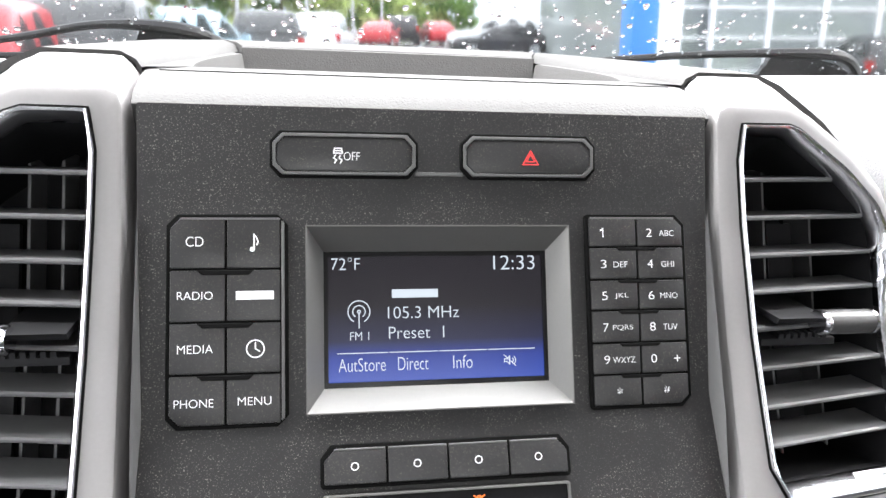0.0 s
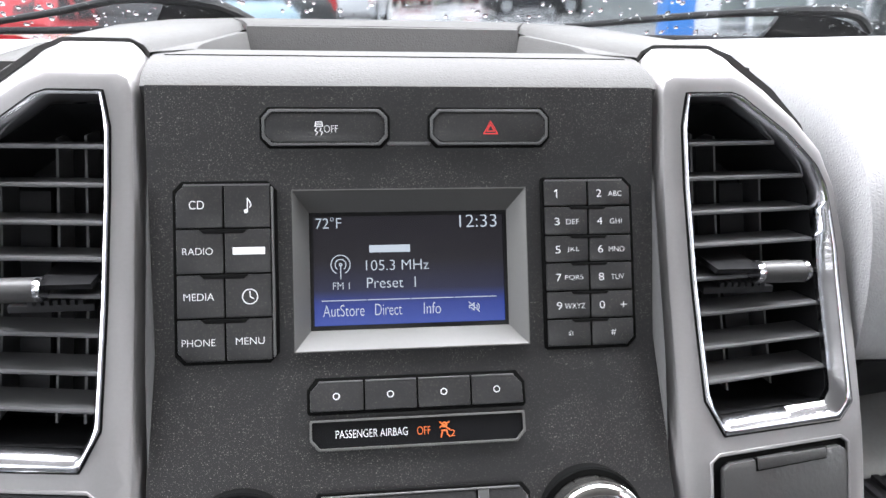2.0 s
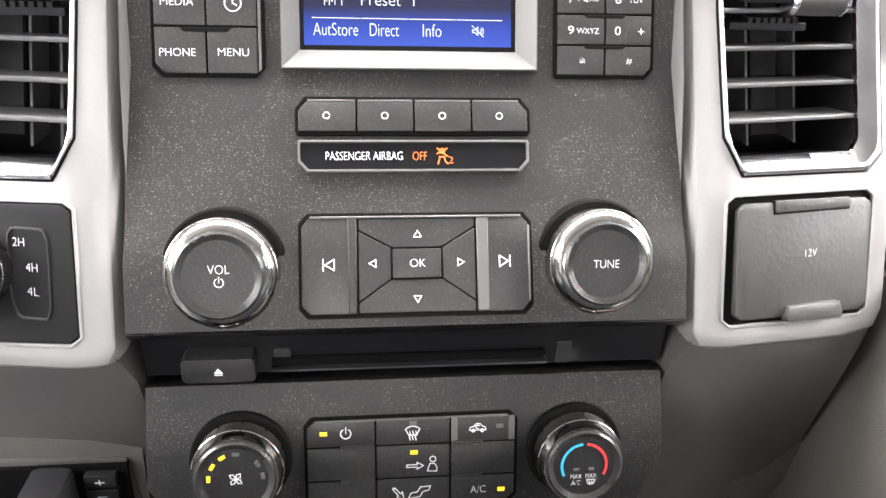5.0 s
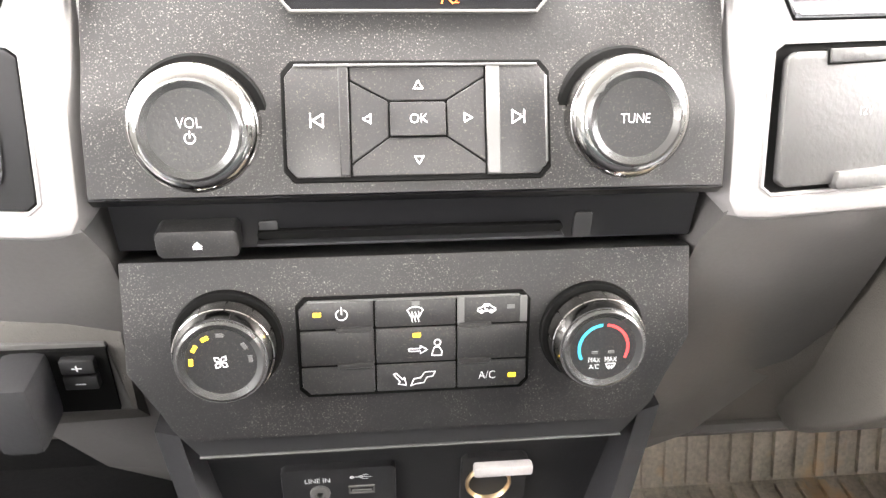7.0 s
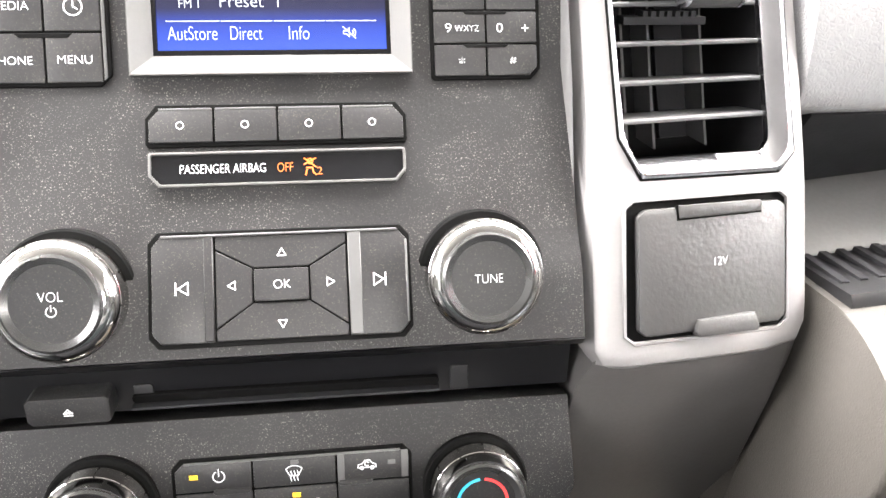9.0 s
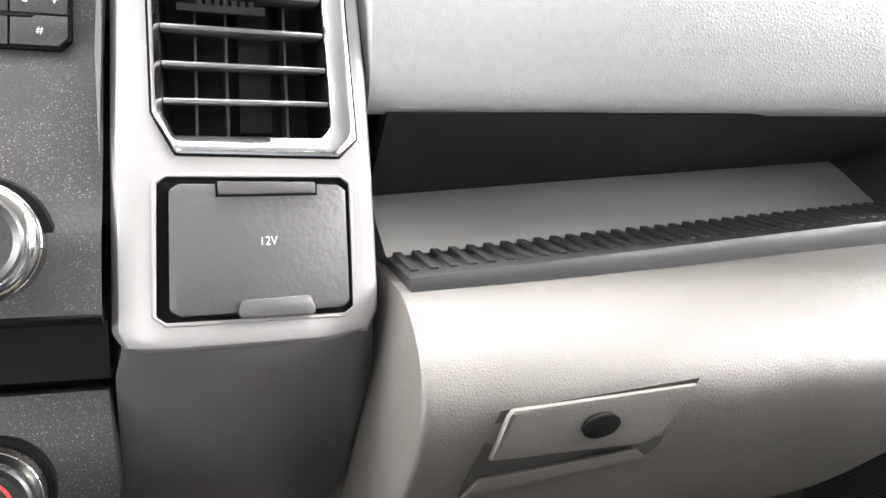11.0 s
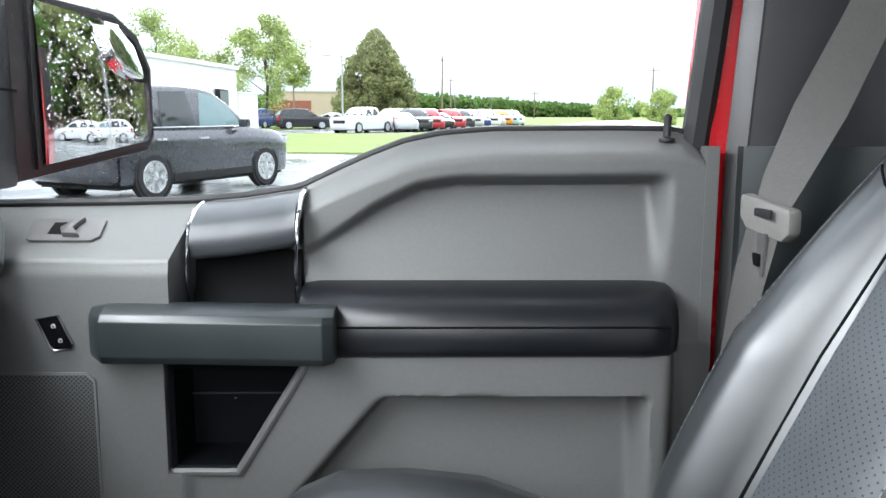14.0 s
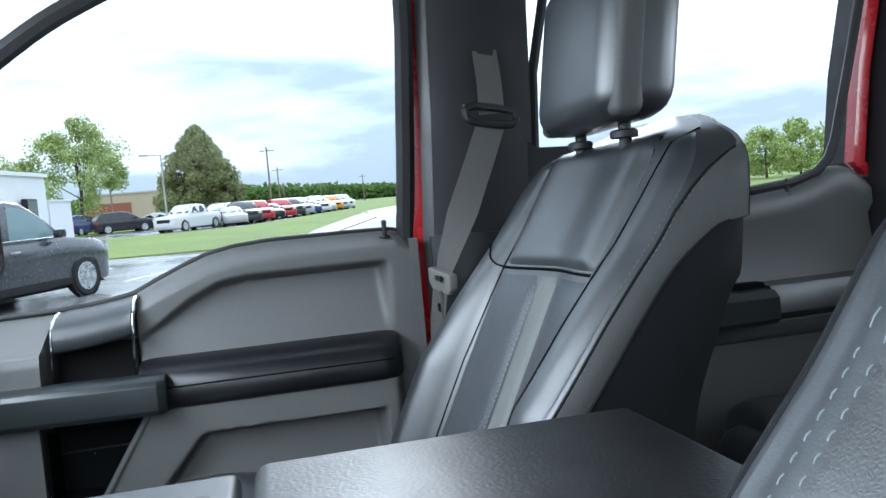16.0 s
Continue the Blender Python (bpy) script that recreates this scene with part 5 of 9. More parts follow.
PADP = smooth_profile([(0.012, 1.4470), (0.002, 1.4520), (-0.002, 1.466), (-0.001, 1.50), (0.010, 1.540), (0.040, 1.572), (0.10, 1.592), (0.20, 1.602), (0.34, 1.603)], 4) + [(0.34, 1.45), (0.10, 1.447)]
part("pad", along_x(PADP, [0.236, 0.246, 0.30, 0.40, 0.50, 0.570, 0.579, 0.584], dash_shift), DASH, dash, "dark grained soft pad")
part("pad_end", along_x([(0.002 + 0.02, 1.452), (0.005, 1.50), (0.03, 1.556), (0.10, 1.588), (0.34, 1.60), (0.34, 1.452)], [0.594, 0.78], lambda x: (0.075, 0.0)), DASH, dash)
SHELF_GREY = mat("shelf_grey_plastic", (0.19, 0.186, 0.185), 0.45, bump=0.15, size=0.0012)
SHELF_Y = lambda x: 0.002 + 0.035 * (x - 0.24) / 0.36
RISE = lambda x: 0.019 * (x - 0.24) / 0.34
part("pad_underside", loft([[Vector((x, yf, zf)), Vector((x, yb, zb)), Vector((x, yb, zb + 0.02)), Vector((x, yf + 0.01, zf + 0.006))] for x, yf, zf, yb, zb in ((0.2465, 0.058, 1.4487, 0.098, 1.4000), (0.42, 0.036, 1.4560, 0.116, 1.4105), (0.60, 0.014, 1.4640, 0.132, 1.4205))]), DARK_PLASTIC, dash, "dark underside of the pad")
part("shelf_back", loft([[Vector((x, SHELF_Y(x) + y, z + RISE(x))) for y, z in ((0.044, 1.374), (0.048, 1.3785), (0.060, 1.384), (0.080, 1.3945), (0.094, 1.4005), (0.16, 1.4005), (0.16, 1.36))] for x in (0.2465, 0.42, 0.60, 0.72)]), SHELF_GREY, dash, "smooth grey shelf wall")
part("shelf_floor", loft([[Vector((x, SHELF_Y(x) + y, z + RISE(x))) for y, z in ((0.000, 1.3760), (0.002, 1.3800), (0.010, 1.3795), (0.060, 1.3775), (0.060, 1.36), (0.0, 1.362))] for x in (0.2465, 0.42, 0.60, 0.72)]), BLACK_PLASTIC, dash, "black parcel shelf with a raised lip")
for k in range(41):
    x = 0.252 + k * 0.0100
    y, z = SHELF_Y(x), RISE(x)
    part("shelf_rib", loft([[Vector((x + d, y + yy, z + zz)) for d, zz in ((-0.0026, 1.377), (-0.0019, 1.3803), (0.0019, 1.3803), (0.0026, 1.377))] for yy in (0.014, 0.047)]), DARK_PLASTIC, dash)
part("shelf_end", box(0.594, 0.66, 0.040, 0.16, 1.365, 1.462, 0.008), BLACK_PLASTIC, dash)

# outer vent pod beside the door
endpod = thing("end_vent_pod", "dark grey dash end pod with chrome-framed air vent", "vent pod", (0.64, 0.05, 1.39))


def end_at(u, v, w=0.0):
    """A point on the end pod's face: it leans with the dash and turns towards the driver."""
    return Vector((u - 0.17 * w, 0.0140 + 0.40 * (v - 1.445) - 0.20 * (u - 0.728) - 0.92 * w, v + 0.36 * w))


EC = rounded([(0.6700, 1.4350), (0.6770, 1.5280), (0.6830, 1.5430), (0.7120, 1.5745), (0.7380, 1.5775), (0.7465, 1.5590), (0.7275, 1.4405)], 0.10, 1)
EH = rounded([(0.6800, 1.4450), (0.6850, 1.5270), (0.6880, 1.5370), (0.7105, 1.5640), (0.7300, 1.5640), (0.7370, 1.5520), (0.7200, 1.4455)], 0.06, 1)
ec = dense(EC, 0.002)
chrome_vent(endpod, end_at, ec, shot(ec, EH, 0.708, 1.508))
EF = dense([(0.6560, 1.3990), (0.6600, 1.4310), (0.6630, 1.5300), (0.6710, 1.5530), (0.7060, 1.5850), (0.7480, 1.5880), (0.7560, 1.5640), (0.7370, 1.4360), (0.7160, 1.4030)], 0.004)
bm = loft([[end_at(*k) for k in EF], [end_at(*k) for k in shot(EF, EC, 0.708, 1.508)], [end_at(*k, -0.003) for k in shot(EF, EC, 0.708, 1.508)]], cap=False)
rows = [[], [], [], []]
for (u, v), n in zip(EF, outward(EF)):
    left = max(0.0, -n.x) * ss(1.385, 1.41, v)
    low = max(0.0, -n.y)
    rows[0].append(end_at(u, v))
    rows[1].append(end_at(u + n.x * 0.002, v + n.y * 0.002, -0.0015))
    rows[2].append(end_at(u + n.x * 0.006 - 0.022 * left, v + n.y * 0.004 - 0.006 * low, -0.010 - 0.012 * left))
    rows[3].append(rows[2][-1] + Vector((-0.028 * left - 0.004, 0.11, 0.002)))
join(bm, loft(rows, cap=False))
bmesh.ops.remove_doubles(bm, verts=bm.verts, dist=2e-5)
part("housing", bm, DARK_TEAL_GREY, endpod, "dark grey moulded housing", 35)
for k in range(8):
    z = 1.4590 + k * 0.0132
    x0 = float(np.interp(z, [1.445, 1.5370, 1.5640], [0.6805, 0.6882, 0.7100]))
    x1 = float(np.interp(z, [1.4455, 1.5520, 1.5640], [0.7200, 0.7368, 0.7310]))
    part("slat", loft([[end_at(x, z, -0.0050) + Vector((0, dy, dz)) for dy, dz in ((0.0, 0.0008), (0.0, -0.0008), (0.020, -0.0028), (0.020, -0.0014))] for x in (x0, x1)]), BLADE, endpod)
thumb_tab(endpod, end_at(0.7130, 1.5110, 0.003), (end_at(0.73, 1.5) - end_at(0.70, 1.5)).normalized(), Vector((0, 0.34, 0.94)), Vector((-0.17, -0.92, 0.34)), 0.0085)

# glove box
glove = thing("glove_box", "taupe grained plastic glove box with a recessed latch", "glove box", (0.48, 0.02, 1.16))
GP = smooth_profile([(0.050, 1.3690), (0.010, 1.3745), (-0.012, 1.3715), (-0.036, 1.3600), (-0.050, 1.3440), (-0.052, 1.3250), (-0.044, 1.2950), (-0.026, 1.2600), (0.000, 1.2250), (0.030, 1.195), (0.070, 1.175)], 4) + [(0.10, 1.30), (0.10, 1.369)]


def glove_low(x):
    """The lid's lower edge climbs towards the door."""
    return float(np.interp(x, [0.25, 0.33, 0.39, 0.45, 0.485, 0.52, 0.556, 0.60, 0.63, 0.66, 0.70], [1.195, 1.240, 1.262, 1.270, 1.284, 1.302, 1.322, 1.338, 1.348, 1.358, 1.366]))


def glove_ring(x, grow=1.0):
    """The lid's outline at x: its front runs down to the lower edge and folds back under."""
    lo, rear = glove_low(x), 0.016 * (x - 0.25) / 0.4
    fall = float(np.interp(x, [0.46, 0.52, 0.556, 0.60, 0.63, 0.66, 0.70], [0.0, 0.007, 0.015, 0.024, 0.028, 0.029, 0.027]))
    end = float(np.interp(-lo, [-z for z in FALL_Z], range(len(FALL_Z))))
    out = []
    for k in range(34):
        q = end * k / 33
        j = min(int(q), len(FALL_Z) - 2)
        y, z = FALL_Y[j] + (FALL_Y[j + 1] - FALL_Y[j]) * (q - j), FALL_Z[j] + (FALL_Z[j + 1] - FALL_Z[j]) * (q - j)
        out.append((y, z))
    y, z = out[-1]
    out += [(y + 0.004, z - 0.002), (y + 0.012, z - 0.001), (0.09, z + 0.012), (0.10, 1.369)]
    return [Vector((x, 0.030 + (min(y + fall, 0.10) - 0.030) * grow, 1.380 + (z - 1.380) * grow + rear * ss(-0.03, 0.05, y + fall * 0.5))) for y, z in out]


FALL_Y, FALL_Z = [q[0] for q in GP[4:-2]], [q[1] for q in GP[4:-2]]
FALL_Y, FALL_Z = [0.050] + FALL_Y, [1.3746] + FALL_Z
rings = [glove_ring(0.2420, 0.90), glove_ring(0.2422, 0.968), glove_ring(0.2430, 0.986), glove_ring(0.2446, 0.996), glove_ring(0.2470)] + [glove_ring(x) for x in np.linspace(0.262, 0.64, 32)]
for ring in rings:
    for q in ring:
        # the near edge leans with the dash upright beside it
        q.x -= float(np.interp(q.z, [1.22, 1.28, 1.335, 1.38], [0.026, 0.013, 0.005, 0.0])) * ss(0.32, 0.25, q.x)
rings += [glove_ring(x, g) for x, g in ((0.660, 1.0), (0.678, 1.0), (0.690, 0.98), (0.698, 0.93), (0.7035, 0.84), (0.7065, 0.68), (0.708, 0.40))]
part("lid", loft(rings), TAUPE, glove, "taupe grained lid")
lone("lower_dash_trim", loft([[Vector((x, y + d, z)) for y, z in ((0.03, 1.35), (0.015, 1.27), (0.04, 1.20), (0.10, 1.16), (0.2, 1.16), (0.2, 1.36))] for x, d in ((0.300, 0.0), (0.45, 0.01), (0.55, 0.03), (0.60, 0.055))]), BLACK_PLASTIC, "black trim under the glove box", "trim", kind="structure")



def glove_at(x, z, out=0.0):
    """A point on the lid's face, pushed outward."""
    front = [(b, a) for a, b in GP[8:38]]
    front.sort()
    y = float(np.interp(z, [b for b, a in front], [a for b, a in front]))
    return Vector((x, y - out, z + out * 0.25))


latch_o = [(0.2700, 1.3410), (0.2600, 1.3190), (0.2555, 1.3020), (0.3400, 1.3120), (0.3460, 1.3190), (0.3640, 1.3465)]
# flat patch on the lid; the recess's shade is painted into its colour
part("latch_recess_shade", loft([[glove_at(u, v, 0.0006) for u, v in latch_o], [glove_at(u, v, 0.0012) for u, v in latch_o]]), SHADOW_TAUPE, glove)
part("latch_lip", slab([(0.2560, 1.3015), (0.3400, 1.3120), (0.3330, 1.3180), (0.2625, 1.3110)], glove_at, 0.0, 0.0042, 0.0016), TAUPE, glove)
latch = part("latch", slab([(0.2720, 1.3395), (0.2650, 1.3200), (0.3340, 1.3205), (0.3425, 1.3240), (0.3610, 1.3450), (0.2740, 1.3415)], glove_at, 0.0, 0.0055, 0.0022), TAUPE, glove, "taupe pull latch")
c = glove_at(0.3125, 1.3318, 0.0056)
# a raised disc, painted black for the depth of the hole
part("latch_hole", lathe([(0.0086, -0.002), (0.0088, 0.0004), (0.0080, 0.0008), (0.0001, 0.0008)], Matrix.Translation(c) @ Matrix.Rotation(radians(-8), 4, "Y") @ Matrix.Rotation(radians(97), 4, "X") @ Matrix.Diagonal((1.0, 0.62, 1.0, 1.0)), 28), SHADOW_GAP, latch, "dark lock hole")

# knee panels, the firewall and the floor of the cab
kp = thing("knee_panel", "taupe plastic knee panel under the dash", "knee panel", (0.196, 0.06, 1.17))
part("panel", loft([[Vector((x, y, z)) for y, z in ((0.06, 1.36), (0.030, 1.30), (0.032, 1.24), (0.050, 1.182), (0.16, 1.15), (0.2, 1.36))] for x in (0.130, 0.300)]), TAUPE, kp)
part("lower_lip", tube([(x, 0.050, 1.183) for x in np.linspace(0.134, 0.298, 5)], 0.006, 8), TAUPE, kp, "rounded lower lip")
kp = thing("knee_panel", "taupe plastic driver's knee panel under the dash", "knee panel", (-0.376, 0.06, 1.17))
part("panel", loft([[Vector((x, y, z)) for y, z in ((0.06, 1.36), (0.018, 1.30), (0.016, 1.25), (0.05, 1.205), (0.16, 1.17), (0.2, 1.36))] for x in (-0.620, -0.131)]), TAUPE, kp)
part("lower_lip", tube([(x, 0.056, 1.203) for x in np.linspace(-0.616, -0.135, 5)], 0.006, 8), TAUPE, kp, "rounded lower lip")
ctl = thing("brake_controller", "dark trailer brake controller set in the knee panel", "controller", (-0.165, 0.016, 1.24))
part("frame", frame_solid([(-0.215, 1.246), (-0.1325, 1.250), (-0.1385, 1.290), (-0.210, 1.292)], [(-0.209, 1.254), (-0.1400, 1.257), (-0.1440, 1.286), (-0.205, 1.287)], lambda u, v, w: Vector((u, 0.019 - w, v)), -0.006, 0.003, 0.001), SATIN, ctl, "satin frame")
part("recess", box(-0.209, -0.138, 0.014, 0.022, 1.252, 1.288), SHADOW_GAP, ctl)
part("lever", box(-0.183, -0.163, -0.012, 0.018, 1.250, 1.288, 0.005), DARK_PLASTIC, ctl)
for k, z in enumerate((1.281, 1.272)):
    part("key", box(-0.158, -0.143, 0.010, 0.016, z - 0.0038, z + 0.0038, 0.001), BLACK_PLASTIC, ctl)
strokes("plus_sign", [[(-0.002, 0), (0.002, 0)], [(0, -0.0015), (0, 0.0015)]], 0.0006, Matrix.Translation((-0.1505, 0.0098, 1.281)) @ fm, LEGEND, ctl)
strokes("minus_sign", [[(-0.002, 0), (0.002, 0)]], 0.0006, Matrix.Translation((-0.1505, 0.0098, 1.272)) @ fm, LEGEND, ctl)
pedal = thing("pedal", "ribbed rubber pedal over the driver's floor", "pedal", (-0.16, 0.30, 0.76))
part("pad", box(-0.215, -0.130, 0.28, 0.32, 0.80, 0.92, 0.008), RUBBER, pedal)
for k in range(8):
    part("rib", box(-0.212 + k * 0.0102, -0.207 + k * 0.0102, 0.274, 0.281, 0.803, 0.917, 0.001), mat_pedal, pedal)
part("arm", box(-0.180, -0.160, 0.30, 0.40, 0.66, 1.10, 0.004), BLACK_PLASTIC, pedal)
lone("tunnel_trim", loft([[Vector((x, y, z)) for x, z in ((-w, 0.66), (-w * 0.8, zt), (w * 0.8, zt), (w, 0.66))] for y, w, zt in ((0.10, 0.14, 1.16), (-0.05, 0.13, 1.02), (-0.22, 0.16, 0.80))]), DARK_PLASTIC, "dark plastic tunnel trim under the centre stack", "trim", kind="structure")
lone("floor", box(-0.86, 0.86, -1.95, 0.75, 0.62, 0.66), CARPET, "dark cab carpet", "floor", kind="structure")
lone("firewall", box(-0.86, 0.86, 0.55, 0.60, 0.66, 1.56), CARPET, "dark carpeted firewall", "wall", kind="structure")
fmat = thing("floor_mat", "dirty ribbed rubber floor mat with dried mud", "floor mat", (0.45, 0.05, 0.66))
part("sheet", box(0.14, 0.78, -0.42, 0.46, 0.66, 0.668, 0.004), MUDDY, fmat, "rubber sheet with dried mud")
part("sheet", loft([[Vector((0.14, 0.44, 0.668)), Vector((0.14, 0.53, 0.90)), Vector((0.14, 0.54, 0.90)), Vector((0.14, 0.47, 0.66))], [Vector((0.78, 0.44, 0.668)), Vector((0.78, 0.53, 0.90)), Vector((0.78, 0.54, 0.90)), Vector((0.78, 0.47, 0.66))]]), MUDDY, fmat)
for k in range(19):
    x = 0.16 + k * 0.032
    part("rib", box(x, x + 0.012, -0.40, 0.43, 0.667, 0.675, 0.002), MUDDY, fmat)
    part("rib", loft([[Vector((x, y - d, z)), Vector((x + 0.012, y - d, z)), Vector((x + 0.012, y + 0.004, z)), Vector((x, y + 0.004, z))] for y, z, d in ((0.442, 0.675, 0.007), (0.527, 0.893, 0.007))]), MUDDY, fmat)

# ---- dash top behind the stack and the front of the cab ----
lone("dash_top", along_x([(0.20, 1.560), (0.20, 1.594), (0.30, 1.600), (0.45, 1.592), (0.78, 1.560), (0.78, 1.50), (0.20, 1.50)], [-0.78, -0.3, 0.0, 0.3, 0.78]), DASH_TOP, "light grey grained dash top under the windshield", "dashboard", kind="structure")
part("driver_pad", along_x([(0.06, 1.50), (0.02, 1.54), (0.05, 1.58), (0.12, 1.602), (0.34, 1.60), (0.34, 1.45), (0.06, 1.45)], [-0.78, -0.5, -0.24]), DASH, dash)

# ---- passenger's door ----
SILL = [(0.40, 1.440), (0.02, 1.4470), (-0.06, 1.4480), (-0.140, 1.4500), (-0.20, 1.4550), (-0.258, 1.4640), (-0.30, 1.4840), (-0.338, 1.5010), (-0.375, 1.5150), (-0.415, 1.5230), (-0.47, 1.5275), (-0.60, 1.5285), (-0.670, 1.5275), (-0.690, 1.5200), (-0.705, 1.5000)]


def sill(y):
    return float(np.interp(-y, [-a for a, b in SILL], [b for a, b in SILL]))


def scoop_top(y):
    """The upper edge of the hollow above the armrest."""
    return float(np.interp(-y, [0.262, 0.30, 0.345, 0.389, 0.43, 0.634], [1.402, 1.425, 1.455, 1.476, 1.482, 1.484]))


def door_x(y, z):
    """How far from the cab's middle the door's inner face lies."""
    top = sill(y)
    # rear part
    d = top - z
    shoulder = 0.842 - 0.040 * ss(0.0, 0.030, d)
    x = shoulder
    st = scoop_top(y)
    inside = ss(0.0, 0.014, st - z) * ss(0.0, 0.022, y + 0.658) * ss(-0.262, -0.266, y)
    depth = 0.802 + 0.034 * max(0.0, (z - 1.366)) / 0.11
    if z > 1.30:
        x = x * (1 - inside) + depth * inside
    if z <= 1.305:
        band = 0.744
        edge = -0.347 + 0.060 * (1.258 - z) / 0.071 if z < 1.262 else -0.36
        low = ss(0.0, 0.012, 1.262 - z) * ss(0.0, 0.016, edge - y) * ss(0.0, 0.016, y + 0.626)
        x = band * (1 - low) + (0.770 + 0.016 * ss(1.10, 1.262, z)) * low
        x += (0.80 - x) * ss(-0.640, -0.672, y)
    # front block
    f = ss(-0.166, -0.150, y)
    if f > 0:
        block = 0.735 + 0.110 * min(1.0, max(0.0, (z - 1.401) / (top - 1.401))) + 0.004 * ss(1.385, 1.401, z)
        x = x * (1 - f) + block * f
    # handle recess between the chrome strips
    if -0.268 < y < -0.150 and 1.335 < z:
        x = max(x, 0.812)
    # map pocket
    slope = -0.274 + 0.065 * (1.291 - z) / 0.106
    if 1.184 < z < 1.335 and slope < y < -0.140:
        x = max(x, 0.806)
    return x


door = thing("passenger_door", "grey front passenger door with leather armrest and window", "car door", (0.80, -0.25, 0.75))
NY, NZ2 = 250, 180
ys = np.linspace(0.38, -0.704, NY)
bm = bmesh.new()
net = []
for y in ys:
    t = sill(y)
    net.append([bm.verts.new((door_x(y, z), y, z)) for z in (0.80 + (t - 0.80) * (k / NZ2) ** 0.75 for k in range(NZ2 + 1))])
for a, b in zip(net, net[1:]):
    for k in range(NZ2):
        bm.faces.new((a[k], a[k + 1], b[k + 1], b[k]))
part("inner_panel", bm, DOOR_GREY, door, "grey grained moulded door panel", 60)
part("rear_edge", loft([[Vector((x, y, z)) for x, y in ((0.80, -0.7035), (0.842, -0.7035), (0.885, -0.716), (0.885, -0.700), (0.80, -0.690))] for z in (0.80, 1.49, 1.512)]), DOOR_GREY, door)
part("outer_skin", loft([[Vector((x, y, z)) for x, z in ((0.868, sill(y) - 0.012), (0.915, sill(y) - 0.030), (0.935, 1.25), (0.930, 0.85), (0.90, 0.72), (0.88, 0.72), (0.88, sill(y) - 0.02))] for y in (0.42, 0.1, -0.15, -0.25, -0.30, -0.35, -0.42, -0.712)]), RED_PAINT, door, "glossy red outer skin")
part("window_seal", tube([(0.846, y, sill(y) + 0.002) for y in np.linspace(0.36, -0.69, 80)], 0.0045, 8), RUBBER, door, "black rubber window seal")
part("outer_seal", tube([(0.872, y, sill(y) - 0.006) for y in np.linspace(0.36, -0.69, 60)], 0.006, 8), RUBBER, door)
FRAME = [(0.846, 0.34, 1.44), (0.845, 0.30, 1.50), (0.840, 0.10, 1.665), (0.826, -0.126, 1.842), (0.818, -0.245, 1.912), (0.808, -0.36, 1.955), (0.803, -0.50, 1.968), (0.802, -0.66, 1.962), (0.810, -0.714, 1.93), (0.830, -0.706, 1.70), (0.846, -0.692, 1.51)]
part("window_frame", tube(soft(FRAME, 5), 0.016, 8), RUBBER, door, "black window frame")
bm = bmesh.new()
loop = [Vector(p) for p in FRAME] + [Vector((0.852, y, sill(y) - 0.02)) for y in (-0.6, -0.45, -0.38, -0.30, -0.2, 0.0, 0.2)]
bm = loft([[p + Vector((d, 0, 0)) for p in loop] for d in (0.006, 0.010)])
g = part("window_glass", bm, SIDE_GLASS, door, "clear side window glass")
g.visible_shadow = False
part("lock_pin", lathe([(0.0085, 0.0), (0.0085, 0.003), (0.0042, 0.005), (0.0040, 0.018), (0.0046, 0.026), (0.002, 0.029)], Matrix.Translation((0.829, -0.656, 1.517)), 20), BLACK_PLASTIC, door, "black lock pin")
# armrest pad, its seam, and the pull handle
AP = smooth_profile([(0.815, 1.3690), (0.800, 1.3700), (0.772, 1.3655), (0.748, 1.3540), (0.738, 1.3400), (0.7345, 1.3200), (0.740, 1.3040), (0.760, 1.2990)], 4) + [(0.815, 1.299)]


def arm_ring(y, g, drop=0.0):
    return [Vector((0.80 + (x - 0.80) * g, y, 1.335 + (z - 1.335) * (0.6 + 0.4 * g) - drop)) for x, z in AP]


pad = part("armrest", loft([arm_ring(-0.266, 0.55), arm_ring(-0.270, 0.85), arm_ring(-0.285, 1.0), arm_ring(-0.45, 1.0), arm_ring(-0.62, 1.0), arm_ring(-0.640, 0.95), arm_ring(-0.652, 0.80), arm_ring(-0.658, 0.5)]), ARM_VINYL, door, "black padded armrest")
part("armrest_seam", tube([(0.7362, y, 1.3345) for y in np.linspace(-0.29, -0.640, 24)], 0.0013, 6), SHADOW_GAP, pad)
PH = [(0.745, 1.3600), (0.722, 1.3600), (0.709, 1.3540), (0.7040, 1.3480), (0.7035, 1.3140), (0.7080, 1.3065), (0.745, 1.3050)]


def pull_ring(y, g, lift=0.0):
    return [Vector((0.745 + (x - 0.745) * g, y, 1.331 + (z - 1.331) * (0.75 + 0.25 * g) + lift)) for x, z in PH]


bm = loft([pull_ring(-0.0700, 0.25), pull_ring(-0.0720, 0.50), pull_ring(-0.0900, 1.0), pull_ring(-0.18, 1.0, -0.001), pull_ring(-0.300, 1.0, -0.003), pull_ring(-0.3100, 0.80, -0.003)])
round_edges(bm, 0.0025, 2, 25)
part("pull_handle", bm, DARK_TEAL_GREY, door, "dark grey pull handle")
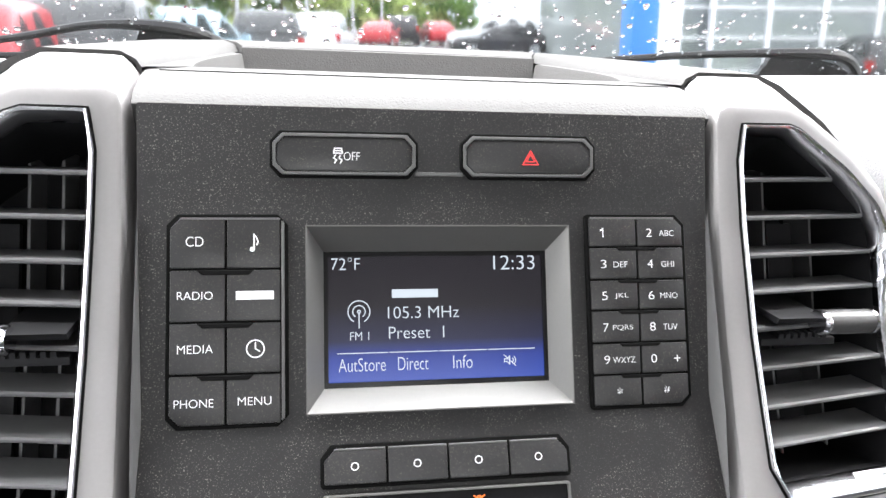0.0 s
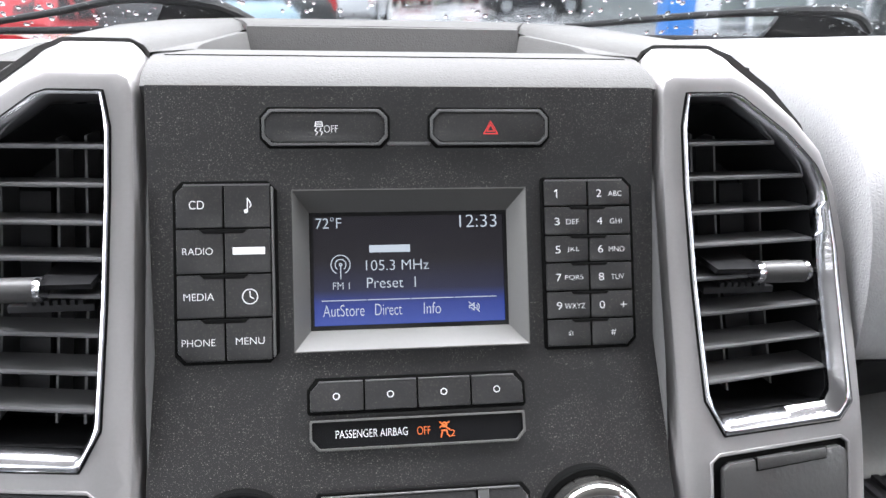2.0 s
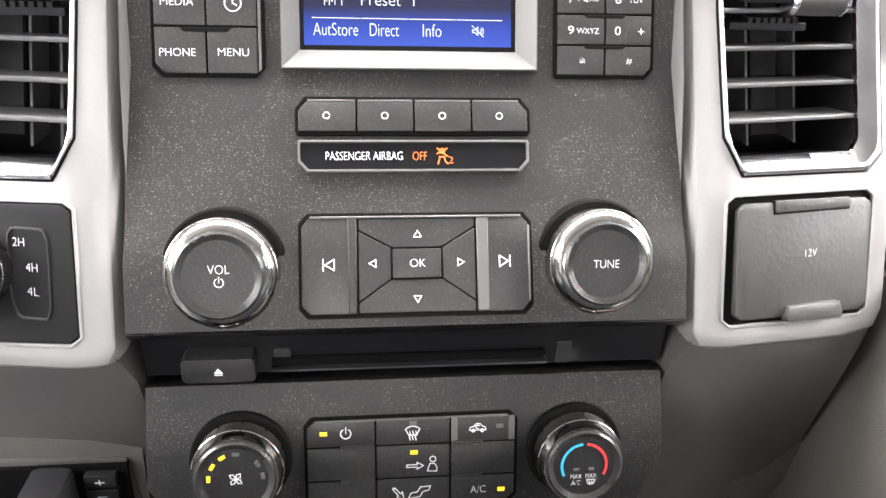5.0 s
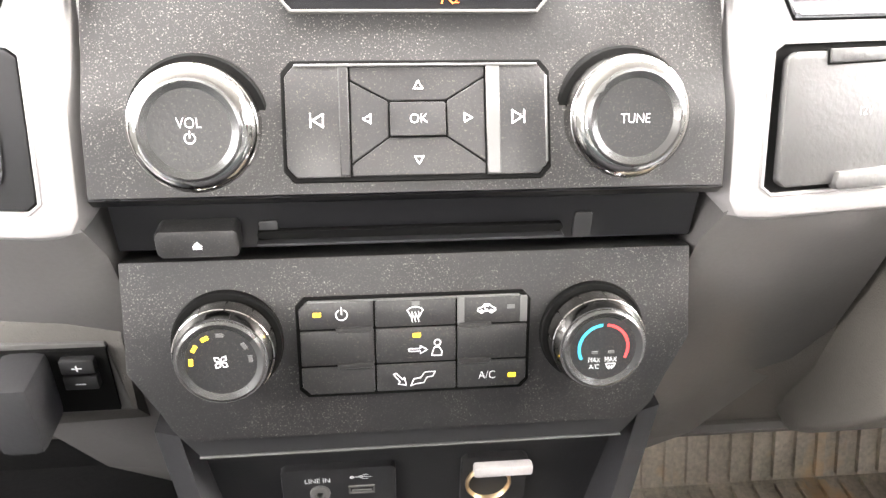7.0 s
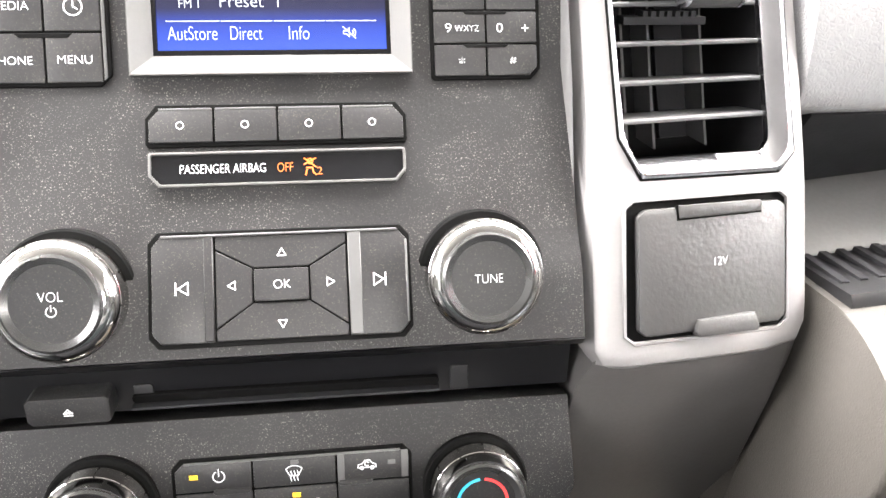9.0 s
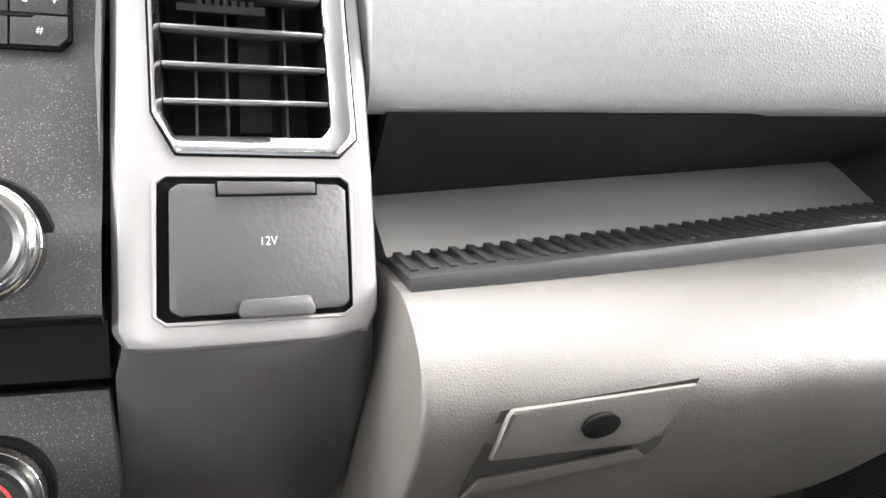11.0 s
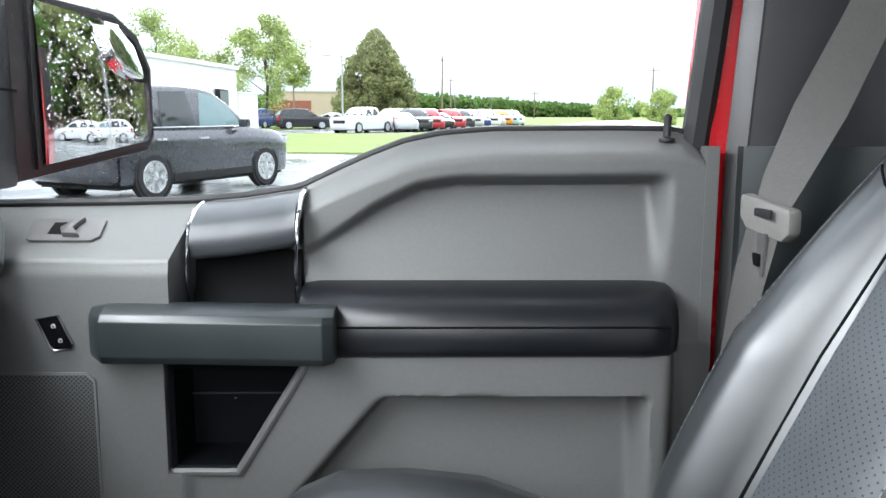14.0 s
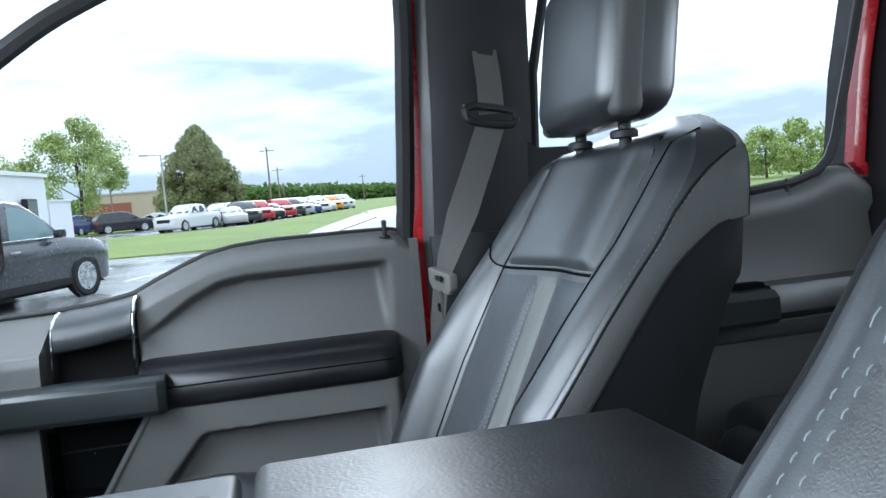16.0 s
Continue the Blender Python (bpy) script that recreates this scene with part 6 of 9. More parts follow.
# dark roll and recess between two chrome strips
bm = loft([[Vector((x, y, z + (sill(y) - 1.452))) for x, z in smooth_profile([(0.846, 1.4515), (0.815, 1.4480), (0.785, 1.4360), (0.772, 1.4200), (0.772, 1.4040), (0.780, 1.3960), (0.81, 1.3940)], 3) + [(0.846, 1.394)]] for y in np.linspace(-0.157, -0.2645, 16)])
part("handle_roll", bm, ROLL_SLATE, door, "dark slate moulding above the handle")
# solid block, its black standing in for the shade inside the recess
part("handle_recess_shade", loft([[Vector((x, y, z)) for x, z in ((0.800, 1.402), (0.795, 1.37), (0.775, 1.340), (0.83, 1.340), (0.83, 1.402))] for y in (-0.155, -0.266)]), SHADOW_GAP, door)
for y, z0, x0 in ((-0.1545, 1.4495, 0.0), (-0.2660, 1.4640, 0.0)):
    line = soft([(0.838, y, z0), (0.806, y, z0 - 0.006), (0.780, y - 0.001, z0 - 0.022), (0.768, y - 0.001, z0 - 0.045), (0.770, y + 0.001, z0 - 0.075), (0.778, y + 0.002, 1.350)], 4)
    part("chrome_strip", tube(line, [0.0030] * (len(line) - 12) + [0.0018] * 12, 8), CHROME, door, "thin chrome strip")
# map pocket
SWITCH_GREY = mat("switch_grey_plastic", (0.10, 0.098, 0.097), 0.5, vary=0.05)
# near-black that paints the pocket's inner shade onto its walls
POCKET_SHADE = mat("pocket_shade_black", (0.004, 0.005, 0.006), 0.65, vary=0.1, spec=0.08)
POCKET = [(-0.1405, 1.2960), (-0.2755, 1.2960), (-0.2740, 1.2900), (-0.2100, 1.1870), (-0.2050, 1.1850), (-0.1405, 1.1850)]
part("map_pocket", loft([[Vector((0.740, y, z)) for y, z in POCKET], [Vector((0.744, -0.195 + (y + 0.195) * 0.92, 1.24 + (z - 1.24) * 0.92)) for y, z in POCKET], [Vector((0.802, -0.195 + (y + 0.195) * 0.92, 1.24 + (z - 1.24) * 0.92)) for y, z in POCKET], [Vector((0.8022, -0.19 + (y + 0.19) * 0.02, 1.24 + (z - 1.24) * 0.02)) for y, z in POCKET]], cap=False), POCKET_SHADE, door, "map pocket with shade painted into its walls")
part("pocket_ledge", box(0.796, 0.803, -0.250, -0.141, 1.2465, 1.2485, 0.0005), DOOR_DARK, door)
# speaker grille, lock switch, window switch
part("speaker_rim", slab(chamfer_rect(-0.0715, 0.24, 1.02, 1.2905, 0.008), lambda u, v, w: Vector((0.7345 - w, u, v)), -0.003, 0.0016, 0.001), DOOR_GREY, door)
part("speaker_grille", slab(chamfer_rect(-0.0690, 0.23, 1.02, 1.2880, 0.007), lambda u, v, w: Vector((0.7345 - w, u, v)), -0.003, 0.0024, 0.0006), GRILLE, door, "fine meshed speaker grille")
lock = part("lock_switch", slab([(-0.0180, 1.3445), (-0.0390, 1.3480), (-0.0520, 1.3190), (-0.0500, 1.3150), (-0.0345, 1.3130), (-0.0300, 1.3170)], lambda u, v, w: Vector((0.7350 - w, u, v)), -0.002, 0.0030, 0.0008), GLOSS_BLACK, door, "black lock switch with chrome edge")
part("switch_rim", tube([(0.7320, y, z) for y, z in [(-0.0180, 1.3445), (-0.0390, 1.3480), (-0.0520, 1.3190), (-0.0500, 1.3150), (-0.0345, 1.3130), (-0.0300, 1.3170)]], 0.0011, 6, True), CHROME, lock)
side_m = Matrix(((0, 0, -1, 0.7318), (-1, 0, 0, -0.0345), (0, 1, 0, 1.338), (0, 0, 0, 1)))
for dy, dz in ((0.0, 0.0), (-0.006, -0.0145)):
    mm = side_m.copy()
    mm.translation = mm.translation + Vector((0, dy, dz))
    strokes("lock_sign", [[(-0.0018, -0.002), (0.0018, -0.002), (0.0018, 0.0004), (-0.0018, 0.0004), (-0.0018, -0.002)], arc(0, 0.0004, 0.0013, 0, 180, 8)], 0.0005, mm, LEGEND, lock)


def slope_at(u, v, w):
    """On the sloping top of the door's front block: u along y, v the height."""
    return Vector((door_x(u, v) - w * 0.40, u, v + w * 0.92))


PLATE = [(-0.0590, 1.4145), (0.0030, 1.4145), (0.0080, 1.4160), (0.0170, 1.4290), (0.0140, 1.4325), (-0.0520, 1.4325), (-0.0600, 1.4310), (-0.0650, 1.4180)]
wsw = part("window_switch", slab(PLATE, slope_at, 0.0005, 0.0030, 0.0006), SWITCH_GREY, door, "grey window switch plate")
part("switch_well", slab([(-0.036, 1.4185), (-0.010, 1.4195), (-0.008, 1.4285), (-0.036, 1.4290)], slope_at, 0.002, 0.0034), SHADOW_GAP, wsw)
part("switch_lever", slab([(-0.046, 1.4165), (-0.028, 1.4170), (-0.022, 1.4215), (-0.030, 1.4290), (-0.040, 1.4300), (-0.034, 1.4220)], slope_at, 0.002, 0.0085, 0.0015), SATIN, wsw, "silver edged lever")
part("pocket_edge", tube(soft([(0.7440, -0.2755, 1.297), (0.7435, -0.2740, 1.2900), (0.7435, -0.2420, 1.2385), (0.7435, -0.2100, 1.1868), (0.7435, -0.2030, 1.1830), (0.7435, -0.170, 1.1830), (0.7435, -0.1385, 1.1830)], 3), 0.0048, 8), DOOR_GREY, door)

# ---- pillar, belt and body ----
pil = thing("b_pillar", "dark pillar trim with red body edge between the doors", "pillar", (0.84, -0.82, 0.75))
LEAN = ((0.75, 0.014), (1.51, 0.012), (1.70, 0.0), (1.99, -0.012))
part("red_edge", loft([[Vector((x, y + dy, z)) for x, y in ((0.86, -0.716), (0.835, -0.716), (0.835, -0.742), (0.86, -0.746), (0.93, -0.746), (0.93, -0.716))] for z, dy in LEAN]), RED_PAINT, pil, "red painted body edge")
part("seal", loft([[Vector((x, y + dy, z)) for x, y in ((0.845, -0.738), (0.822, -0.730), (0.806, -0.742), (0.802, -0.754), (0.845, -0.762))] for z, dy in LEAN]), DARK_GREY, pil, "grey rubber seal")
part("upper_trim", loft([[Vector((x, y + dy, z)) for x, y in ((0.845, -0.750), (0.796, -0.744), (0.778, -0.770), (0.772, -0.840), (0.782, -0.895), (0.800, -0.915), (0.86, -0.920))] for z, dy in ((1.500, 0.0125), (1.70, 0.0), (1.99, -0.012))]), DARK_PLASTIC, pil, "dark upper pillar trim")
part("lower_trim", loft([[Vector((x, y + dy, z)) for x, y in ((0.845, -0.742), (0.790, -0.736), (0.772, -0.762), (0.766, -0.840), (0.776, -0.900), (0.800, -0.920), (0.86, -0.925))] for z, dy in ((0.75, 0.012), (1.512, 0.012))]), DARK_TEAL_GREY, pil, "grey textured lower pillar trim")
part("trim_wing", loft([[Vector((x, y, z)) for y, z in ((-0.895, 1.30), (-0.895, 1.660), (-0.915, 1.642), (-1.00, 1.640), (-1.13, 1.575), (-1.15, 1.30))] for x in (0.790, 0.850)]), DARK_PLASTIC, pil, "dark trim behind the pillar")
part("belt_slot", box(0.766, 0.778, -0.848, -0.820, 1.70, 1.80, 0.003), BLACK_PLASTIC, pil)
belt = thing("seat_belt", "grey webbing seat belt hanging from its pillar guide", "seat belt", (0.74, -0.75, 1.3))


def ribbon(path, width, across, thick=0.0012):
    rings = []
    for p, w in zip(path, across):
        p, w = Vector(p), Vector(w).normalized() * width / 2
        t = Vector((-0.8, 0.3, 0.1)).normalized() * thick / 2
        rings.append([p - w - t, p + w - t, p + w + t, p - w + t])
    return loft(rings)


part("webbing", ribbon([(0.694, -0.812, 1.676), (0.700, -0.790, 1.620), (0.706, -0.758, 1.545), (0.710, -0.730, 1.480), (0.711, -0.722, 1.458)], 0.046, [(0.10, -1.0, -0.16), (0.02, -1.0, -0.20), (-0.35, -0.9, -0.25), (-0.9, -0.45, -0.22), (-1.0, -0.25, -0.18)]), WEBBING, belt, "grey woven webbing")
part("webbing", ribbon([(0.770, -0.834, 1.80), (0.745, -0.830, 1.745), (0.700, -0.816, 1.690)], 0.042, [(0.1, -1, 0.05)] * 3), WEBBING, belt)
part("webbing", ribbon([(0.712, -0.716, 1.440), (0.724, -0.708, 1.38), (0.75, -0.70, 1.20), (0.77, -0.71, 0.95)], 0.046, [(-1.0, -0.25, -0.18)] * 4), WEBBING, belt)
part("guide", tube(soft([(0.692, -0.772, 1.700), (0.689, -0.775, 1.683), (0.690, -0.800, 1.676), (0.695, -0.846, 1.672), (0.704, -0.852, 1.690), (0.702, -0.825, 1.698), (0.697, -0.790, 1.703)], 4), 0.0060, 8, True), BLACK_PLASTIC, belt, "black guide ring")
bm = loft([[Vector((0.711, -0.720, z)) + Vector((-1.0, -0.25, -0.16)).normalized() * u * k + Vector((0.25, -1.0, 0.0)).normalized() * d for u, d in ((-0.036, -0.007), (0.036, -0.007), (0.036, 0.007), (-0.036, 0.007))] for z, k in ((1.462, 0.96), (1.457, 1.0), (1.440, 1.0), (1.430, 0.72))])
round_edges(bm, 0.003, 2)
part("latch_tongue", bm, BEIGE, belt, "pale plastic tongue housing")
part("housing_slot", box(0.690, 0.730, -0.7135, -0.710, 1.447, 1.455, 0.001), DARK_PLASTIC, belt)
tg = part("tongue", loft([[Vector((0.716 + u, -0.714 + d, z)) for u, d in ((-0.014, -0.0015), (0.014, -0.0015), (0.014, 0.0015), (-0.014, 0.0015))] for z in (1.432, 1.392)]), SATIN, belt, "metal tongue")
part("tongue_slot", box(0.708, 0.724, -0.7175, -0.7105, 1.400, 1.412, 0.001), SHADOW_GAP, tg)

# ---- seats ----
# darker copy of the grey leather, painting the shade on the seat's sides
SHADED_GREY_LEATHER = mat("shaded_grey_leather", (0.075, 0.076, 0.074), 0.5, bump=0.4, size=0.0025, grain="cells")


def seat(cx, dy, mirror):
    """A bucket seat; mirror 1 keeps the outer side towards +x."""
    who = "passenger's" if mirror > 0 else "driver's"
    st = thing("front_seat", "black leather %s seat with grey inserts and pale stitching" % who, "car seat", (cx, -0.60 + dy, 0.80), "front seats")

    def lean(z):
        return float(np.interp(z, [1.05, 1.12, 1.23, 1.467, 1.56, 1.62], [-0.625, -0.638, -0.672, -0.787, -0.842, -0.880])) + dy

    def crest(z):
        """How far the side bolsters stand out."""
        return float(np.interp(z, [1.05, 1.30, 1.35, 1.38, 1.425, 1.465, 1.50, 1.54, 1.60], [0.052, 0.056, 0.056, 0.047, 0.035, 0.022, 0.012, 0.006, 0.0]))

    def width(z):
        return float(np.interp(z, [1.05, 1.30, 1.55, 1.570, 1.585, 1.598, 1.608, 1.617, 1.626, 1.632], [0.200, 0.207, 0.205, 0.202, 0.194, 0.180, 0.162, 0.136, 0.100, 0.070]))

    def front(a, z, out=0.0):
        """A point on the leather, a metres from the seat's middle line towards its outer side."""
        w, r = width(z), abs(a)
        y = lean(z) + 0.07 * a * mirror + crest(z) * ss(0.112, 0.160, r) - 0.013 * (1 - ss(0.0, 0.11, r)) - 0.012 * ss(w - 0.030, w, r) ** 1.5
        y -= 0.050 * ss(1.598, 1.634, z)
        y -= 0.007 * max(0.0, 1 - abs(r - 0.1290) / 0.012) ** 2 * ss(1.605, 1.58, z)
        return Vector((cx + mirror * a, y + out * 0.9, z + 0.003 * ss(1.57, 1.63, z) * (1 - (r / max(w, 0.1)) ** 2) + out * 0.35))

    zs = [1.05 + 0.0125 * k for k in range(36)] + [1.497, 1.503, 1.508, 1.512, 1.5155, 1.5185, 1.522, 1.53, 1.54, 1.55, 1.558, 1.566, 1.574, 1.580, 1.586, 1.592, 1.598, 1.604, 1.610, 1.616, 1.622, 1.627, 1.632]
    us = [math.sin(math.pi / 2 * k / 36) * 0.35 + 0.65 * k / 36 for k in range(37)]
    us = [-u for u in us[:0:-1]] + us
    bm = bmesh.new()
    net = [[bm.verts.new(front(u * width(z), z)) for u in us] for z in zs]
    for a, b in zip(net, net[1:]):
        for k in range(len(us) - 1):
            bm.faces.new((a[k], a[k + 1], b[k + 1], b[k]))
    part("backrest", bm, LEATHER, st, "black leather backrest", 60)

    def side_of(sgn):
        """Side and back of the shell: front edge, seam, grey insert, shell."""
        rows = []
        for z in zs:
            l = front(sgn * width(z), z)
            o = sgn * mirror
            back = float(np.interp(z, [1.05, 1.331, 1.357, 1.445, 1.465, 1.562, 1.582, 1.60, 1.615, 1.632], [-0.80, -0.852, -0.860, -0.898, -0.913, -0.924, -0.928, -0.930, -0.932, -0.940])) + dy
            full = min(-0.012, back - l.y)
            band = full * float(np.interp(z, [1.05, 1.53, 1.550, 1.566, 1.578, 1.586, 1.592], [0.02, 0.03, 0.10, 0.26, 0.52, 0.86, 0.98]))
            grey = min(band - 0.0005, max(full, float(np.interp(z, [1.05, 1.35, 1.47, 1.49, 1.505, 1.512, 1.517, 1.519], [-0.034, -0.036, -0.036, -0.041, -0.050, -0.057, -0.070, -0.30]))))
            puff = ss(1.66, 1.60, z)
            rows.append([l, l + Vector((o * 0.004 * puff, band * 0.5, 0.0)), l + Vector((o * 0.006 * puff, band, 0.0)), l + Vector((o * 0.013 * puff, (band + grey) / 2, 0.0)), l + Vector((o * 0.011 * puff, grey, 0.0)), l + Vector((o * 0.012 * puff, grey + (full - grey) * 0.5, 0.0)), l + Vector((o * 0.002 * puff, full, 0.0)), l + Vector((-o * 0.020, full - 0.012, 0.0)), Vector((cx, l.y + full - 0.020, z))])
        return rows

    seams = []
    for sgn in (-1, 1):
        rows = side_of(sgn)
        for name, i0, i1, m_, lab in (("side_band", 0, 2, LEATHER, "black leather side band"), ("side_insert", 2, 4, SHADED_GREY_LEATHER, "grey leather side insert, shade in its colour"), ("back_shell", 4, 8, LEATHER_BACK, "matt black back")):
            bm = bmesh.new()
            grid = [[bm.verts.new(r[k]) for k in range(i0, i1 + 1)] for r in rows]
            for a, b in zip(grid, grid[1:]):
                for k in range(i1 - i0):
                    bm.faces.new((a[k], a[k + 1], b[k + 1], b[k]))
            part(name, bm, m_, st, lab, 60)
        keep = [r for r in rows if 1.10 < r[0].z < 1.59]
        o = Vector((sgn * mirror * 0.0008, 0.0010, 0))
        part("piping", tube([r[2] for r in keep], 0.0016, 6), LEATHER_BACK, st)
        seams.append([r[2] + Vector((0, -0.0042, 0)) + o for r in keep])
        seams.append([r[1].lerp(r[0], 0.5) + Vector((-sgn * mirror * 0.0035, 0.0014, 0.0004)) for r in keep])
        part("piping", tube([r[4] for r in rows if 1.10 < r[0].z < 1.517], 0.0018, 6), LEATHER_BACK, st)

    # inlays on the front
    def inlay(name, a0, a1, z0, z1, m_, lab, out=0.0022, nu=8, nz=22, puff=0.0, taper=0.0):
        bm = bmesh.new()
        grid = []
        for j in range(nz + 1):
            z = z0 + (z1 - z0) * j / nz
            row = []
            for k in range(nu + 1):
                a = (a0 + (a1 - a0) * k / nu) * (1 - taper * j / nz)
                border = min(k, nu - k, j, nz - j)
                h = -0.0015 if border == 0 else out + puff * ss(0, 3, border)
                row.append(bm.verts.new(front(a, z, h)))
            grid.append(row)
        for a, b in zip(grid, grid[1:]):
            for k in range(nu):
                bm.faces.new((a[k], a[k + 1], b[k + 1], b[k]))
        return part(name, bm, m_, st, lab, 60)

    inlay("upper_panel", -0.126, 0.126, 1.470, 1.614, LEATHER, "smooth black leather upper panel", 0.0035, 20, 24, 0.0035)
    inlay("perforated_panel", -0.126, -0.026, 1.06, 1.464, PERFORATED, "perforated black leather panel", 0.0025, 12, 26, 0.003)
    inlay("perforated_panel", 0.026, 0.126, 1.06, 1.464, PERFORATED, "perforated black leather panel", 0.0025, 12, 26, 0.003)
    inlay("center_stripe", -0.0235, 0.0235, 1.06, 1.463, GREY_LEATHER, "pale grey leather centre stripe", 0.0030, 8, 26, 0.003)

    def stitches(name, path, lab="pale stitching"):
        """Short threads laid end to end along a line."""
        pts = soft(path, 12)
        even, left = [pts[0]], 0.0026
        for a, b in zip(pts, pts[1:]):
            left -= (b - a).length
            if left <= 0:
                even.append(b)
                left = 0.0026
        bm = bmesh.new()
        for a, b in zip(even[0::2], even[1::2]):
            join(bm, tube([a, a.lerp(b, 0.5) + Vector((0, 0.0003, 0.0002)), b], 0.00042 if mirror > 0 else 0.00022, 4))
        tagged(part(name, bm, THREAD, st, lab), kind="stuff")

    for line in seams if mirror > 0 else []:
        stitches("stitching", line[::3])
    lines = [-0.0260, 0.0262] + ([-0.1640] if mirror > 0 else [-0.1805, -0.1880])
    for a in lines:
        top = 1.46 if abs(a) < 0.1 else 1.60
        stitches("stitching", [front(a, z, 0.0014 if abs(a) > 0.1 else 0.0026) for z in np.linspace(1.08, top, 22)])
    if mirror > 0:
        part("seam", tube([front(-0.1585, z, 0.0002) for z in np.linspace(1.08, 1.61, 40)], 0.0013, 6), SHADOW_GAP, st)
    for sgn in (-1, 1):
        part("seam", tube([front(sgn * 0.1290, z, 0.0008) for z in np.linspace(1.08, 1.605, 40)], 0.0016, 6), SHADOW_GAP, st)
        if mirror > 0 and sgn > 0:
            part("seam", tube([front(sgn * (0.130 + 0.055 * q), 1.4675 + 0.030 * q, 0.0004) for q in np.linspace(0, 1, 9)], 0.0013, 6), SHADOW_GAP, st)
    part("seam", tube([front(a, 1.4672, 0.0012) for a in np.linspace(-0.128, 0.128, 26)], 0.0017, 6), SHADOW_GAP, st)
    # head restraint
    hx, hy = cx + mirror * 0.004, -0.826 + dy
    hr = part("head_restraint", soft_box((hx - 0.112, hx + 0.112), (hy - 0.098, hy), (1.631, 1.829), 0.034, (0.0, -0.030)), LEATHER, st, "black leather head restraint")
    for sgn in (-1, 1):
        part("side_stripe", soft_box((hx + sgn * 0.100 - 0.0128, hx + sgn * 0.100 + 0.0128), (hy - 0.052, hy - 0.014), (1.634, 1.832), 0.012, (0.0, -0.030)), SHADED_GREY_LEATHER, hr, "grey leather stripe")
        part("post", tube([(hx + sgn * 0.062, hy - 0.050, 1.56), (hx + sgn * 0.062, hy - 0.052, 1.66)], 0.0075, 10), BLACK_PLASTIC, st)
        part("post_collar", lathe([(0.016, -0.004), (0.016, 0.003), (0.013, 0.005), (0.009, 0.005), (0.009, -0.004)], Matrix.Translation((hx + sgn * 0.062, hy - 0.050, 1.618)), 16), BLACK_PLASTIC, st)
    # cushion
    cush = []
    for y, top, w in ((-0.240, 1.130, 0.19), (-0.248, 1.185, 0.215), (-0.262, 1.215, 0.228), (-0.285, 1.236, 0.236), (-0.32, 1.250, 0.240), (-0.38, 1.252, 0.242), (-0.45, 1.244, 0.242), (-0.51, 1.222, 0.240), (-0.70, 1.180, 0.236)):
        ring = []
        for k in range(17):
            u = -1 + k / 8
            a = abs(u)
            ring.append(Vector((cx + u * w, y + dy, top - 0.018 * ss(0.62, 0.30, a) - 0.055 * ss(0.84, 1.0, a))))
        ring += [Vector((cx + w, y + dy, 1.02)), Vector((cx - w, y + dy, 1.02))]
        cush.append([p - Vector((0, 0, 0.024)) for p in ring])
    part("cushion", loft(cush), LEATHER, st, "black leather cushion", 60)
    stitches("cushion_stitching", [Vector((cx + mirror * u, y + dy, z)) for u, y, z in ((-0.205, -0.262, 1.168), (-0.10, -0.262, 1.178), (0.10, -0.262, 1.178), (0.205, -0.262, 1.168))])
    part("seat_base", box(cx - 0.20, cx + 0.20, -0.68 + dy, -0.32 + dy, 0.66, 1.03, 0.02), DARK_PLASTIC, st)
    return st


def soft_box(xs, ys, zs, r, lean_top=(0.0, 0.0)):
    bm = box(*xs, *ys, *zs)
    bmesh.ops.bevel(bm, geom=list(bm.edges), offset=min(r, (xs[1] - xs[0]) * 0.45, (ys[1] - ys[0]) * 0.45), segments=5, profile=0.5, affect="EDGES", clamp_overlap=True)
    for v in bm.verts:
        t = (v.co.z - zs[0]) / (zs[1] - zs[0])
        v.co.x += lean_top[0] * t
        v.co.y += lean_top[1] * t
    return bm


seat(0.454, 0.0, 1)
seat(-0.454, 0.194, -1)

# ---- console between the seats ----
con = thing("center_console", "black leather console lid with a grey tray ahead of it", "console", (0, -0.55, 0.80))
part("lid", soft_box((-0.195, 0.196), (-0.760, -0.4425), (1.300, 1.368), 0.012), LID_VINYL, con, "black grained leather lid", 50)
part("tray", soft_box((-0.190, 0.193), (-0.4325, -0.230), (1.300, 1.3635), 0.008), DARK_TEAL_GREY, con, "grey plastic tray edge")
part("tray_well", box(-0.165, 0.150, -0.415, -0.245, 1.330, 1.3642, 0.004), BLACK_PLASTIC, con)
part("body", box(-0.175, 0.175, -0.74, -0.24, 0.66, 1.32, 0.02), DARK_PLASTIC, con)

# ---- rear of the cab ----
rear = thing("rear_door", "grey rear passenger door with black armrest", "car door", (0.85, -1.25, 0.80))
RS = [(-0.93, 1.530), (-1.20, 1.530), (-1.341, 1.531), (-1.438, 1.540), (-1.495, 1.556), (-1.522, 1.572), (-1.56, 1.572), (-1.60, 1.545)]


def rsill(y):
    return float(np.interp(-y, [-a for a, b in RS], [b for a, b in RS]))


rows = []
for y in np.linspace(-0.93, -1.60, 50):
    t = rsill(y)
    rows.append([Vector((x, y, z)) for x, z in ((0.87, t), (0.845, t - 0.006), (0.832, t - 0.022), (0.832, t - 0.05), (0.846, t - 0.07), (0.830, 1.368), (0.79, 1.30), (0.80, 1.275), (0.83, 1.262), (0.83, 0.90), (0.89, 0.90), (0.89, t - 0.02))])
part("inner_panel", loft(rows), DOOR_GREY, rear, "grey moulded panel", 50)
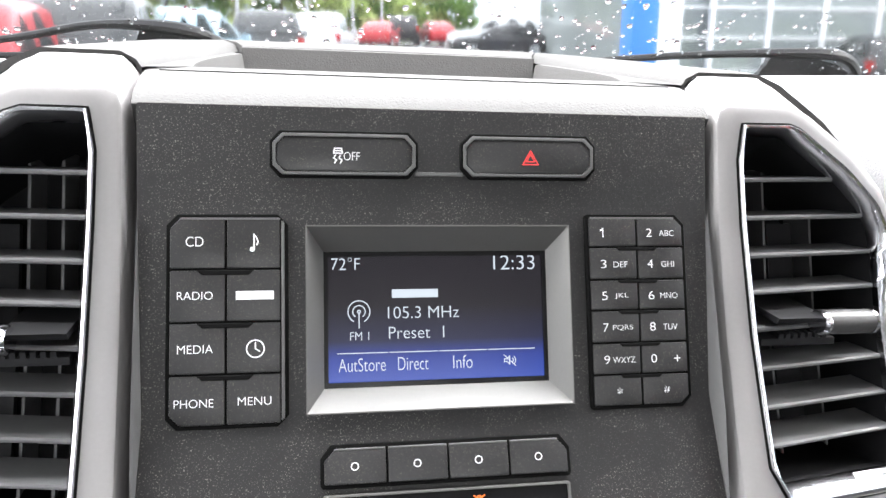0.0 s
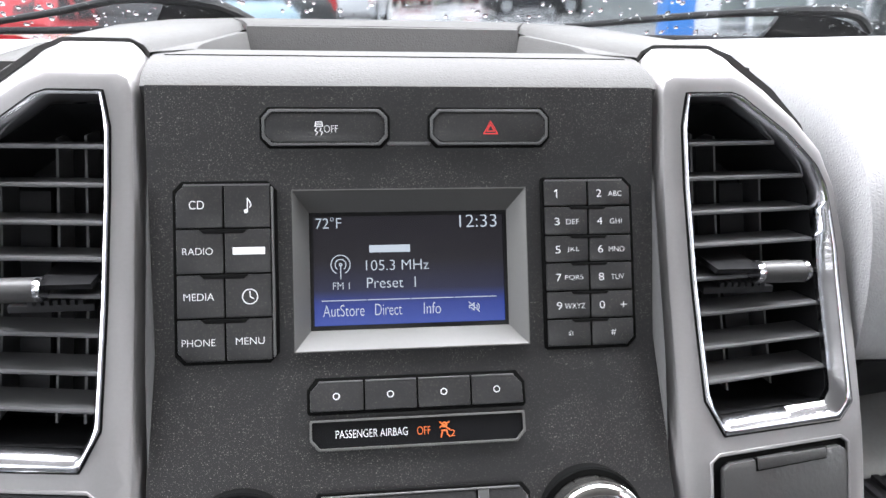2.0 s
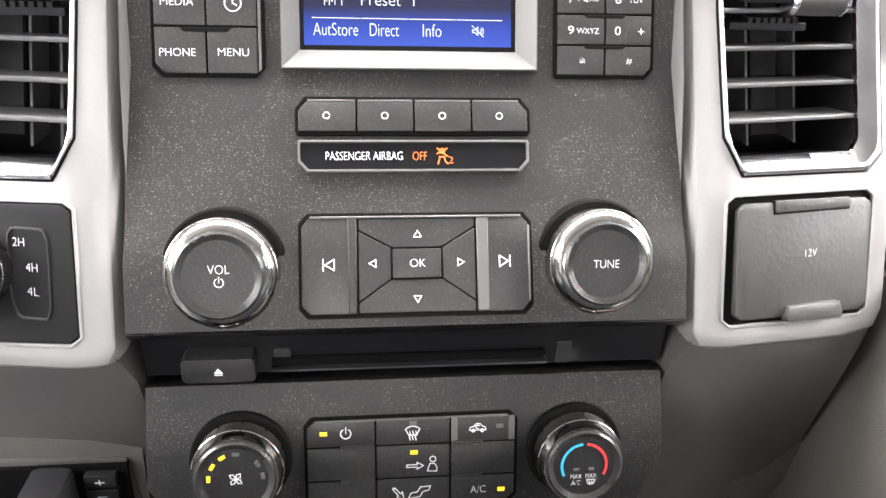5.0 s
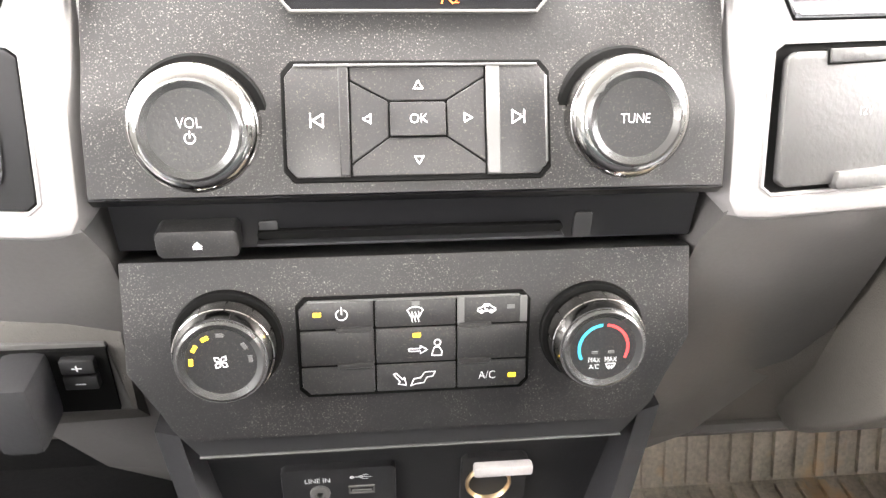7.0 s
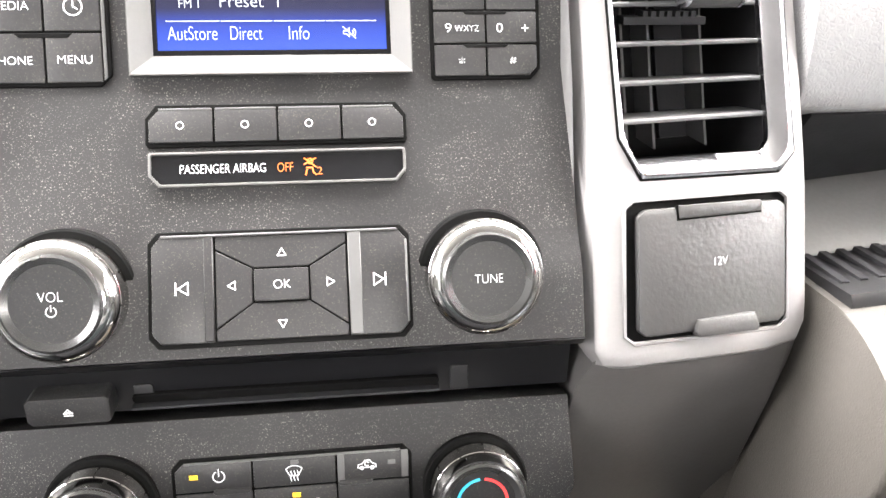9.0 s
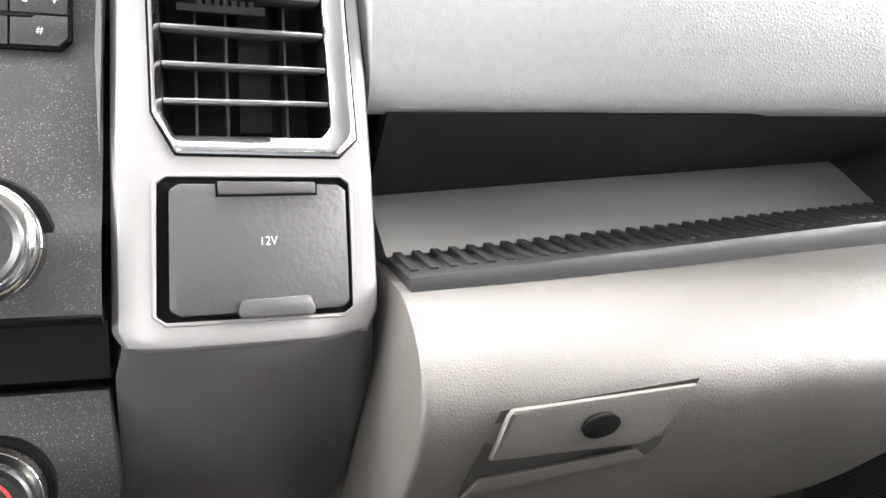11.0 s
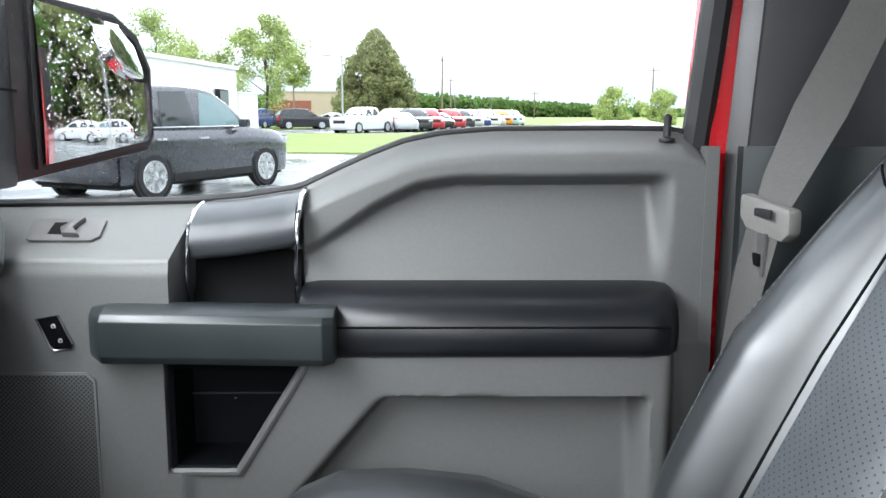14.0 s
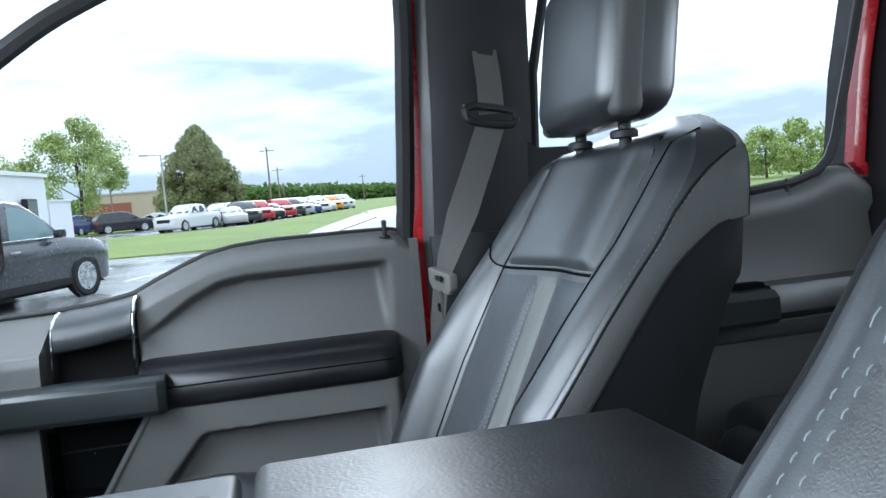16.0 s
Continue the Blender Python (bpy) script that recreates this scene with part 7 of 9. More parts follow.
part("armrest", loft([[Vector((x, y, z)) for x, z in ((0.84, 1.370), (0.785, 1.366), (0.772, 1.350), (0.770, 1.318), (0.785, 1.305), (0.84, 1.305))] for y in (-1.33, -1.58)]), LEATHER, rear, "black armrest")
part("pull_handle", loft([[Vector((x, y, z)) for x, z in ((0.80, 1.362), (0.765, 1.362), (0.752, 1.350), (0.752, 1.312), (0.765, 1.302), (0.80, 1.302))] for y in (-1.06, -1.10, -1.325)]), DARK_TEAL_GREY, rear, "grey pull handle")
# black strip painted as the shade behind the pull handle
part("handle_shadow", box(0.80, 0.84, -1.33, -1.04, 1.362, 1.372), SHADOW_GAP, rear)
part("lock_pin", lathe([(0.0085, 0.0), (0.0085, 0.003), (0.0042, 0.005), (0.0040, 0.022), (0.0048, 0.030), (0.002, 0.033)], Matrix.Translation((0.846, -1.425, 1.522)), 16), BLACK_PLASTIC, rear)
part("window_frame", tube([(0.852, -0.935, 1.52), (0.852, -0.935, 1.65), (0.850, -0.942, 1.775), (0.840, -0.968, 1.90), (0.815, -0.985, 1.965), (0.810, -1.30, 1.965), (0.815, -1.62, 1.955), (0.842, -1.608, 1.88), (0.850, -1.580, 1.756), (0.850, -1.540, 1.620), (0.850, -1.522, 1.585), (0.850, -1.495, 1.562), (0.850, -1.438, 1.546), (0.850, -1.341, 1.537), (0.850, -1.20, 1.536), (0.852, -0.96, 1.533)], 0.009, 8), RUBBER, rear, "black window frame")
part("outer_skin", loft([[Vector((x, y, z)) for x, z in ((0.88, rsill(y) - 0.03), (0.925, rsill(y) - 0.04), (0.935, 1.2), (0.92, 0.78), (0.90, 0.78))] for y in (-0.94, -1.4, -1.62)]), RED_PAINT, rear, "glossy red outer skin")
bench = thing("rear_bench", "black leather rear bench seat", "rear seat", (0.0, -1.5, 0.80))
part("cushion", soft_box((-0.72, 0.72), (-1.75, -1.14), (0.98, 1.165), 0.05), LEATHER, bench)
part("backrest", soft_box((-0.72, 0.72), (-1.92, -1.72), (1.05, 1.62), 0.05), LEATHER, bench)
part("bolster", soft_box((0.56, 0.76), (-1.50, -1.18), (1.06, 1.190), 0.05), LEATHER, bench)
part("bench_base", box(-0.70, 0.70, -1.70, -1.20, 0.66, 1.00, 0.01), DARK_PLASTIC, bench)
CLEAN = ((0.80, -1.61), (1.54, -1.61), (1.575, -1.572), (1.756, -1.598), (1.88, -1.628), (1.99, -1.655))
cp_ = thing("c_pillar", "dark rear pillar with red body edge", "pillar", (0.86, -1.72, 0.8))
part("red_edge", loft([[Vector((x, y + d, z)) for x, d in ((0.842, 0.0), (0.866, 0.0), (0.866, -0.026), (0.842, -0.026))] for z, y in ((0.80, -1.61), (1.54, -1.61), (1.575, -1.572), (1.756, -1.598), (1.88, -1.628), (1.99, -1.655))]), RED_PAINT, cp_, "red painted body edge")
part("seal", loft([[Vector((x, y + d, z)) for x, d in ((0.866, -0.004), (0.93, -0.004), (0.93, -0.06), (0.866, -0.06))] for z, y in CLEAN]), RUBBER, cp_, "black rubber seal")
part("trim", loft([[Vector((x, y + d, z)) for x, d in ((0.80, -0.045), (0.835, -0.036), (0.86, -0.036), (0.86, -0.40), (0.78, -0.40), (0.785, -0.07))] for z, y in ((0.80, -1.56), (1.56, -1.568), (1.756, -1.598), (1.88, -1.628), (1.99, -1.655))]), DARK_PLASTIC, cp_, "dark pillar trim")

# shell that closes the cab: roof, far side, rear wall and windshield pillars
lone("ceiling", loft([[Vector((x, y, z)) for x, z in ((-0.80, 1.965), (-0.72, 2.02), (0.72, 2.02), (0.80, 1.965), (0.80, 2.00), (0.74, 2.06), (-0.74, 2.06), (-0.80, 2.00))] for y in (-1.97, -0.30, 0.02)]), HEADLINER, "light grey cloth headliner", "ceiling", kind="structure")
lone("roof_skin", box(-0.86, 0.86, -2.0, 0.05, 2.064, 2.08, 0.006), RED_PAINT, "red roof skin", "roof", kind="structure")
lone("wall_rear", box(-0.80, 0.80, -2.00, -1.955, 0.66, 1.50), CARPET, "dark rear cab wall", "wall", kind="structure")
lone("wall_rear_header", box(-0.80, 0.80, -2.00, -1.955, 1.90, 2.02), HEADLINER, "grey rear header above the back window", "wall", kind="structure")
for y0, y1 in ((-2.0, -1.60), (-0.93, -0.72), (0.20, 0.60)):
    lone("wall_driver_pillar", box(-0.90, -0.84, y0, y1, 0.66, 2.0, 0.01), DARK_PLASTIC, "dark pillar on the driver's side", "pillar", kind="structure")
lone("wall_driver_side", box(-0.92, -0.82, -1.98, 0.60, 0.66, 1.50, 0.01), DOOR_GREY, "grey driver's side door panels", "wall", kind="structure")
lone("wall_front_corner", box(0.84, 0.92, 0.34, 0.60, 0.66, 1.50), DARK_PLASTIC, "dark cowl side trim", "wall", kind="structure")
for s in (-1, 1):
    lone("a_pillar", loft([[Vector((s * (x + a), y + b, z)) for a, b in ((-0.035, 0.0), (0.03, -0.03), (0.05, 0.03), (-0.02, 0.05))] for x, y, z in ((0.83, 0.62, 1.48), (0.815, 0.36, 1.66), (0.80, 0.06, 1.87), (0.785, -0.16, 2.00))]), DARK_PLASTIC, "dark windshield pillar trim", "pillar", kind="structure")
ws = loft([[Vector((x, y + d * 0.5, z + d * 0.85)) for y, z in ((0.86, 1.535), (0.02, 2.03))] + [Vector((x, y + (d - 0.0045) * 0.5, z + (d - 0.0045) * 0.85)) for y, z in ((0.02, 2.03), (0.86, 1.535))] for x, d in ((-0.82, 0), (0.82, 0))])
w = lone("windshield", ws, GLASS, "rain-spotted windshield glass", "windshield", kind="structure")
w.visible_shadow = False
drops = bmesh.new()
rng = random.Random(4)
for k in range(2200):
    x, t = rng.uniform(-0.80, 0.80), rng.uniform(0.0, 0.62) ** 1.15
    p = Vector((x, 0.86 - 0.84 * t, 1.535 + 0.495 * t + 0.0035))
    r = rng.choice((0.0012, 0.0016, 0.002, 0.0028, 0.0038))
    m = Matrix.Translation(p) @ Matrix.Rotation(radians(-30.5), 4, "X") @ Matrix.Diagonal((r * rng.uniform(0.8, 1.3), r * rng.uniform(0.8, 1.5), r * 0.5, 1))
    bmesh.ops.create_icosphere(drops, subdivisions=1, radius=1.0, matrix=m)
d = lone("rain_drops", drops, WATER, "rain drops on the windshield", "rain drops", kind="stuff", angle=180)
d.visible_shadow = False
hood = thing("hood", "red truck hood ahead of the windshield", "hood", (0, 1.4, 1.3))
part("skin", loft([[Vector((x, y, z)) for x, z in ((-0.90, z0 - 0.10), (-0.80, z0 + 0.018), (-0.5, z0 + 0.022), (-0.38, z0 - 0.008), (0.0, z0 - 0.012), (0.38, z0 - 0.008), (0.5, z0 + 0.022), (0.80, z0 + 0.018), (0.90, z0 - 0.10), (0.9, z0 - 0.3), (-0.9, z0 - 0.3))] for y, z0 in ((0.94, 1.560), (1.3, 1.560), (1.8, 1.545), (2.1, 1.50), (2.2, 1.42))]), RED_PAINT, hood, "glossy wet red hood")
part("cowl", box(-0.84, 0.84, 0.80, 0.935, 1.50, 1.556, 0.01), BLACK_PLASTIC, hood, "black cowl panel")
for blade, arm in (([(-0.62, 0.772, 1.592), (-0.42, 0.768, 1.594), (-0.16, 0.762, 1.603)], [(-0.45, 0.750, 1.604), (-0.36, 0.725, 1.619), (-0.295, 0.708, 1.632), (-0.24, 0.702, 1.635), (-0.18, 0.712, 1.629), (-0.140, 0.745, 1.610)]),
                   ([(0.37, 0.768, 1.596), (0.56, 0.768, 1.596), (0.79, 0.772, 1.594)], [(0.265, 0.740, 1.610), (0.35, 0.727, 1.619), (0.445, 0.716, 1.628), (0.56, 0.706, 1.635), (0.65, 0.706, 1.634), (0.705, 0.740, 1.612)])):
    wip = thing("wiper", "black windshield wiper at rest", "wiper", (blade[1][0], 0.86, 1.55), "wipers")
    part("blade", tube(soft(blade, 5), 0.0045, 8), RUBBER, wip)
    part("arm", tube(soft(arm, 5), [float(q) for q in np.interp(range(26), [0, 12, 18, 25], [0.004, 0.005, 0.008, 0.006])], 8), BLACK_PLASTIC, wip)
    (xa, ya, za), (xb, yb, zb) = arm[3], arm[5]
    part("arm_cover", loft([[Vector((xa + (xb - xa) * f, 0.722 + 0.02 * f + d, z)) for d, z in ((0.0, zt - 0.001), (0.010, zt), (0.030, 1.600), (0.012, 1.598))] for f, zt in ((-0.12, 1.606), (0.0, za), (0.35, za), (0.75, zb + 0.012), (1.05, 1.604))]), BLACK_PLASTIC, wip, "black arm cover", 60)

# ---- door mirror ----
mir = thing("door_mirror", "black door mirror with rain-spotted glass", "wing mirror", (1.02, 0.09, 1.46))
IN, OUTW = Vector((0.925, 0.125, 0)), Vector((1.108, -0.005, 0))
along = (OUTW - IN).normalized()
nrm = Vector((along.y, -along.x, 0)).normalized()
nrm = nrm if nrm.y < 0 else -nrm


def on_mirror(u, v, w):
    """u from the inner edge outward in metres, v the height, w towards the cab's rear."""
    return IN + along * u + Vector((0, 0, v)) + nrm * w


L = (OUTW - IN).length
GL = [(0.064, 1.486), (L - 0.010, 1.516), (L - 0.0015, 1.525), (L - 0.0015, 1.615), (L - 0.020, 1.650), (L - 0.050, 1.672), (0.064, 1.688)]
HO = [(-0.008, 1.455), (L - 0.0015, 1.502), (L + 0.003, 1.520), (L + 0.003, 1.620), (L - 0.010, 1.662), (L - 0.045, 1.688), (-0.008, 1.706)]
bm = loft([[on_mirror(u, v, -0.010) for u, v in HO], [on_mirror(u, v, -0.02) for u, v in HO], [on_mirror(L / 2 + (u - L / 2) * 0.8, 1.58 + (v - 1.58) * 0.85, -0.10) for u, v in HO]])
round_edges(bm, 0.006, 2)
part("housing", bm, BLACK_PLASTIC, mir, "textured black mirror housing")
GU, GV = 30, 34


def bulge(u, v):
    """The glass is slightly convex."""
    return 0.0098 - ((u - 0.008) ** 2 + (v - 1.55) ** 2) / 2.8 + 0.004 * (u - 0.12)


bm = bmesh.new()
net = []
for i in range(GU + 1):
    u = 0.064 + (L - 0.0015 - 0.064) * i / GU
    lo = float(np.interp(u, [0.064, L - 0.010, L - 0.0015], [1.486, 1.516, 1.525]))
    hi = float(np.interp(u, [0.064, L - 0.050, L - 0.020, L - 0.0015], [1.688, 1.672, 1.650, 1.615]))
    net.append([bm.verts.new(on_mirror(u, lo + (hi - lo) * j / GV, bulge(u, lo + (hi - lo) * j / GV))) for j in range(GV + 1)])
for a, b in zip(net, net[1:]):
    for k in range(GV):
        bm.faces.new((a[k], a[k + 1], b[k + 1], b[k]))
part("mirror_glass", bm, MIRROR, mir, "convex mirror glass with rain drops", 180)
BEZ = [(0.058, 1.480), (L - 0.008, 1.509), (L + 0.001, 1.522), (L + 0.001, 1.617), (L - 0.016, 1.655), (L - 0.048, 1.679), (0.058, 1.695)]
part("bezel", frame_solid(BEZ, GL, on_mirror, -0.012, -0.001, 0.0), BLACK_PLASTIC, mir)
corner = [(L - 0.00152, 1.614), (L - 0.020, 1.649), (L - 0.049, 1.671)] + [(L - 0.072, 1.6725), (L - 0.071, 1.650), (L - 0.063, 1.627), (L - 0.049, 1.609), (L - 0.030, 1.599), (L - 0.00152, 1.597)]
cu_, cv_ = sum(u for u, v in corner) / len(corner), sum(v for u, v in corner) / len(corner)
rings = []
for q in (1.0, 0.8, 0.55, 0.3, 0.05):
    rings.append([on_mirror(cu_ + (u - cu_) * q, cv_ + (v - cv_) * q, bulge(cu_ + (u - cu_) * q, cv_ + (v - cv_) * q) + 0.0068 + 0.0034 * (1 - q * q) - 0.16 * (u - cu_) * q) for u, v in corner])
part("blind_spot_mirror", loft(rings), MIRROR, mir, "small convex mirror", 180)
drops = bmesh.new()
for k in range(620):
    u, v = rng.uniform(0.07, L - 0.012), rng.uniform(1.515, 1.680)
    if v > 1.678 - 0.9 * max(0, u - L + 0.06):
        continue
    r = rng.choice((0.0007, 0.001, 0.0014, 0.0019))
    bmesh.ops.create_icosphere(drops, subdivisions=1, radius=r, matrix=Matrix.Translation(on_mirror(u, v, bulge(u, v))))
tagged(part("rain_drops", drops, WATER, mir, "rain drops", 180), kind="stuff")
part("arm", box(0.86, 0.955, 0.105, 0.215, 1.458, 1.70, 0.012), BLACK_PLASTIC, mir, "black mirror arm")
part("arm_seam", box(0.853, 0.957, 0.1035, 0.106, 1.575, 1.578), SHADOW_GAP, mir)
part("sail", box(0.845, 0.875, 0.16, 0.36, 1.44, 1.60, 0.01), BLACK_PLASTIC, mir, "black mirror base")
bm = bmesh.new()
for k in range(60):
    bmesh.ops.create_icosphere(bm, subdivisions=1, radius=rng.choice((0.0012, 0.0018, 0.0024)), matrix=Matrix.Translation((rng.uniform(0.862, 0.95), 0.1048, rng.uniform(1.48, 1.69))))
tagged(part("arm_drops", bm, WATER, mir, "rain drops", 180), kind="stuff")


# ---- outside: the lot, its cars, buildings and trees, in level axes ----
OUT = Matrix.Identity(4)
ASPHALT = mat("wet_asphalt", (0.24, 0.245, 0.25), 0.22, bump=0.5, size=0.03, vary=0.25, wear=0.18, patch=3.0)
GRASS = mat("lawn_grass", (0.185, 0.245, 0.055), 0.9, bump=0.8, size=0.08, vary=0.35, patch=4.0)
PALE_CAR_GLASS = mat("pale_car_glass", (0.15, 0.235, 0.235), 0.05, spec=0.7, vary=0.15, patch=0.4)
CAR_GLASS = mat("car_glass", (0.012, 0.016, 0.018), 0.05, spec=0.7, vary=0.1)
TYRE = mat("tyre", (0.018, 0.018, 0.019), 0.8, bump=0.4, size=0.01)
RIM = mat("alloy_rim", (0.62, 0.63, 0.64), 0.3, metal=0.7, vary=0.05)
TAIL = mat("tail_lamp_red", (0.45, 0.01, 0.01), 0.15, coat=0.6)
LENS = mat("lamp_lens", (0.75, 0.76, 0.78), 0.12, coat=0.6)
UNDER = mat("underbody", (0.012, 0.012, 0.012), 0.8)
WHITE_WALL = mat("white_siding", (0.80, 0.81, 0.82), 0.6, bump=0.3, size=0.05, vary=0.05, patch=1.5)
TAN_WALL = mat("tan_siding", (0.44, 0.36, 0.27), 0.7, bump=0.3, size=0.05, vary=0.08, patch=2.0)
BRICK_WALL = mat("red_brown_brick", (0.25, 0.09, 0.06), 0.8, bump=0.5, size=0.06, vary=0.2, patch=1.0)
POLE_GREY = mat("galvanised_pole", (0.42, 0.43, 0.44), 0.5, metal=0.4)
POLE_WOOD = mat("weathered_pole_wood", (0.20, 0.16, 0.12), 0.85, bump=0.5, size=0.03)
CONCRETE = mat("concrete", (0.42, 0.41, 0.39), 0.85, bump=0.5, size=0.02)
BLUE_CLAD = mat("blue_cladding", (0.05, 0.22, 0.62), 0.35)
BARK = mat("bark", (0.09, 0.07, 0.05), 0.9, bump=0.8, size=0.03)
SHOP_GLASS = mat("shopfront_glass", (0.24, 0.27, 0.27), 0.04, spec=0.8, vary=0.2, patch=2.0)


def paint(name, color):
    return mat(name, color, 0.30, coat=0.35, vary=0.03)


def leaf_mat(name, color):
    m = mat(name, color, 0.75, vary=0.35, size=0.05, patch=0.8, spec=0.15)
    nt = m.node_tree
    p = nt.nodes["Principled BSDF"]
    geo, rng_, hsv = nt.nodes.new("ShaderNodeNewGeometry"), nt.nodes.new("ShaderNodeMapRange"), nt.nodes.new("ShaderNodeHueSaturation")
    rng_.inputs["To Min"].default_value, rng_.inputs["To Max"].default_value = 0.6, 1.5
    old = p.inputs["Base Color"].links[0].from_socket
    nt.links.new(geo.outputs["Random Per Island"], rng_.inputs["Value"])
    nt.links.new(rng_.outputs[0], hsv.inputs["Value"])
    nt.links.new(old, hsv.inputs["Color"])
    nt.links.new(hsv.outputs["Color"], p.inputs["Base Color"])
    # thin leaves let part of the light through
    through_leaf, both = nt.nodes.new("ShaderNodeBsdfTranslucent"), nt.nodes.new("ShaderNodeMixShader")
    both.inputs["Fac"].default_value = 0.4
    out_ = nt.nodes["Material Output"]
    nt.links.new(hsv.outputs["Color"], through_leaf.inputs["Color"])
    nt.links.new(p.outputs["BSDF"], both.inputs[1])
    nt.links.new(through_leaf.outputs["BSDF"], both.inputs[2])
    nt.links.new(both.outputs["Shader"], out_.inputs["Surface"])
    return m


LEAF_LIGHT = leaf_mat("light_leaves", (0.36, 0.43, 0.16))
LEAF_MID = leaf_mat("mid_leaves", (0.12, 0.20, 0.055))
LEAF_DARK = leaf_mat("dark_needles", (0.27, 0.29, 0.135))


def ground_z(x, y):
    """The lot rises gently ahead of the truck."""
    return 0.036 * max(0.0, min(y, 75.0) - 4.0) * ss(16.0, 9.0, x - 0.30 * max(0.0, y - 10.0))


gx = [-2500, -600, -150, -60, -30] + [float(v) for v in range(-20, 62, 3)] + [80, 120, 200, 600, 2500]
gy = [-2500, -600, -150, -60, -20, 0] + [float(v) for v in range(3, 90, 3)] + [120, 200, 600, 2500]
bm = bmesh.new()
rows = [[bm.verts.new((x, y, ground_z(x, y))) for x in gx] for y in gy]
for a, b in zip(rows, rows[1:]):
    for k in range(len(gx) - 1):
        bm.faces.new((a[k], a[k + 1], b[k + 1], b[k]))
lone("ground", bm, ASPHALT, "wet grey asphalt lot with puddles", "ground", OUT, "structure")
outline = [(27.0, 5.0), (52.0, 9.6), (53.0, 1.5), (92.0, -11.0), (330.0, -12.0), (330.0, -300.0), (14.0, -300.0), (20.0, -60.0), (25.5, -12.0)]
lone("lawn", loft([[Vector((x, y, z)) for x, y in outline] for z in (-0.05, 0.05)]), GRASS, "mown green lawn beside the lot", "lawn", OUT, "structure")
lone("lawn", loft([[Vector((x, y, z)) for x, y in [(70.0, 40.0), (330.0, 60.0), (330.0, -9.0), (96.0, -9.0), (66.0, 12.0)]] for z in (-0.05, 0.05)]), GRASS, "mown green lawn behind the parked cars", "lawn", OUT, "structure")
for k in range(6):
    y = 9.0 - 3.2 * k
    lone("parking_line", loft([[Vector((x, yy, z)) for x, yy in ((17.5, y), (22.5, y - 2.0), (22.5, y - 1.88), (17.5, y + 0.12))] for z in (0.0, 0.006)]), WHITE_WALL, "worn white parking line on asphalt", "parking line", OUT, "structure")

# the cars: x ahead, y to the left, z up
KINDS = {
    "suv": dict(length=4.9, width=1.95, height=1.80, hood=1.12, belt=1.14, nose=1.15, base_f=1.18, base_r=-2.40, roof_f=0.18, roof_r=-1.75, wheel=0.375, wb=2.95),
    "sedan": dict(length=4.7, width=1.85, height=1.46, hood=0.92, belt=0.95, nose=1.25, base_f=1.05, base_r=-1.85, roof_f=0.05, roof_r=-1.00, wheel=0.33, wb=2.75),
    "pickup": dict(length=5.7, width=2.0, height=1.86, hood=1.16, belt=1.20, nose=1.45, base_f=1.10, base_r=-1.00, roof_f=0.45, roof_r=-0.85, wheel=0.39, wb=3.6),
}


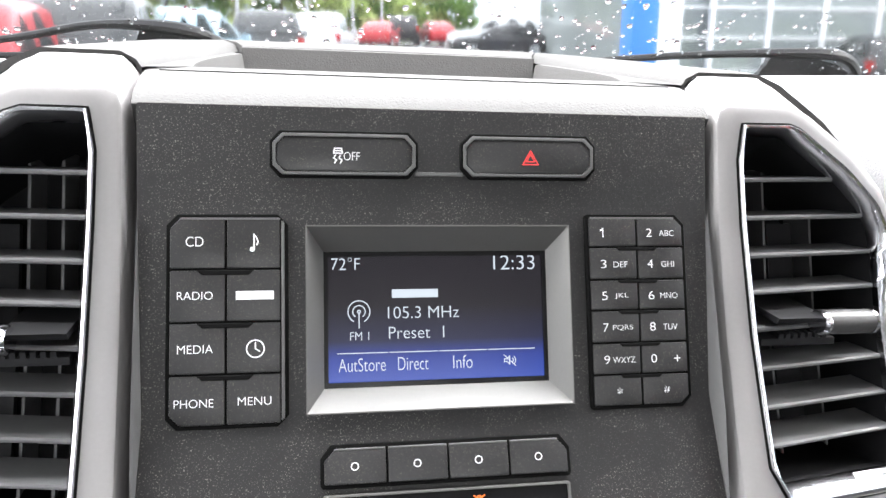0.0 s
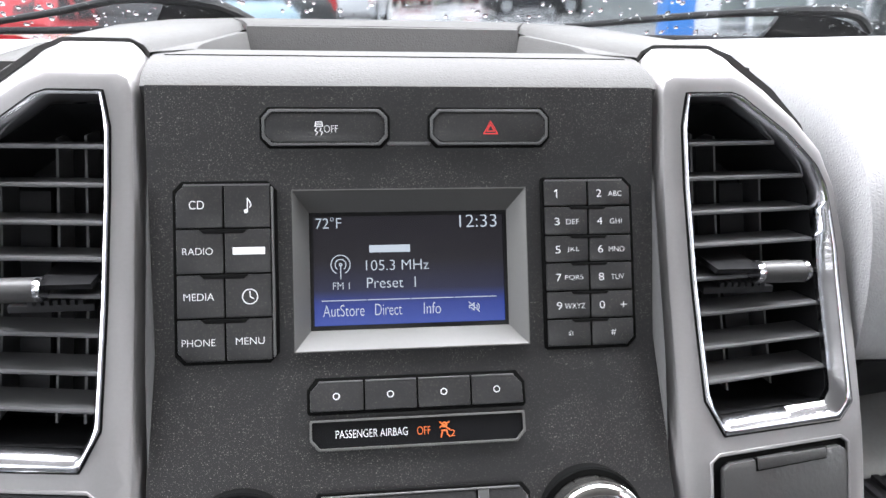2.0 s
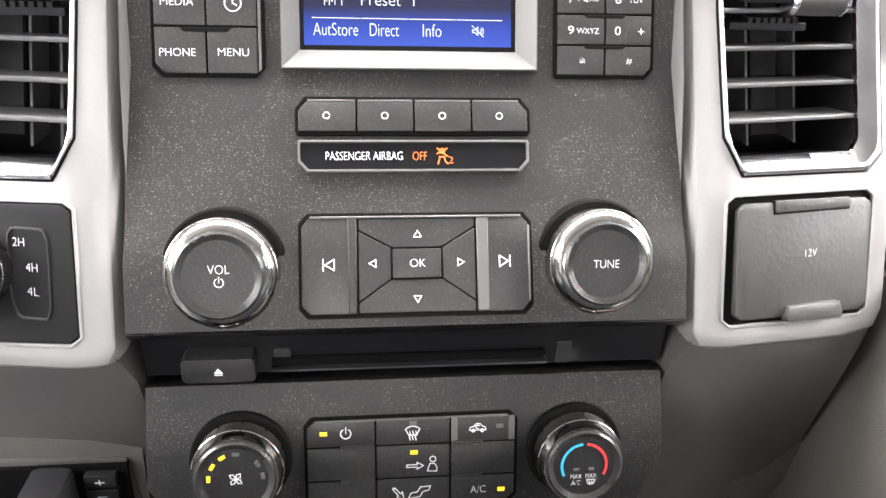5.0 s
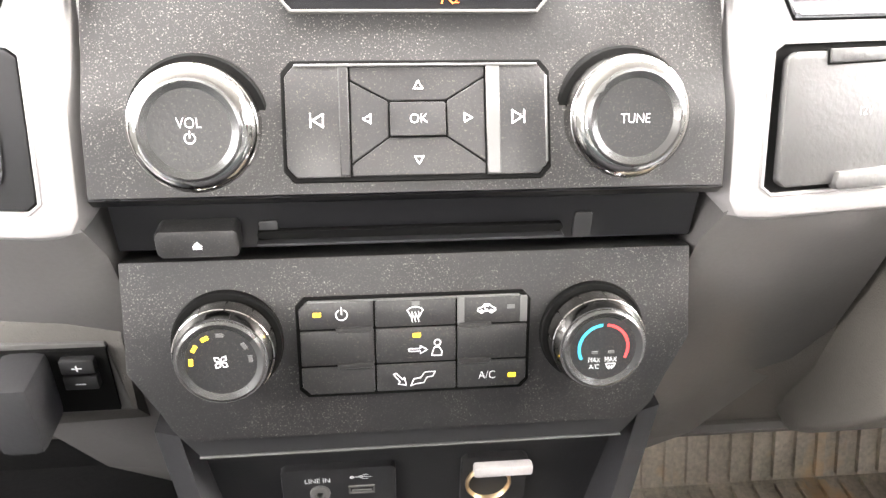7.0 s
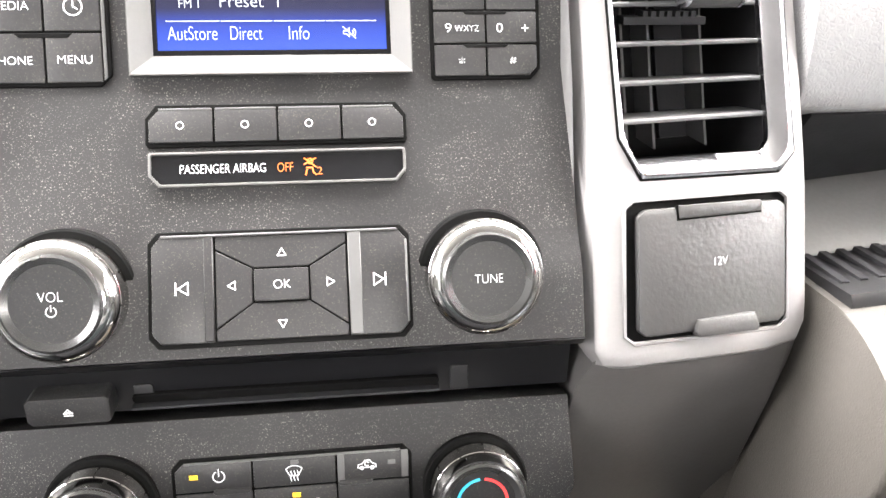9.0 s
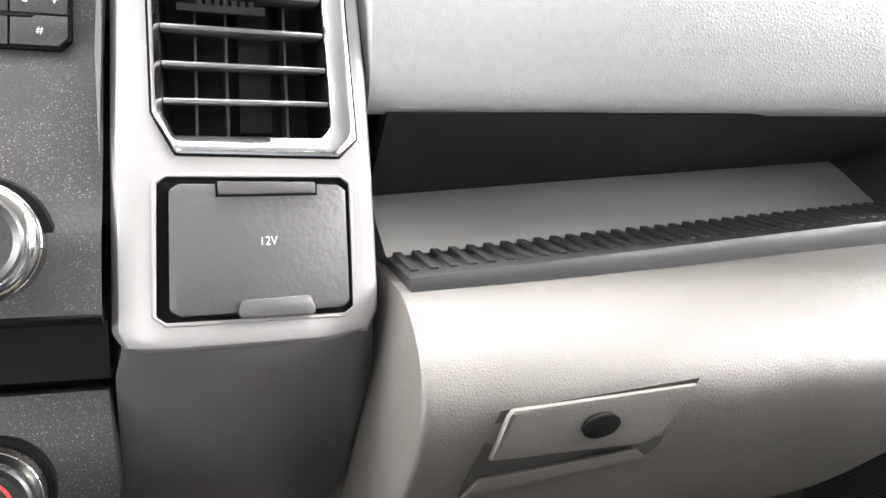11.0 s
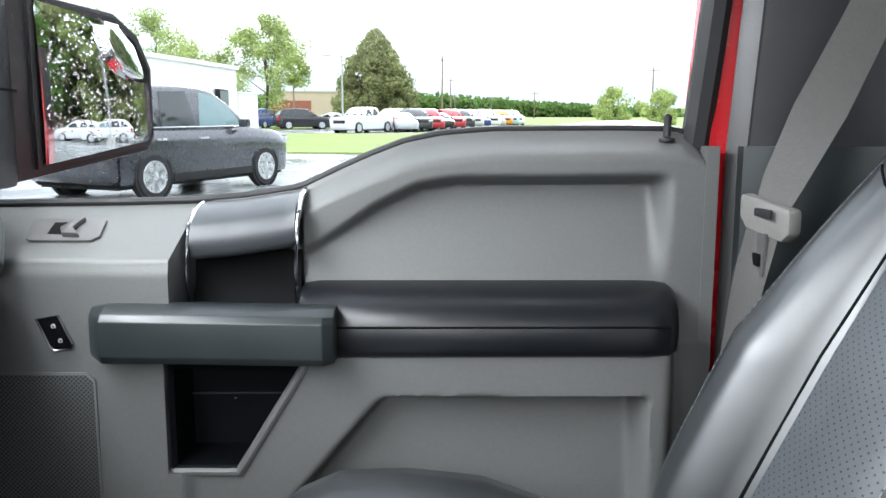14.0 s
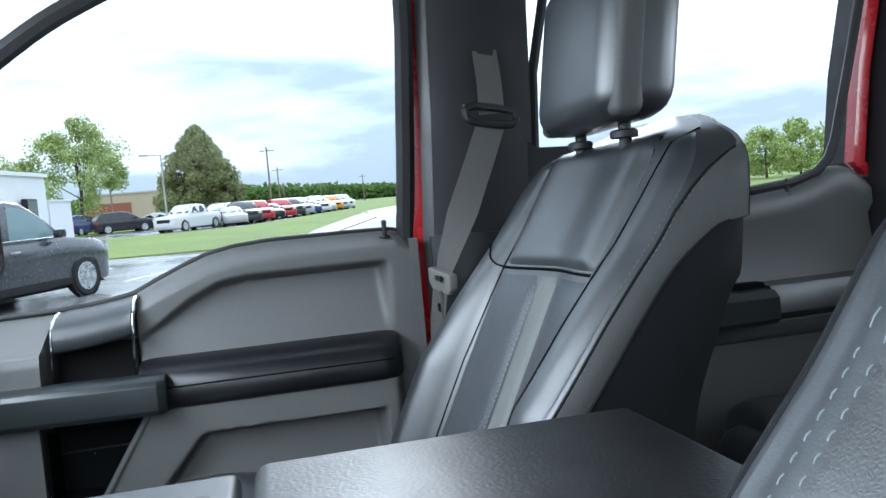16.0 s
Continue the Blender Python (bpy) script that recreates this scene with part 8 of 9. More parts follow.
def car(kind, at, turn, colour, name, label, fine=True, group="", height=None):
    k = KINDS[kind]
    hl, hw, top = k["length"] / 2, k["width"] / 2, height or k["height"]
    m = Matrix.Translation((at[0], at[1], ground_z(*at[:2]) + (at[2] if len(at) > 2 else 0.0))) @ Matrix.Rotation(radians(turn), 4, "Z")
    c = thing(name, label, "car", (0, 0, 0), group, m)
    belt, hood = k["belt"], k["hood"]
    tail = belt if kind == "suv" else belt - (0.0 if kind == "pickup" else 0.02)
    bf, br, rf, rr = k["base_f"], max(k["base_r"], -hl + 0.10), k["roof_f"], k["roof_r"]
    # lower body: stations from nose to tail, softened along the car
    st = [(hl, 0.66, 0.40, 0.62), (hl - 0.06, 0.82, 0.28, 0.76), (hl - 0.20, 0.93, 0.22, hood - 0.15), (hl - 0.55, 0.985, 0.22, hood - 0.055), (bf + 0.30, 1.0, 0.23, hood - 0.01), (bf - 0.10, 1.0, 0.23, hood + 0.02), (bf - 0.55, 1.0, 0.23, belt), (0.0, 1.0, 0.23, belt), (br + 0.3, 1.0, 0.23, belt + 0.015), (-hl + 0.40, 0.985, 0.25, tail + 0.01), (-hl + 0.10, 0.93, 0.32, tail - 0.03), (-hl, 0.84, 0.44, tail - 0.18)]
    if fine:
        xs_ = soft([(x, w, lo) for x, w, lo, hi in st], 3)
        st = [(p.x, p.y, p.z, q.z) for p, q in zip(xs_, soft([(x, w, hi) for x, w, lo, hi in st], 3))]
    rings = []
    for x, w, lo, hi in st:
        w, h = w * hw, hi - lo
        half = [(w * 0.86, lo), (w * 0.955, lo + 0.05), (w * 0.985, lo + h * 0.18), (w * 0.975, lo + h * 0.34), (w, lo + h * 0.56), (w * 0.994, lo + h * 0.74), (w * 0.962, lo + h * 0.90), (w * 0.90, hi - 0.014), (w * 0.72, hi + 0.006), (w * 0.34, hi + 0.024)]
        rings.append([Vector((x, y, z)) for y, z in half] + [Vector((x, -y, z)) for y, z in reversed(half)])
    part("body", loft(rings), colour, c, "", 40)
    # greenhouse: a raked windshield, a roof that falls to the rear, sides that lean in
    gw, rw = hw * 0.925, hw * 0.74

    def roof_line(x):
        r_top = top - 0.035
        return float(np.interp(x, [br, br + (rr - br) * 0.55, rr, (rr + rf) / 2 - 0.2, rf - 0.45, rf, rf + (bf - rf) * 0.5, bf], [belt + 0.03, belt + (r_top - belt) * 0.62, r_top - 0.075, r_top, r_top, r_top - 0.045, belt + (r_top - belt) * 0.52, belt - 0.01]))

    def side_y(x, z):
        v = max(0.0, min(1.0, (z - belt) / (top - belt)))
        plan = 1 - 0.10 * max(0.0, (x - rf) / (bf - rf)) ** 2 - 0.06 * max(0.0, (rr + 0.4 - x) / 0.9) ** 2
        return (gw + (rw - gw) * v ** 1.25) * plan

    rings = []
    for x in sorted(list(np.linspace(br, rr, 5)) + list(np.linspace(rr, rf, 7))[1:] + list(np.linspace(rf, bf, 7))[1:]):
        h = roof_line(x)
        half = [(side_y(x, z), z) for z in [belt - 0.04 + (h - 0.05 - belt + 0.04) * q for q in (0, 0.3, 0.6, 0.85, 1.0)]]
        e = half[-1][0]
        half += [(e - 0.045, h - 0.012), (e * 0.80, h + 0.008), (e * 0.40, h + 0.028)]
        rings.append([Vector((x, y, z)) for y, z in half] + [Vector((x, -y, z)) for y, z in reversed(half)])
    part("roof", loft(rings), colour, c, "", 40)

    def pane(name_, outline, s_, clear=False):
        ends = outline + outline[:1]
        quads = []
        x_lo, x_hi = min(x for x, z in outline) + 0.002, max(x for x, z in outline) - 0.002
        for x in np.linspace(x_lo, x_hi, 9 if fine else 4):
            cuts = [za + (zb - za) * (x - xa) / (xb - xa) for (xa, za), (xb, zb) in zip(ends, ends[1:]) if min(xa, xb) <= x <= max(xa, xb) and abs(xb - xa) > 1e-6]
            zs = np.linspace(min(cuts), max(cuts), 5)
            quads.append([Vector((x, s_ * (side_y(x, z) + 0.009), z)) for z in zs] + [Vector((x, s_ * (side_y(x, z) - 0.014), z)) for z in (zs[-1], zs[0])])
        part(name_, loft(quads), PALE_CAR_GLASS if clear else CAR_GLASS, c, "pale green window glass" if clear else "dark window glass")

    span = {"suv": [(-0.30, None), (-1.22, -0.38), (None, -1.30)], "sedan": [(-0.40, None), (None, -0.48)], "pickup": [(0.05, None), (None, -0.04)]}[kind]
    lo_z = belt + 0.035
    for s_ in (-1, 1):
        for x0, x1 in span:
            if x1 is None:
                far = bf - 0.30
                pts = [(x0, lo_z), (far, lo_z), (rf + (far - rf) * 0.62, roof_line(rf + (far - rf) * 0.62) - 0.10), (rf + 0.02, roof_line(rf + 0.02) - 0.105), (x0 + 0.03, roof_line(x0) - 0.10)]
            elif x0 is None:
                x0 = br + 0.30
                pts = [(x0, lo_z + 0.02), (x1, lo_z), (x1 - 0.02, roof_line(x1) - 0.10), (rr + 0.12, roof_line(rr + 0.12) - 0.11), (br + (rr - br) * 0.62 + 0.16, lo_z + 0.20)]
            else:
                pts = [(x0, lo_z), (x1, lo_z), (x1 - 0.02, roof_line(x1) - 0.10), (x0 + 0.01, roof_line(x0) - 0.10)]
            pane("side_window", pts, s_, fine and x1 is None)

    def screen(name_, x0, x1, u0, u1):
        rows_ = []
        for d in (-0.012, 0.005):
            row = []
            for u in list(np.linspace(u0, u1, 6)):
                x = x0 + (x1 - x0) * u
                row.append((x, roof_line(x)))
            edge = [Vector((x, 0.86 * side_y(x, z), z + d + 0.004)) for x, z in row]
            back = [Vector((x, -p.y, p.z)) for (x, z), p in zip(row, edge)]
            mid_ = [Vector((x, 0.0, z + d + 0.034)) for x, z in row]
            rows_.append(edge + [mid_[-1]] + back[::-1] + [mid_[0]])
        part(name_, loft(rows_), CAR_GLASS, c, "dark window glass", 50)

    screen("windshield", bf, rf, 0.08, 0.94)
    screen("rear_window", br, rr, 0.12, 0.92)
    if kind == "pickup":
        part("bed", box(-hl + 0.10, k["base_r"] - 0.10, -hw * 0.78, hw * 0.78, belt - 0.10, belt + 0.012, 0.01), UNDER, c, "dark open bed")
    # wheels
    ax = k["wb"] / 2
    for x in (ax - 0.02, -ax - 0.02):
        for s in (-1, 1):
            y, r = s * (hw - 0.115), k["wheel"]
            mw = Matrix.Translation((x, y, r)) @ Matrix.Rotation(radians(-90 * s), 4, "X")
            part("wheel_arch", lathe([(r + 0.045, 0.0), (r + 0.045, 0.106), (r + 0.01, 0.108), (r + 0.0, 0.0)], mw, 28), UNDER, c)
            wh = part("wheel", lathe([(r * 0.60, -0.10), (r * 0.93, -0.10), (r, -0.06), (r, 0.085), (r * 0.94, 0.122), (r * 0.70, 0.122), (r * 0.66, 0.10), (r * 0.66, -0.05)], mw, 28), TYRE, c)
            part("rim", lathe([(r * 0.665, 0.10), (r * 0.70, 0.125), (r * 0.64, 0.125), (r * 0.60, 0.06), (0.001, 0.05)], mw, 24), UNDER if fine else RIM, wh, "alloy rim")
            if fine:
                part("rim_lip", lathe([(r * 0.71, 0.118), (r * 0.70, 0.128), (r * 0.63, 0.126), (r * 0.62, 0.10)], mw, 28), RIM, wh, "silver rim lip")
                part("hub", lathe([(0.075, 0.09), (0.075, 0.122), (0.05, 0.128), (0.001, 0.128)], mw, 16), RIM, wh, "silver hub cap")
                for j in range(6):
                    bm = box(-0.045, 0.045, 0.02, r * 0.67, 0.085, 0.118, 0.008)
                    bm.transform(mw @ Matrix.Rotation(radians(60 * j), 4, "Z"))
                    part("spoke", bm, RIM, wh, "silver alloy spoke")
    part("underbody", box(-hl + 0.3, hl - 0.3, -hw * 0.85, hw * 0.85, 0.20, 0.40), UNDER, c)
    for s in (-1, 1):
        part("head_lamp", loft([[Vector((x, s * y, z)) for y, z in ((hw * 0.55, hood - 0.34), (hw * 0.86, hood - 0.32), (hw * 0.90, hood - 0.20), (hw * 0.58, hood - 0.22))] for x in (hl - 0.30, hl - 0.075)]), LENS, c, "clear head lamp")
        part("tail_lamp", loft([[Vector((x, s * y, z)) for y, z in ((hw * 0.70, tail - 0.40), (hw * 0.94, tail - 0.38), (hw * 0.95, tail - 0.10), (hw * 0.74, tail - 0.10))] for x in (-hl + 0.25, -hl + 0.012)]), TAIL, c, "red tail lamp")
        part("wing_mirror", box(bf - 0.50, bf - 0.36, s * (hw + 0.07) - 0.09, s * (hw + 0.07) + 0.09, belt + 0.0, belt + 0.15, 0.03), colour, c)
        if fine:
            for x in (-0.28, -1.28):
                part("door_handle", box(x - 0.11, x + 0.11, s * hw * 0.985 - 0.03, s * hw * 0.985 + 0.03, belt - 0.19, belt - 0.155, 0.01), RIM, c, "chrome door handle")
            part("belt_trim", tube([(x, s * (side_y(x, belt + 0.02) + 0.004), belt + 0.02) for x in np.linspace(br + 0.25, bf - 0.28, 14)], 0.011, 6), RIM, c, "chrome belt strip")
            part("sill_trim", box(-ax + 0.42, ax - 0.46, s * hw * 0.975 - 0.03, s * hw * 0.975 + 0.03, 0.27, 0.40, 0.012), UNDER, c)
    part("grille", box(hl - 0.10, hl - 0.012, -hw * 0.5, hw * 0.5, 0.55, hood - 0.26, 0.02), UNDER, c, "dark grille")
    return c


GREY_P, WHITE_P, BLACK_P, RED_P = paint("dark_grey_paint", (0.034, 0.036, 0.038)), paint("white_car_paint", (0.66, 0.67, 0.68)), paint("black_car_paint", (0.015, 0.015, 0.018)), paint("red_car_paint", (0.42, 0.02, 0.03))
BLUE_P, SILVER_P, ORANGE_P, PALE_P = paint("blue_car_paint", (0.02, 0.045, 0.17)), paint("silver_car_paint", (0.45, 0.47, 0.48)), paint("orange_car_paint", (0.60, 0.25, 0.02)), paint("pale_blue_car_paint", (0.35, 0.48, 0.56))
SLATE_P = mat("slate_car_paint", (0.050, 0.052, 0.060), 0.30, metal=0.45, coat=1.0, vary=0.03)
# grey suv beside the truck: its wheels on the near side stand at (12.5, 4.2) and (15.2, 3.0)
car("suv", (14.21, 4.40), -24.0, SLATE_P, "suv", "dark grey suv with silver rims parked on wet asphalt", True, "", 1.90)
LOT = "cars parked beyond the lawn"
car("suv", (71.0, 15.2), -20, BLUE_P, "suv", "blue suv parked near the white building", False, LOT)
car("suv", (68.0, 11.2), -65, BLACK_P, "suv", "black suv parked near the tan building", False, LOT)
car("sedan", (74.0, 8.8), -100, WHITE_P, "sedan", "white sedan parked behind the lawn", False, LOT)
car("pickup", (56.5, 4.9), 150, WHITE_P, "pickup", "white crew cab pickup parked at the lawn's edge", False, LOT)
car("suv", (65.0, 3.2), 160, WHITE_P, "suv", "white suv parked behind a pickup", False, LOT)
row = [("sedan", SILVER_P, "silver"), ("suv", GREY_P, "dark grey"), ("suv", RED_P, "maroon"), ("sedan", BLACK_P, "black"), ("suv", RED_P, "red"), ("suv", GREY_P, "grey"), ("suv", SILVER_P, "grey-silver"), ("sedan", BLUE_P, "blue"), ("pickup", WHITE_P, "white"), ("sedan", SILVER_P, "pale"), ("suv", ORANGE_P, "orange"), ("suv", PALE_P, "pale blue"), ("suv", WHITE_P, "white")]
for i, (kd, pt, word) in enumerate(row):
    car(kd, (60.0 + i * 2.75, 2.2 - i * 0.98), 195, pt, kd, word + " " + kd + " in a row of parked cars", False, LOT)
car("sedan", (6.4, -1.45, 0.0), 90, WHITE_P, "sedan", "white sedan parked beside the truck", False, "", 1.35)
# ahead of the truck
AHEAD = "cars parked ahead"
car("suv", (-3.9, 10.4), 95, RED_P, "suv", "red suv parked ahead", False, AHEAD)
car("suv", (-3.0, 12.6), 92, GREY_P, "suv", "dark grey suv seen from behind", True, AHEAD, 1.9)
car("suv", (-2.5, 17.5), 70, PALE_P, "suv", "pale blue minivan in the parked row", False, AHEAD)
car("suv", (-1.0, 22.5), 92, GREY_P, "suv", "dark suv with red tail lamps", False, AHEAD)
car("suv", (0.7, 29.0), 80, WHITE_P, "suv", "white suv seen from behind", False, AHEAD)
car("sedan", (4.4, 46.0), 75, RED_P, "sedan", "red sedan far ahead", False, AHEAD)
car("suv", (6.2, 50.0), 85, BLACK_P, "suv", "black suv far ahead", False, AHEAD)
car("sedan", (8.3, 50.0), 95, RED_P, "sedan", "dark red sedan far ahead", False, AHEAD)
car("suv", (9.4, 38.0), 165, WHITE_P, "suv", "white suv crossing the lot ahead", False, AHEAD)
car("sedan", (8.6, 34.0), 175, BLACK_P, "sedan", "black sedan parked ahead", False, AHEAD)
car("suv", (17.2, 21.3), 70, GREY_P, "suv", "dark suv by the glass building", False, AHEAD)
car("suv", (20.8, 21.4), 75, RED_P, "suv", "red suv by the glass building", False, AHEAD)
# behind the truck
car("suv", (4.9, -28.0), -165, WHITE_P, "suv", "white suv parked behind the truck", True, "cars parked behind")
car("suv", (2.4, -32.0), -160, WHITE_P, "suv", "white suv beside another behind the truck", False, "cars parked behind")


# the trees
def tree(at, height, spread, leaves, label, count=2600, leaf=0.22, seed=1, shape="round", trunk=0.16, base=0.22, group=""):
    r = random.Random(seed)
    g = ground_z(*at[:2])
    t = thing("tree", label, "tree", (at[0], at[1], g), group, OUT)
    x0, y0 = at[0], at[1]
    lean = [(x0 + r.uniform(-0.15, 0.15) * q, y0 + r.uniform(-0.15, 0.15) * q, g - 0.1 + height * 0.78 * q) for q in (0.0, 0.25, 0.5, 0.75, 1.0)]
    part("trunk", tube(lean, [trunk * v for v in (1.25, 0.95, 0.7, 0.42, 0.14)], 8), BARK, t, "brown trunk")
    clumps = []
    for k in range(150 if shape == "cone" else 38):
        q = r.random()
        if shape == "cone":
            # boughs from the ground up, filled to the trunk
            z = base + (1 - base) * (k + q) / 150
            reach_ = min(1.0, 0.80 + 2.2 * (z - base)) * (1.0 - ((z - base) / (1 - base)) ** 2.6)
            lim = spread * 0.86 * reach_ * (r.uniform(0.75, 1.05) if k % 3 else r.uniform(0.05, 0.7))
        else:
            z = base + (1 - base) * q
            lim = spread * (math.sin(math.pi * min(0.97, max(0.10, (z - base) / (1 - base) * 0.90 + 0.10))) ** 0.7) * r.uniform(0.35, 1.05)
        a = r.uniform(0, 2 * math.pi)
        clumps.append((Vector((x0 + lim * math.cos(a), y0 + lim * math.sin(a), g + z * height * 0.95)), spread * (r.uniform(0.15, 0.24) if shape == "cone" else r.uniform(0.17, 0.34))))
    for k in range(7):
        p, _ = clumps[k * 4]
        s = Vector(lean[1]).lerp(Vector(lean[4]), r.uniform(0.1, 0.7))
        part("limb", tube([s, s.lerp(p, 0.5) + Vector((0, 0, 0.2)), p], [trunk * 0.35, trunk * 0.2, trunk * 0.06], 5), BARK, t)
    vs, fs = [], []
    for k in range(count):
        p, rad = clumps[k % len(clumps)]
        d = Vector((r.gauss(0, 1), r.gauss(0, 1), r.gauss(0, 0.8)))
        d = d.normalized() * rad * r.random() ** 0.45
        q = p + d
        if q.z < g + 0.3:
            continue
        u = Vector((r.gauss(0, 1), r.gauss(0, 1), r.gauss(0, 1))).normalized()
        v = u.orthogonal().normalized()
        s = leaf * r.uniform(0.6, 1.4)
        n = len(vs)
        vs += [q - u * s, q + v * s * 0.5, q + u * s, q - v * s * 0.5]
        fs.append((n, n + 1, n + 2, n + 3))
    me = bpy.data.meshes.new("crown")
    me.from_pydata([v - Vector((x0, y0, g)) for v in vs], [], fs)
    me.materials.append(leaves)
    crown = new("crown", me)
    crown.parent = t
    tagged(crown, "uneven leafy crown", kind="stuff")
    return t


tree((71.5, 15.0), 10.2, 4.3, LEAF_LIGHT, "broad light green leafy tree behind a white annex", 12500, 0.14, 3)
tree((66.0, 23.0), 9.6, 3.8, LEAF_LIGHT, "airy light green tree behind the white building", 8500, 0.15, 5)
tree((62.0, 19.5), 6.4, 4.4, LEAF_LIGHT, "bushy green tree over the white roof", 11000, 0.15, 6)
tree((60.0, 25.5), 8.8, 4.0, LEAF_LIGHT, "light green tree behind the white building", 8500, 0.15, 7)
tree((84.5, 6.0), 10.0, 4.9, LEAF_DARK, "large dense dark green evergreen tree", 46000, 0.17, 8, "cone", 0.3, 0.02)
tree((240, -20.5), 5.6, 2.6, LEAF_MID, "round lone tree on the far rise", 1500, 0.5, 9)
for i, (x, y, h, w) in enumerate([(78, -18.5, 3.9, 2.4), (74, -22, 3.4, 2.2), (72, -26, 4.6, 2.6), (60, -37, 4.6, 2.7), (64, -42, 5.0, 2.9), (58, -43, 4.4, 2.7), (60, -48, 5.0, 2.8), (55, -50, 4.6, 2.6), (52, -55, 5.2, 2.7), (50, -62, 4.6, 2.7), (68, -33, 4.6, 2.5)]):
    tree((x, y), h, w, LEAF_LIGHT, "young bright green tree on the lawn", 4200, 0.14, 20 + i, "round", 0.10, 0.15, "young trees on the lawn")
rt = random.Random(11)
for i in range(16):
    x = -16 + i * 2.6
    tree((x + rt.uniform(-0.8, 0.8), -40 - rt.uniform(0, 6)), rt.uniform(14.0, 19.0), rt.uniform(3.0, 4.2), (LEAF_MID, LEAF_DARK, LEAF_LIGHT)[i % 3], "tall leafy tree at the wooded edge behind the lot", 3400, 0.36, 40 + i, "round", 0.2, 0.05, "trees behind the lot")
for i in range(17):
    x = -34 + i * 3.2
    far = i > 11
    tree((x + rt.uniform(-1, 1), 66 + rt.uniform(0, 8) + (14 if far else 0)), rt.uniform(8, 11) * (0.55 if far else 1.0), rt.uniform(3.2, 4.6), (LEAF_MID, LEAF_LIGHT)[i % 2], "green tree at the far end of the lot", 1800, 0.40, 70 + i, "round", 0.2, 0.05, "trees ahead of the lot")


def woods(name, x0, y0, x1, y1, tall0, tall1, n, seed, label):
    r = random.Random(seed)
    vs, fs = [], []
    for k in range(n):
        q = r.random()
        x, y = x0 + (x1 - x0) * q + r.uniform(0, 14), y0 + (y1 - y0) * q + r.uniform(-6, 6)
        h = (tall0 + (tall1 - tall0) * q) * (0.82 + 0.18 * math.sin(q * 61) + 0.10 * math.sin(q * 170))
        p = Vector((x, y, h * r.random() ** 0.6))
        u = Vector((r.gauss(0, 1), r.gauss(0, 1), r.gauss(0, 1))).normalized()
        v = u.orthogonal().normalized()
        s = r.uniform(0.5, 1.1)
        i = len(vs)
        vs += [p - u * s, p + v * s * 0.7, p + u * s, p - v * s * 0.7]
        fs.append((i, i + 1, i + 2, i + 3))
    me = bpy.data.meshes.new(name)
    me.from_pydata(vs, [], fs)
    me.materials.append(LEAF_MID)
    tagged(new(name, me), label, "woods", kind="stuff")


woods("woods_behind", -28, -54, 26, -52, 19.0, 20.0, 14000, 4, "dense dark woods behind the lot")
woods("far_woods", 265, 14, 300, -90, 8.6, 2.6, 15000, 5, "low wooded rise far beyond the lawn")
woods("far_woods", 300, -90, 200, -330, 3.0, 6.0, 9000, 6, "low line of far trees beyond the lawn")
woods("far_woods", 190, 60, 265, 14, 6.0, 7.0, 5000, 7, "far trees behind the tan building")


# buildings
def building(name, label, corners, tall, wall, trim=0.25):
    b = thing(name, label, "building", (sum(c[0] for c in corners) / 4, sum(c[1] for c in corners) / 4, 0.0), "", OUT)
    part("wall", loft([[Vector((x, y, z)) for x, y in corners] for z in (-0.1, tall - trim)]), wall, b)
    cx, cy = sum(c[0] for c in corners) / 4, sum(c[1] for c in corners) / 4
    part("roof", loft([[Vector((cx + (x - cx) * 1.02, cy + (y - cy) * 1.03, z)) for x, y in corners] for z in (tall - trim, tall)]), WHITE_WALL if wall is WHITE_WALL else CONCRETE, b, "flat roof with a pale edge")
    return b


b = building("white_building", "white single-storey building with a flat roof", [(40.0, 16.3), (57.5, 14.2), (59.5, 26.0), (42.0, 28.0)], 4.75, WHITE_WALL)
win = part("window", box(53.2, 55.4, 14.25, 14.6, 1.6, 3.0, 0.02), UNDER, b, "dark window")
part("pane", box(53.3, 55.3, 14.22, 14.3, 1.7, 2.9), SHOP_GLASS, win)
building("annex", "low white annex beside a white building", [(57.6, 14.1), (61.5, 13.6), (62.5, 20.0), (58.6, 20.5)], 2.95, WHITE_WALL, 0.12)
b = building("tan_building", "long tan industrial building with a low roof", [(128.0, 10.5), (128.0, 26.0), (146.0, 26.0), (146.0, 10.5)], 5.0, TAN_WALL)
part("wall_base", box(127.8, 128.0, 20.0, 26.5, 0.0, 3.4), BRICK_WALL, b, "red-brown brick end")

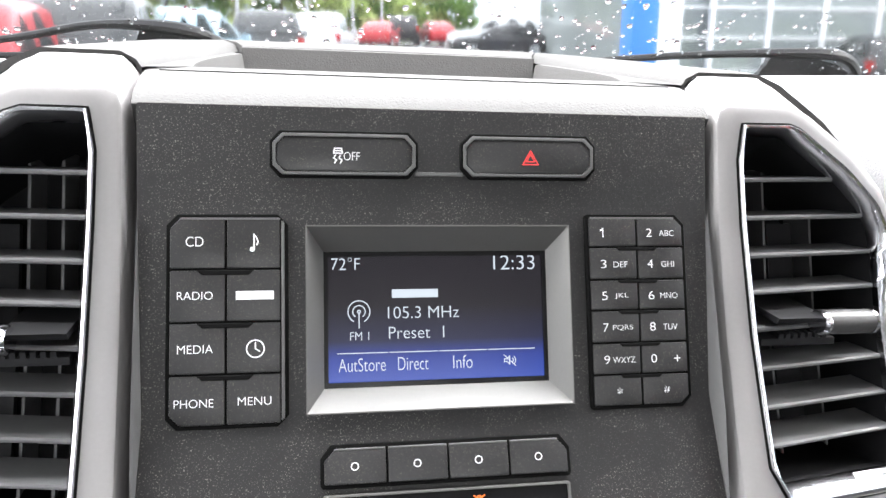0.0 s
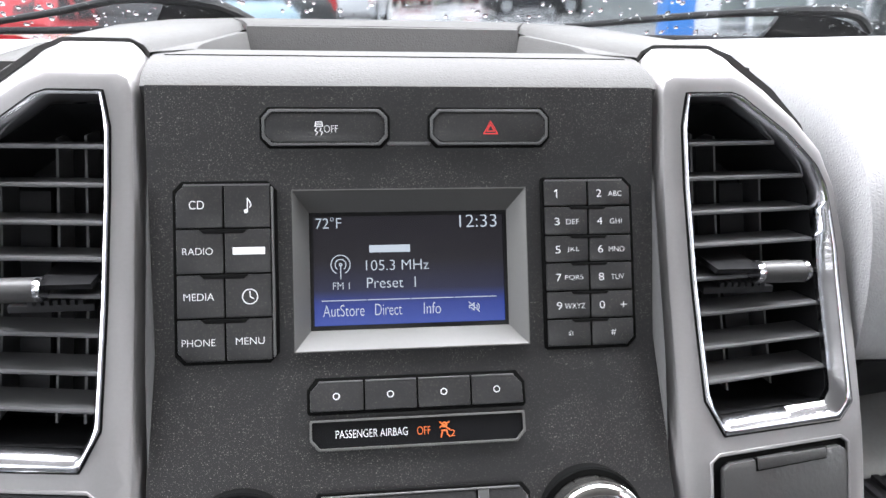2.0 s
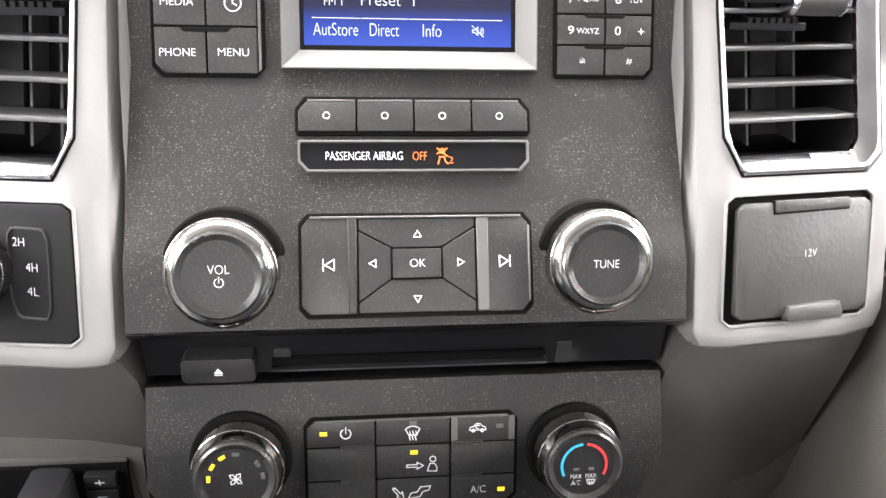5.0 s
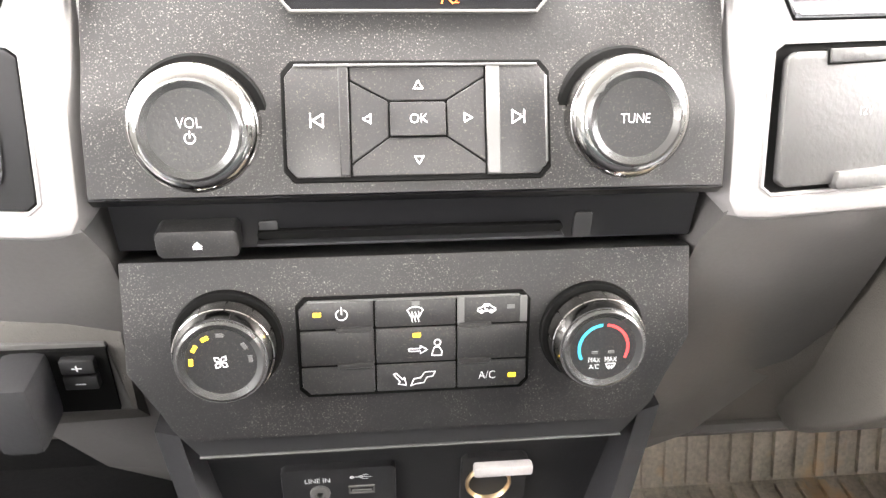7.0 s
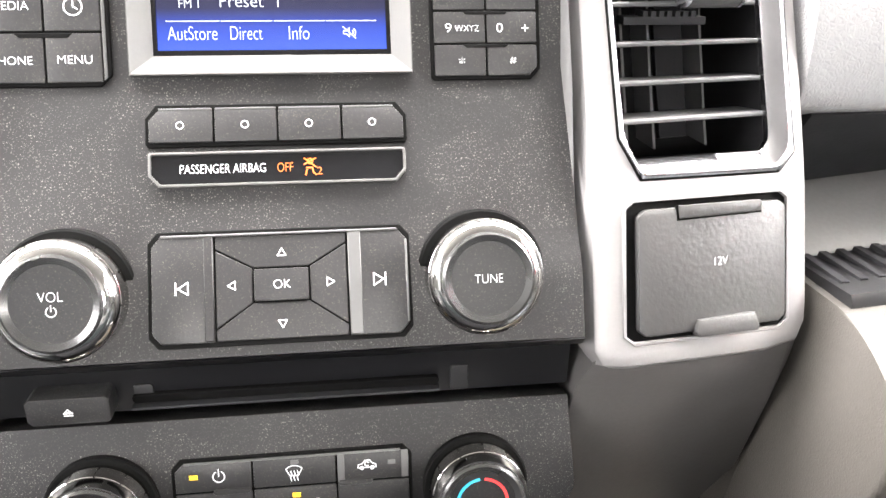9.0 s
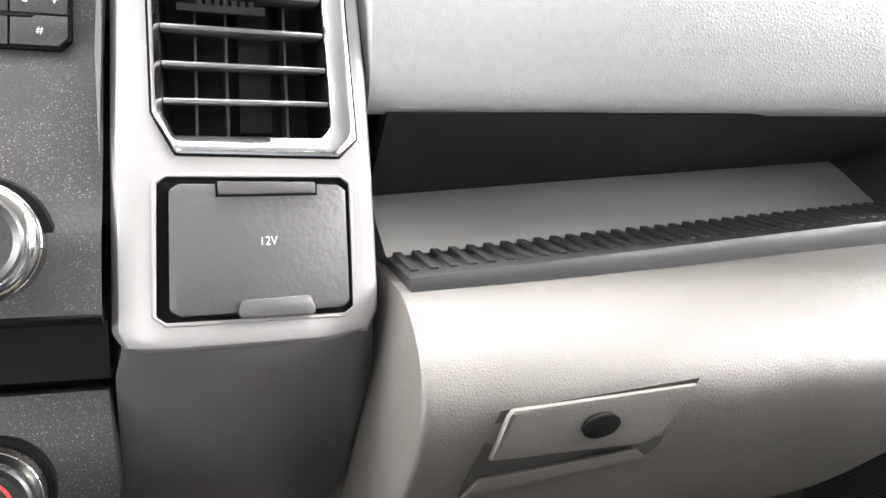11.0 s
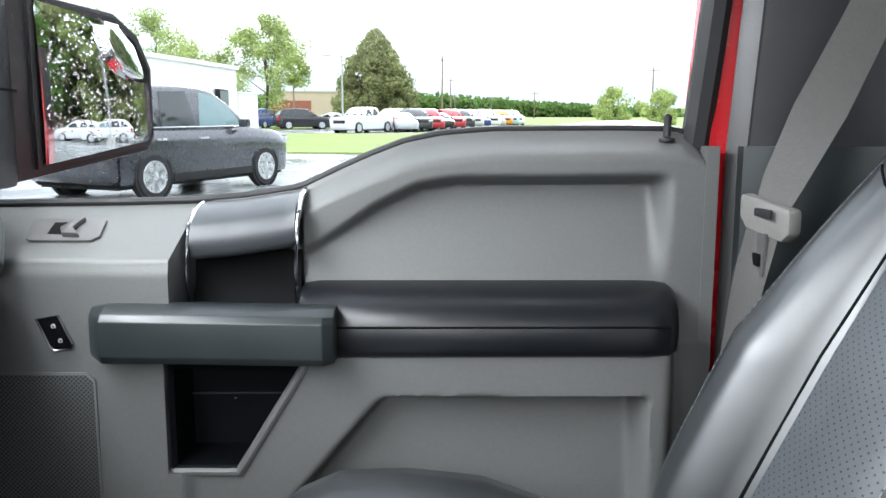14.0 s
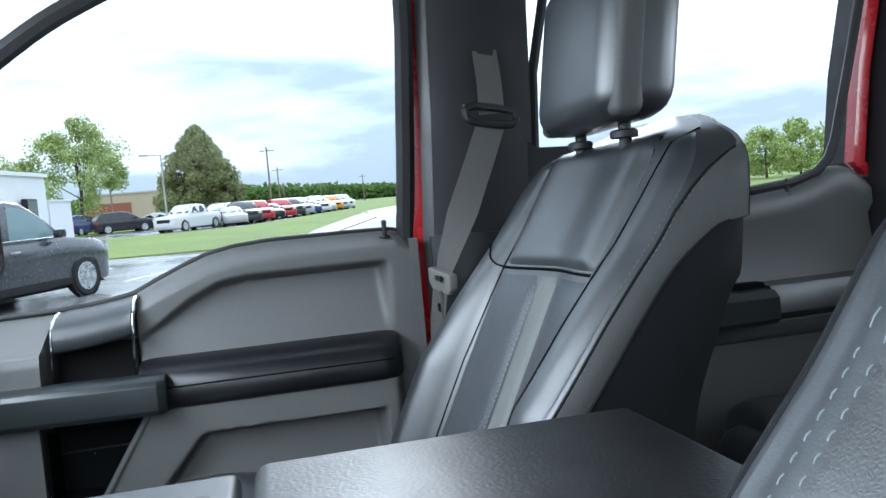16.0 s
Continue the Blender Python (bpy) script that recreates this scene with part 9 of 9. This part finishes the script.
# glass-fronted building ahead
shop = thing("glass_building", "glass-fronted showroom with white frames", "building", (20.0, 24.0, ground_z(11.0, 23.0)), "", OUT)
BZ = ground_z(10.0, 22.0)
part("wall", box(10.4, 40.0, 22.6, 34.0, BZ - 1.5, BZ + 7.0), SHOP_GLASS, shop, "dim showroom interior wall")
part("roof", box(10.0, 40.5, 21.9, 34.5, BZ + 7.0, BZ + 7.9, 0.02), WHITE_WALL, shop, "white roof band")
part("corner_post", box(10.2, 11.2, 22.0, 23.0, BZ - 1.5, BZ + 7.0, 0.02), WHITE_WALL, shop, "broad white corner post")
for i in range(15):
    x = 12.3 + i * 1.9
    part("mullion", box(x - 0.07, x + 0.07, 22.22, 22.40, BZ - 1.0, BZ + 7.0), WHITE_WALL, shop, "white window bar")
    for j, z in enumerate((0.15, 1.15, 2.05, 3.3, 4.6, 5.8)):
        if i < 14:
            part("pane", box(x + 0.07, x + 1.83, 22.32, 22.36, BZ + z + 0.08, BZ + (1.15, 2.05, 3.3, 4.6, 5.8, 7.0)[j]), SHOP_GLASS, shop)
for z in (0.15, 1.15, 2.05, 3.3, 4.6, 5.8):
    part("transom", box(11.2, 39.0, 22.225, 22.395, BZ + z, BZ + z + 0.08), WHITE_WALL, shop, "white window bar")
lone("blue_column", box(8.75, 9.50, 20.0, 20.8, ground_z(9.0, 20.4) - 0.1, 8.0, 0.02), BLUE_CLAD, "bright blue clad column before a showroom", "column", OUT)

# poles
def street_pole(at, tall, r, material, label, base=True, arm=True):
    g = ground_z(*at)
    p = thing("street_lamp" if arm else "utility_pole", label, "street lamp" if arm else "pole", (at[0], at[1], g), "", OUT)
    part("pole", tube([(at[0], at[1], g - 0.1), (at[0], at[1], g + tall)], [r, r * 0.75], 10), material, p)
    if base:
        part("base", lathe([(0.30, 0.0), (0.30, 0.75), (0.26, 0.80), (0.01, 0.80)], Matrix.Translation((at[0], at[1], g)), 20), CONCRETE, p, "concrete base")
    if arm:
        part("arm", box(at[0] - 0.04, at[0] + 0.04, at[1] - 0.05, at[1] + 1.0, g + tall - 0.08, g + tall, 0.01), material, p)
        part("lamp_head", box(at[0] - 0.14, at[0] + 0.14, at[1] + 0.75, at[1] + 1.4, g + tall - 0.07, g + tall + 0.05, 0.02), POLE_GREY, p)
    else:
        part("crossarm", box(at[0] - 0.05, at[0] + 0.05, at[1] - 1.0, at[1] + 1.0, g + tall - 0.6, g + tall - 0.48), material, p)


street_pole((55.5, 6.2), 5.4, 0.075, POLE_GREY, "grey lamp post on a concrete base by the lawn")
street_pole((4.35, -22.5), 7.0, 0.07, POLE_GREY, "grey lamp post on a concrete base behind the truck")
for x, y, h in ((110, -1.4, 9.3), (150, -3.4, 8.2), (118, 21.0, 7.5), (180, -5.0, 6.0), (230, -17.0, 6.5), (120, -34.0, 8.5), (200, -26.0, 7.0)):
    street_pole((x, y), h, 0.14, POLE_WOOD, "weathered wooden utility pole", False, False)
for x, y, h in ((0.2, 40.0, 9.0), (-3.0, 38.0, 9.0), (3.2, 52.0, 9.0), (5.4, 55.0, 9.0)):
    street_pole((x, y), h, 0.09, POLE_GREY, "grey lamp post in the lot ahead")
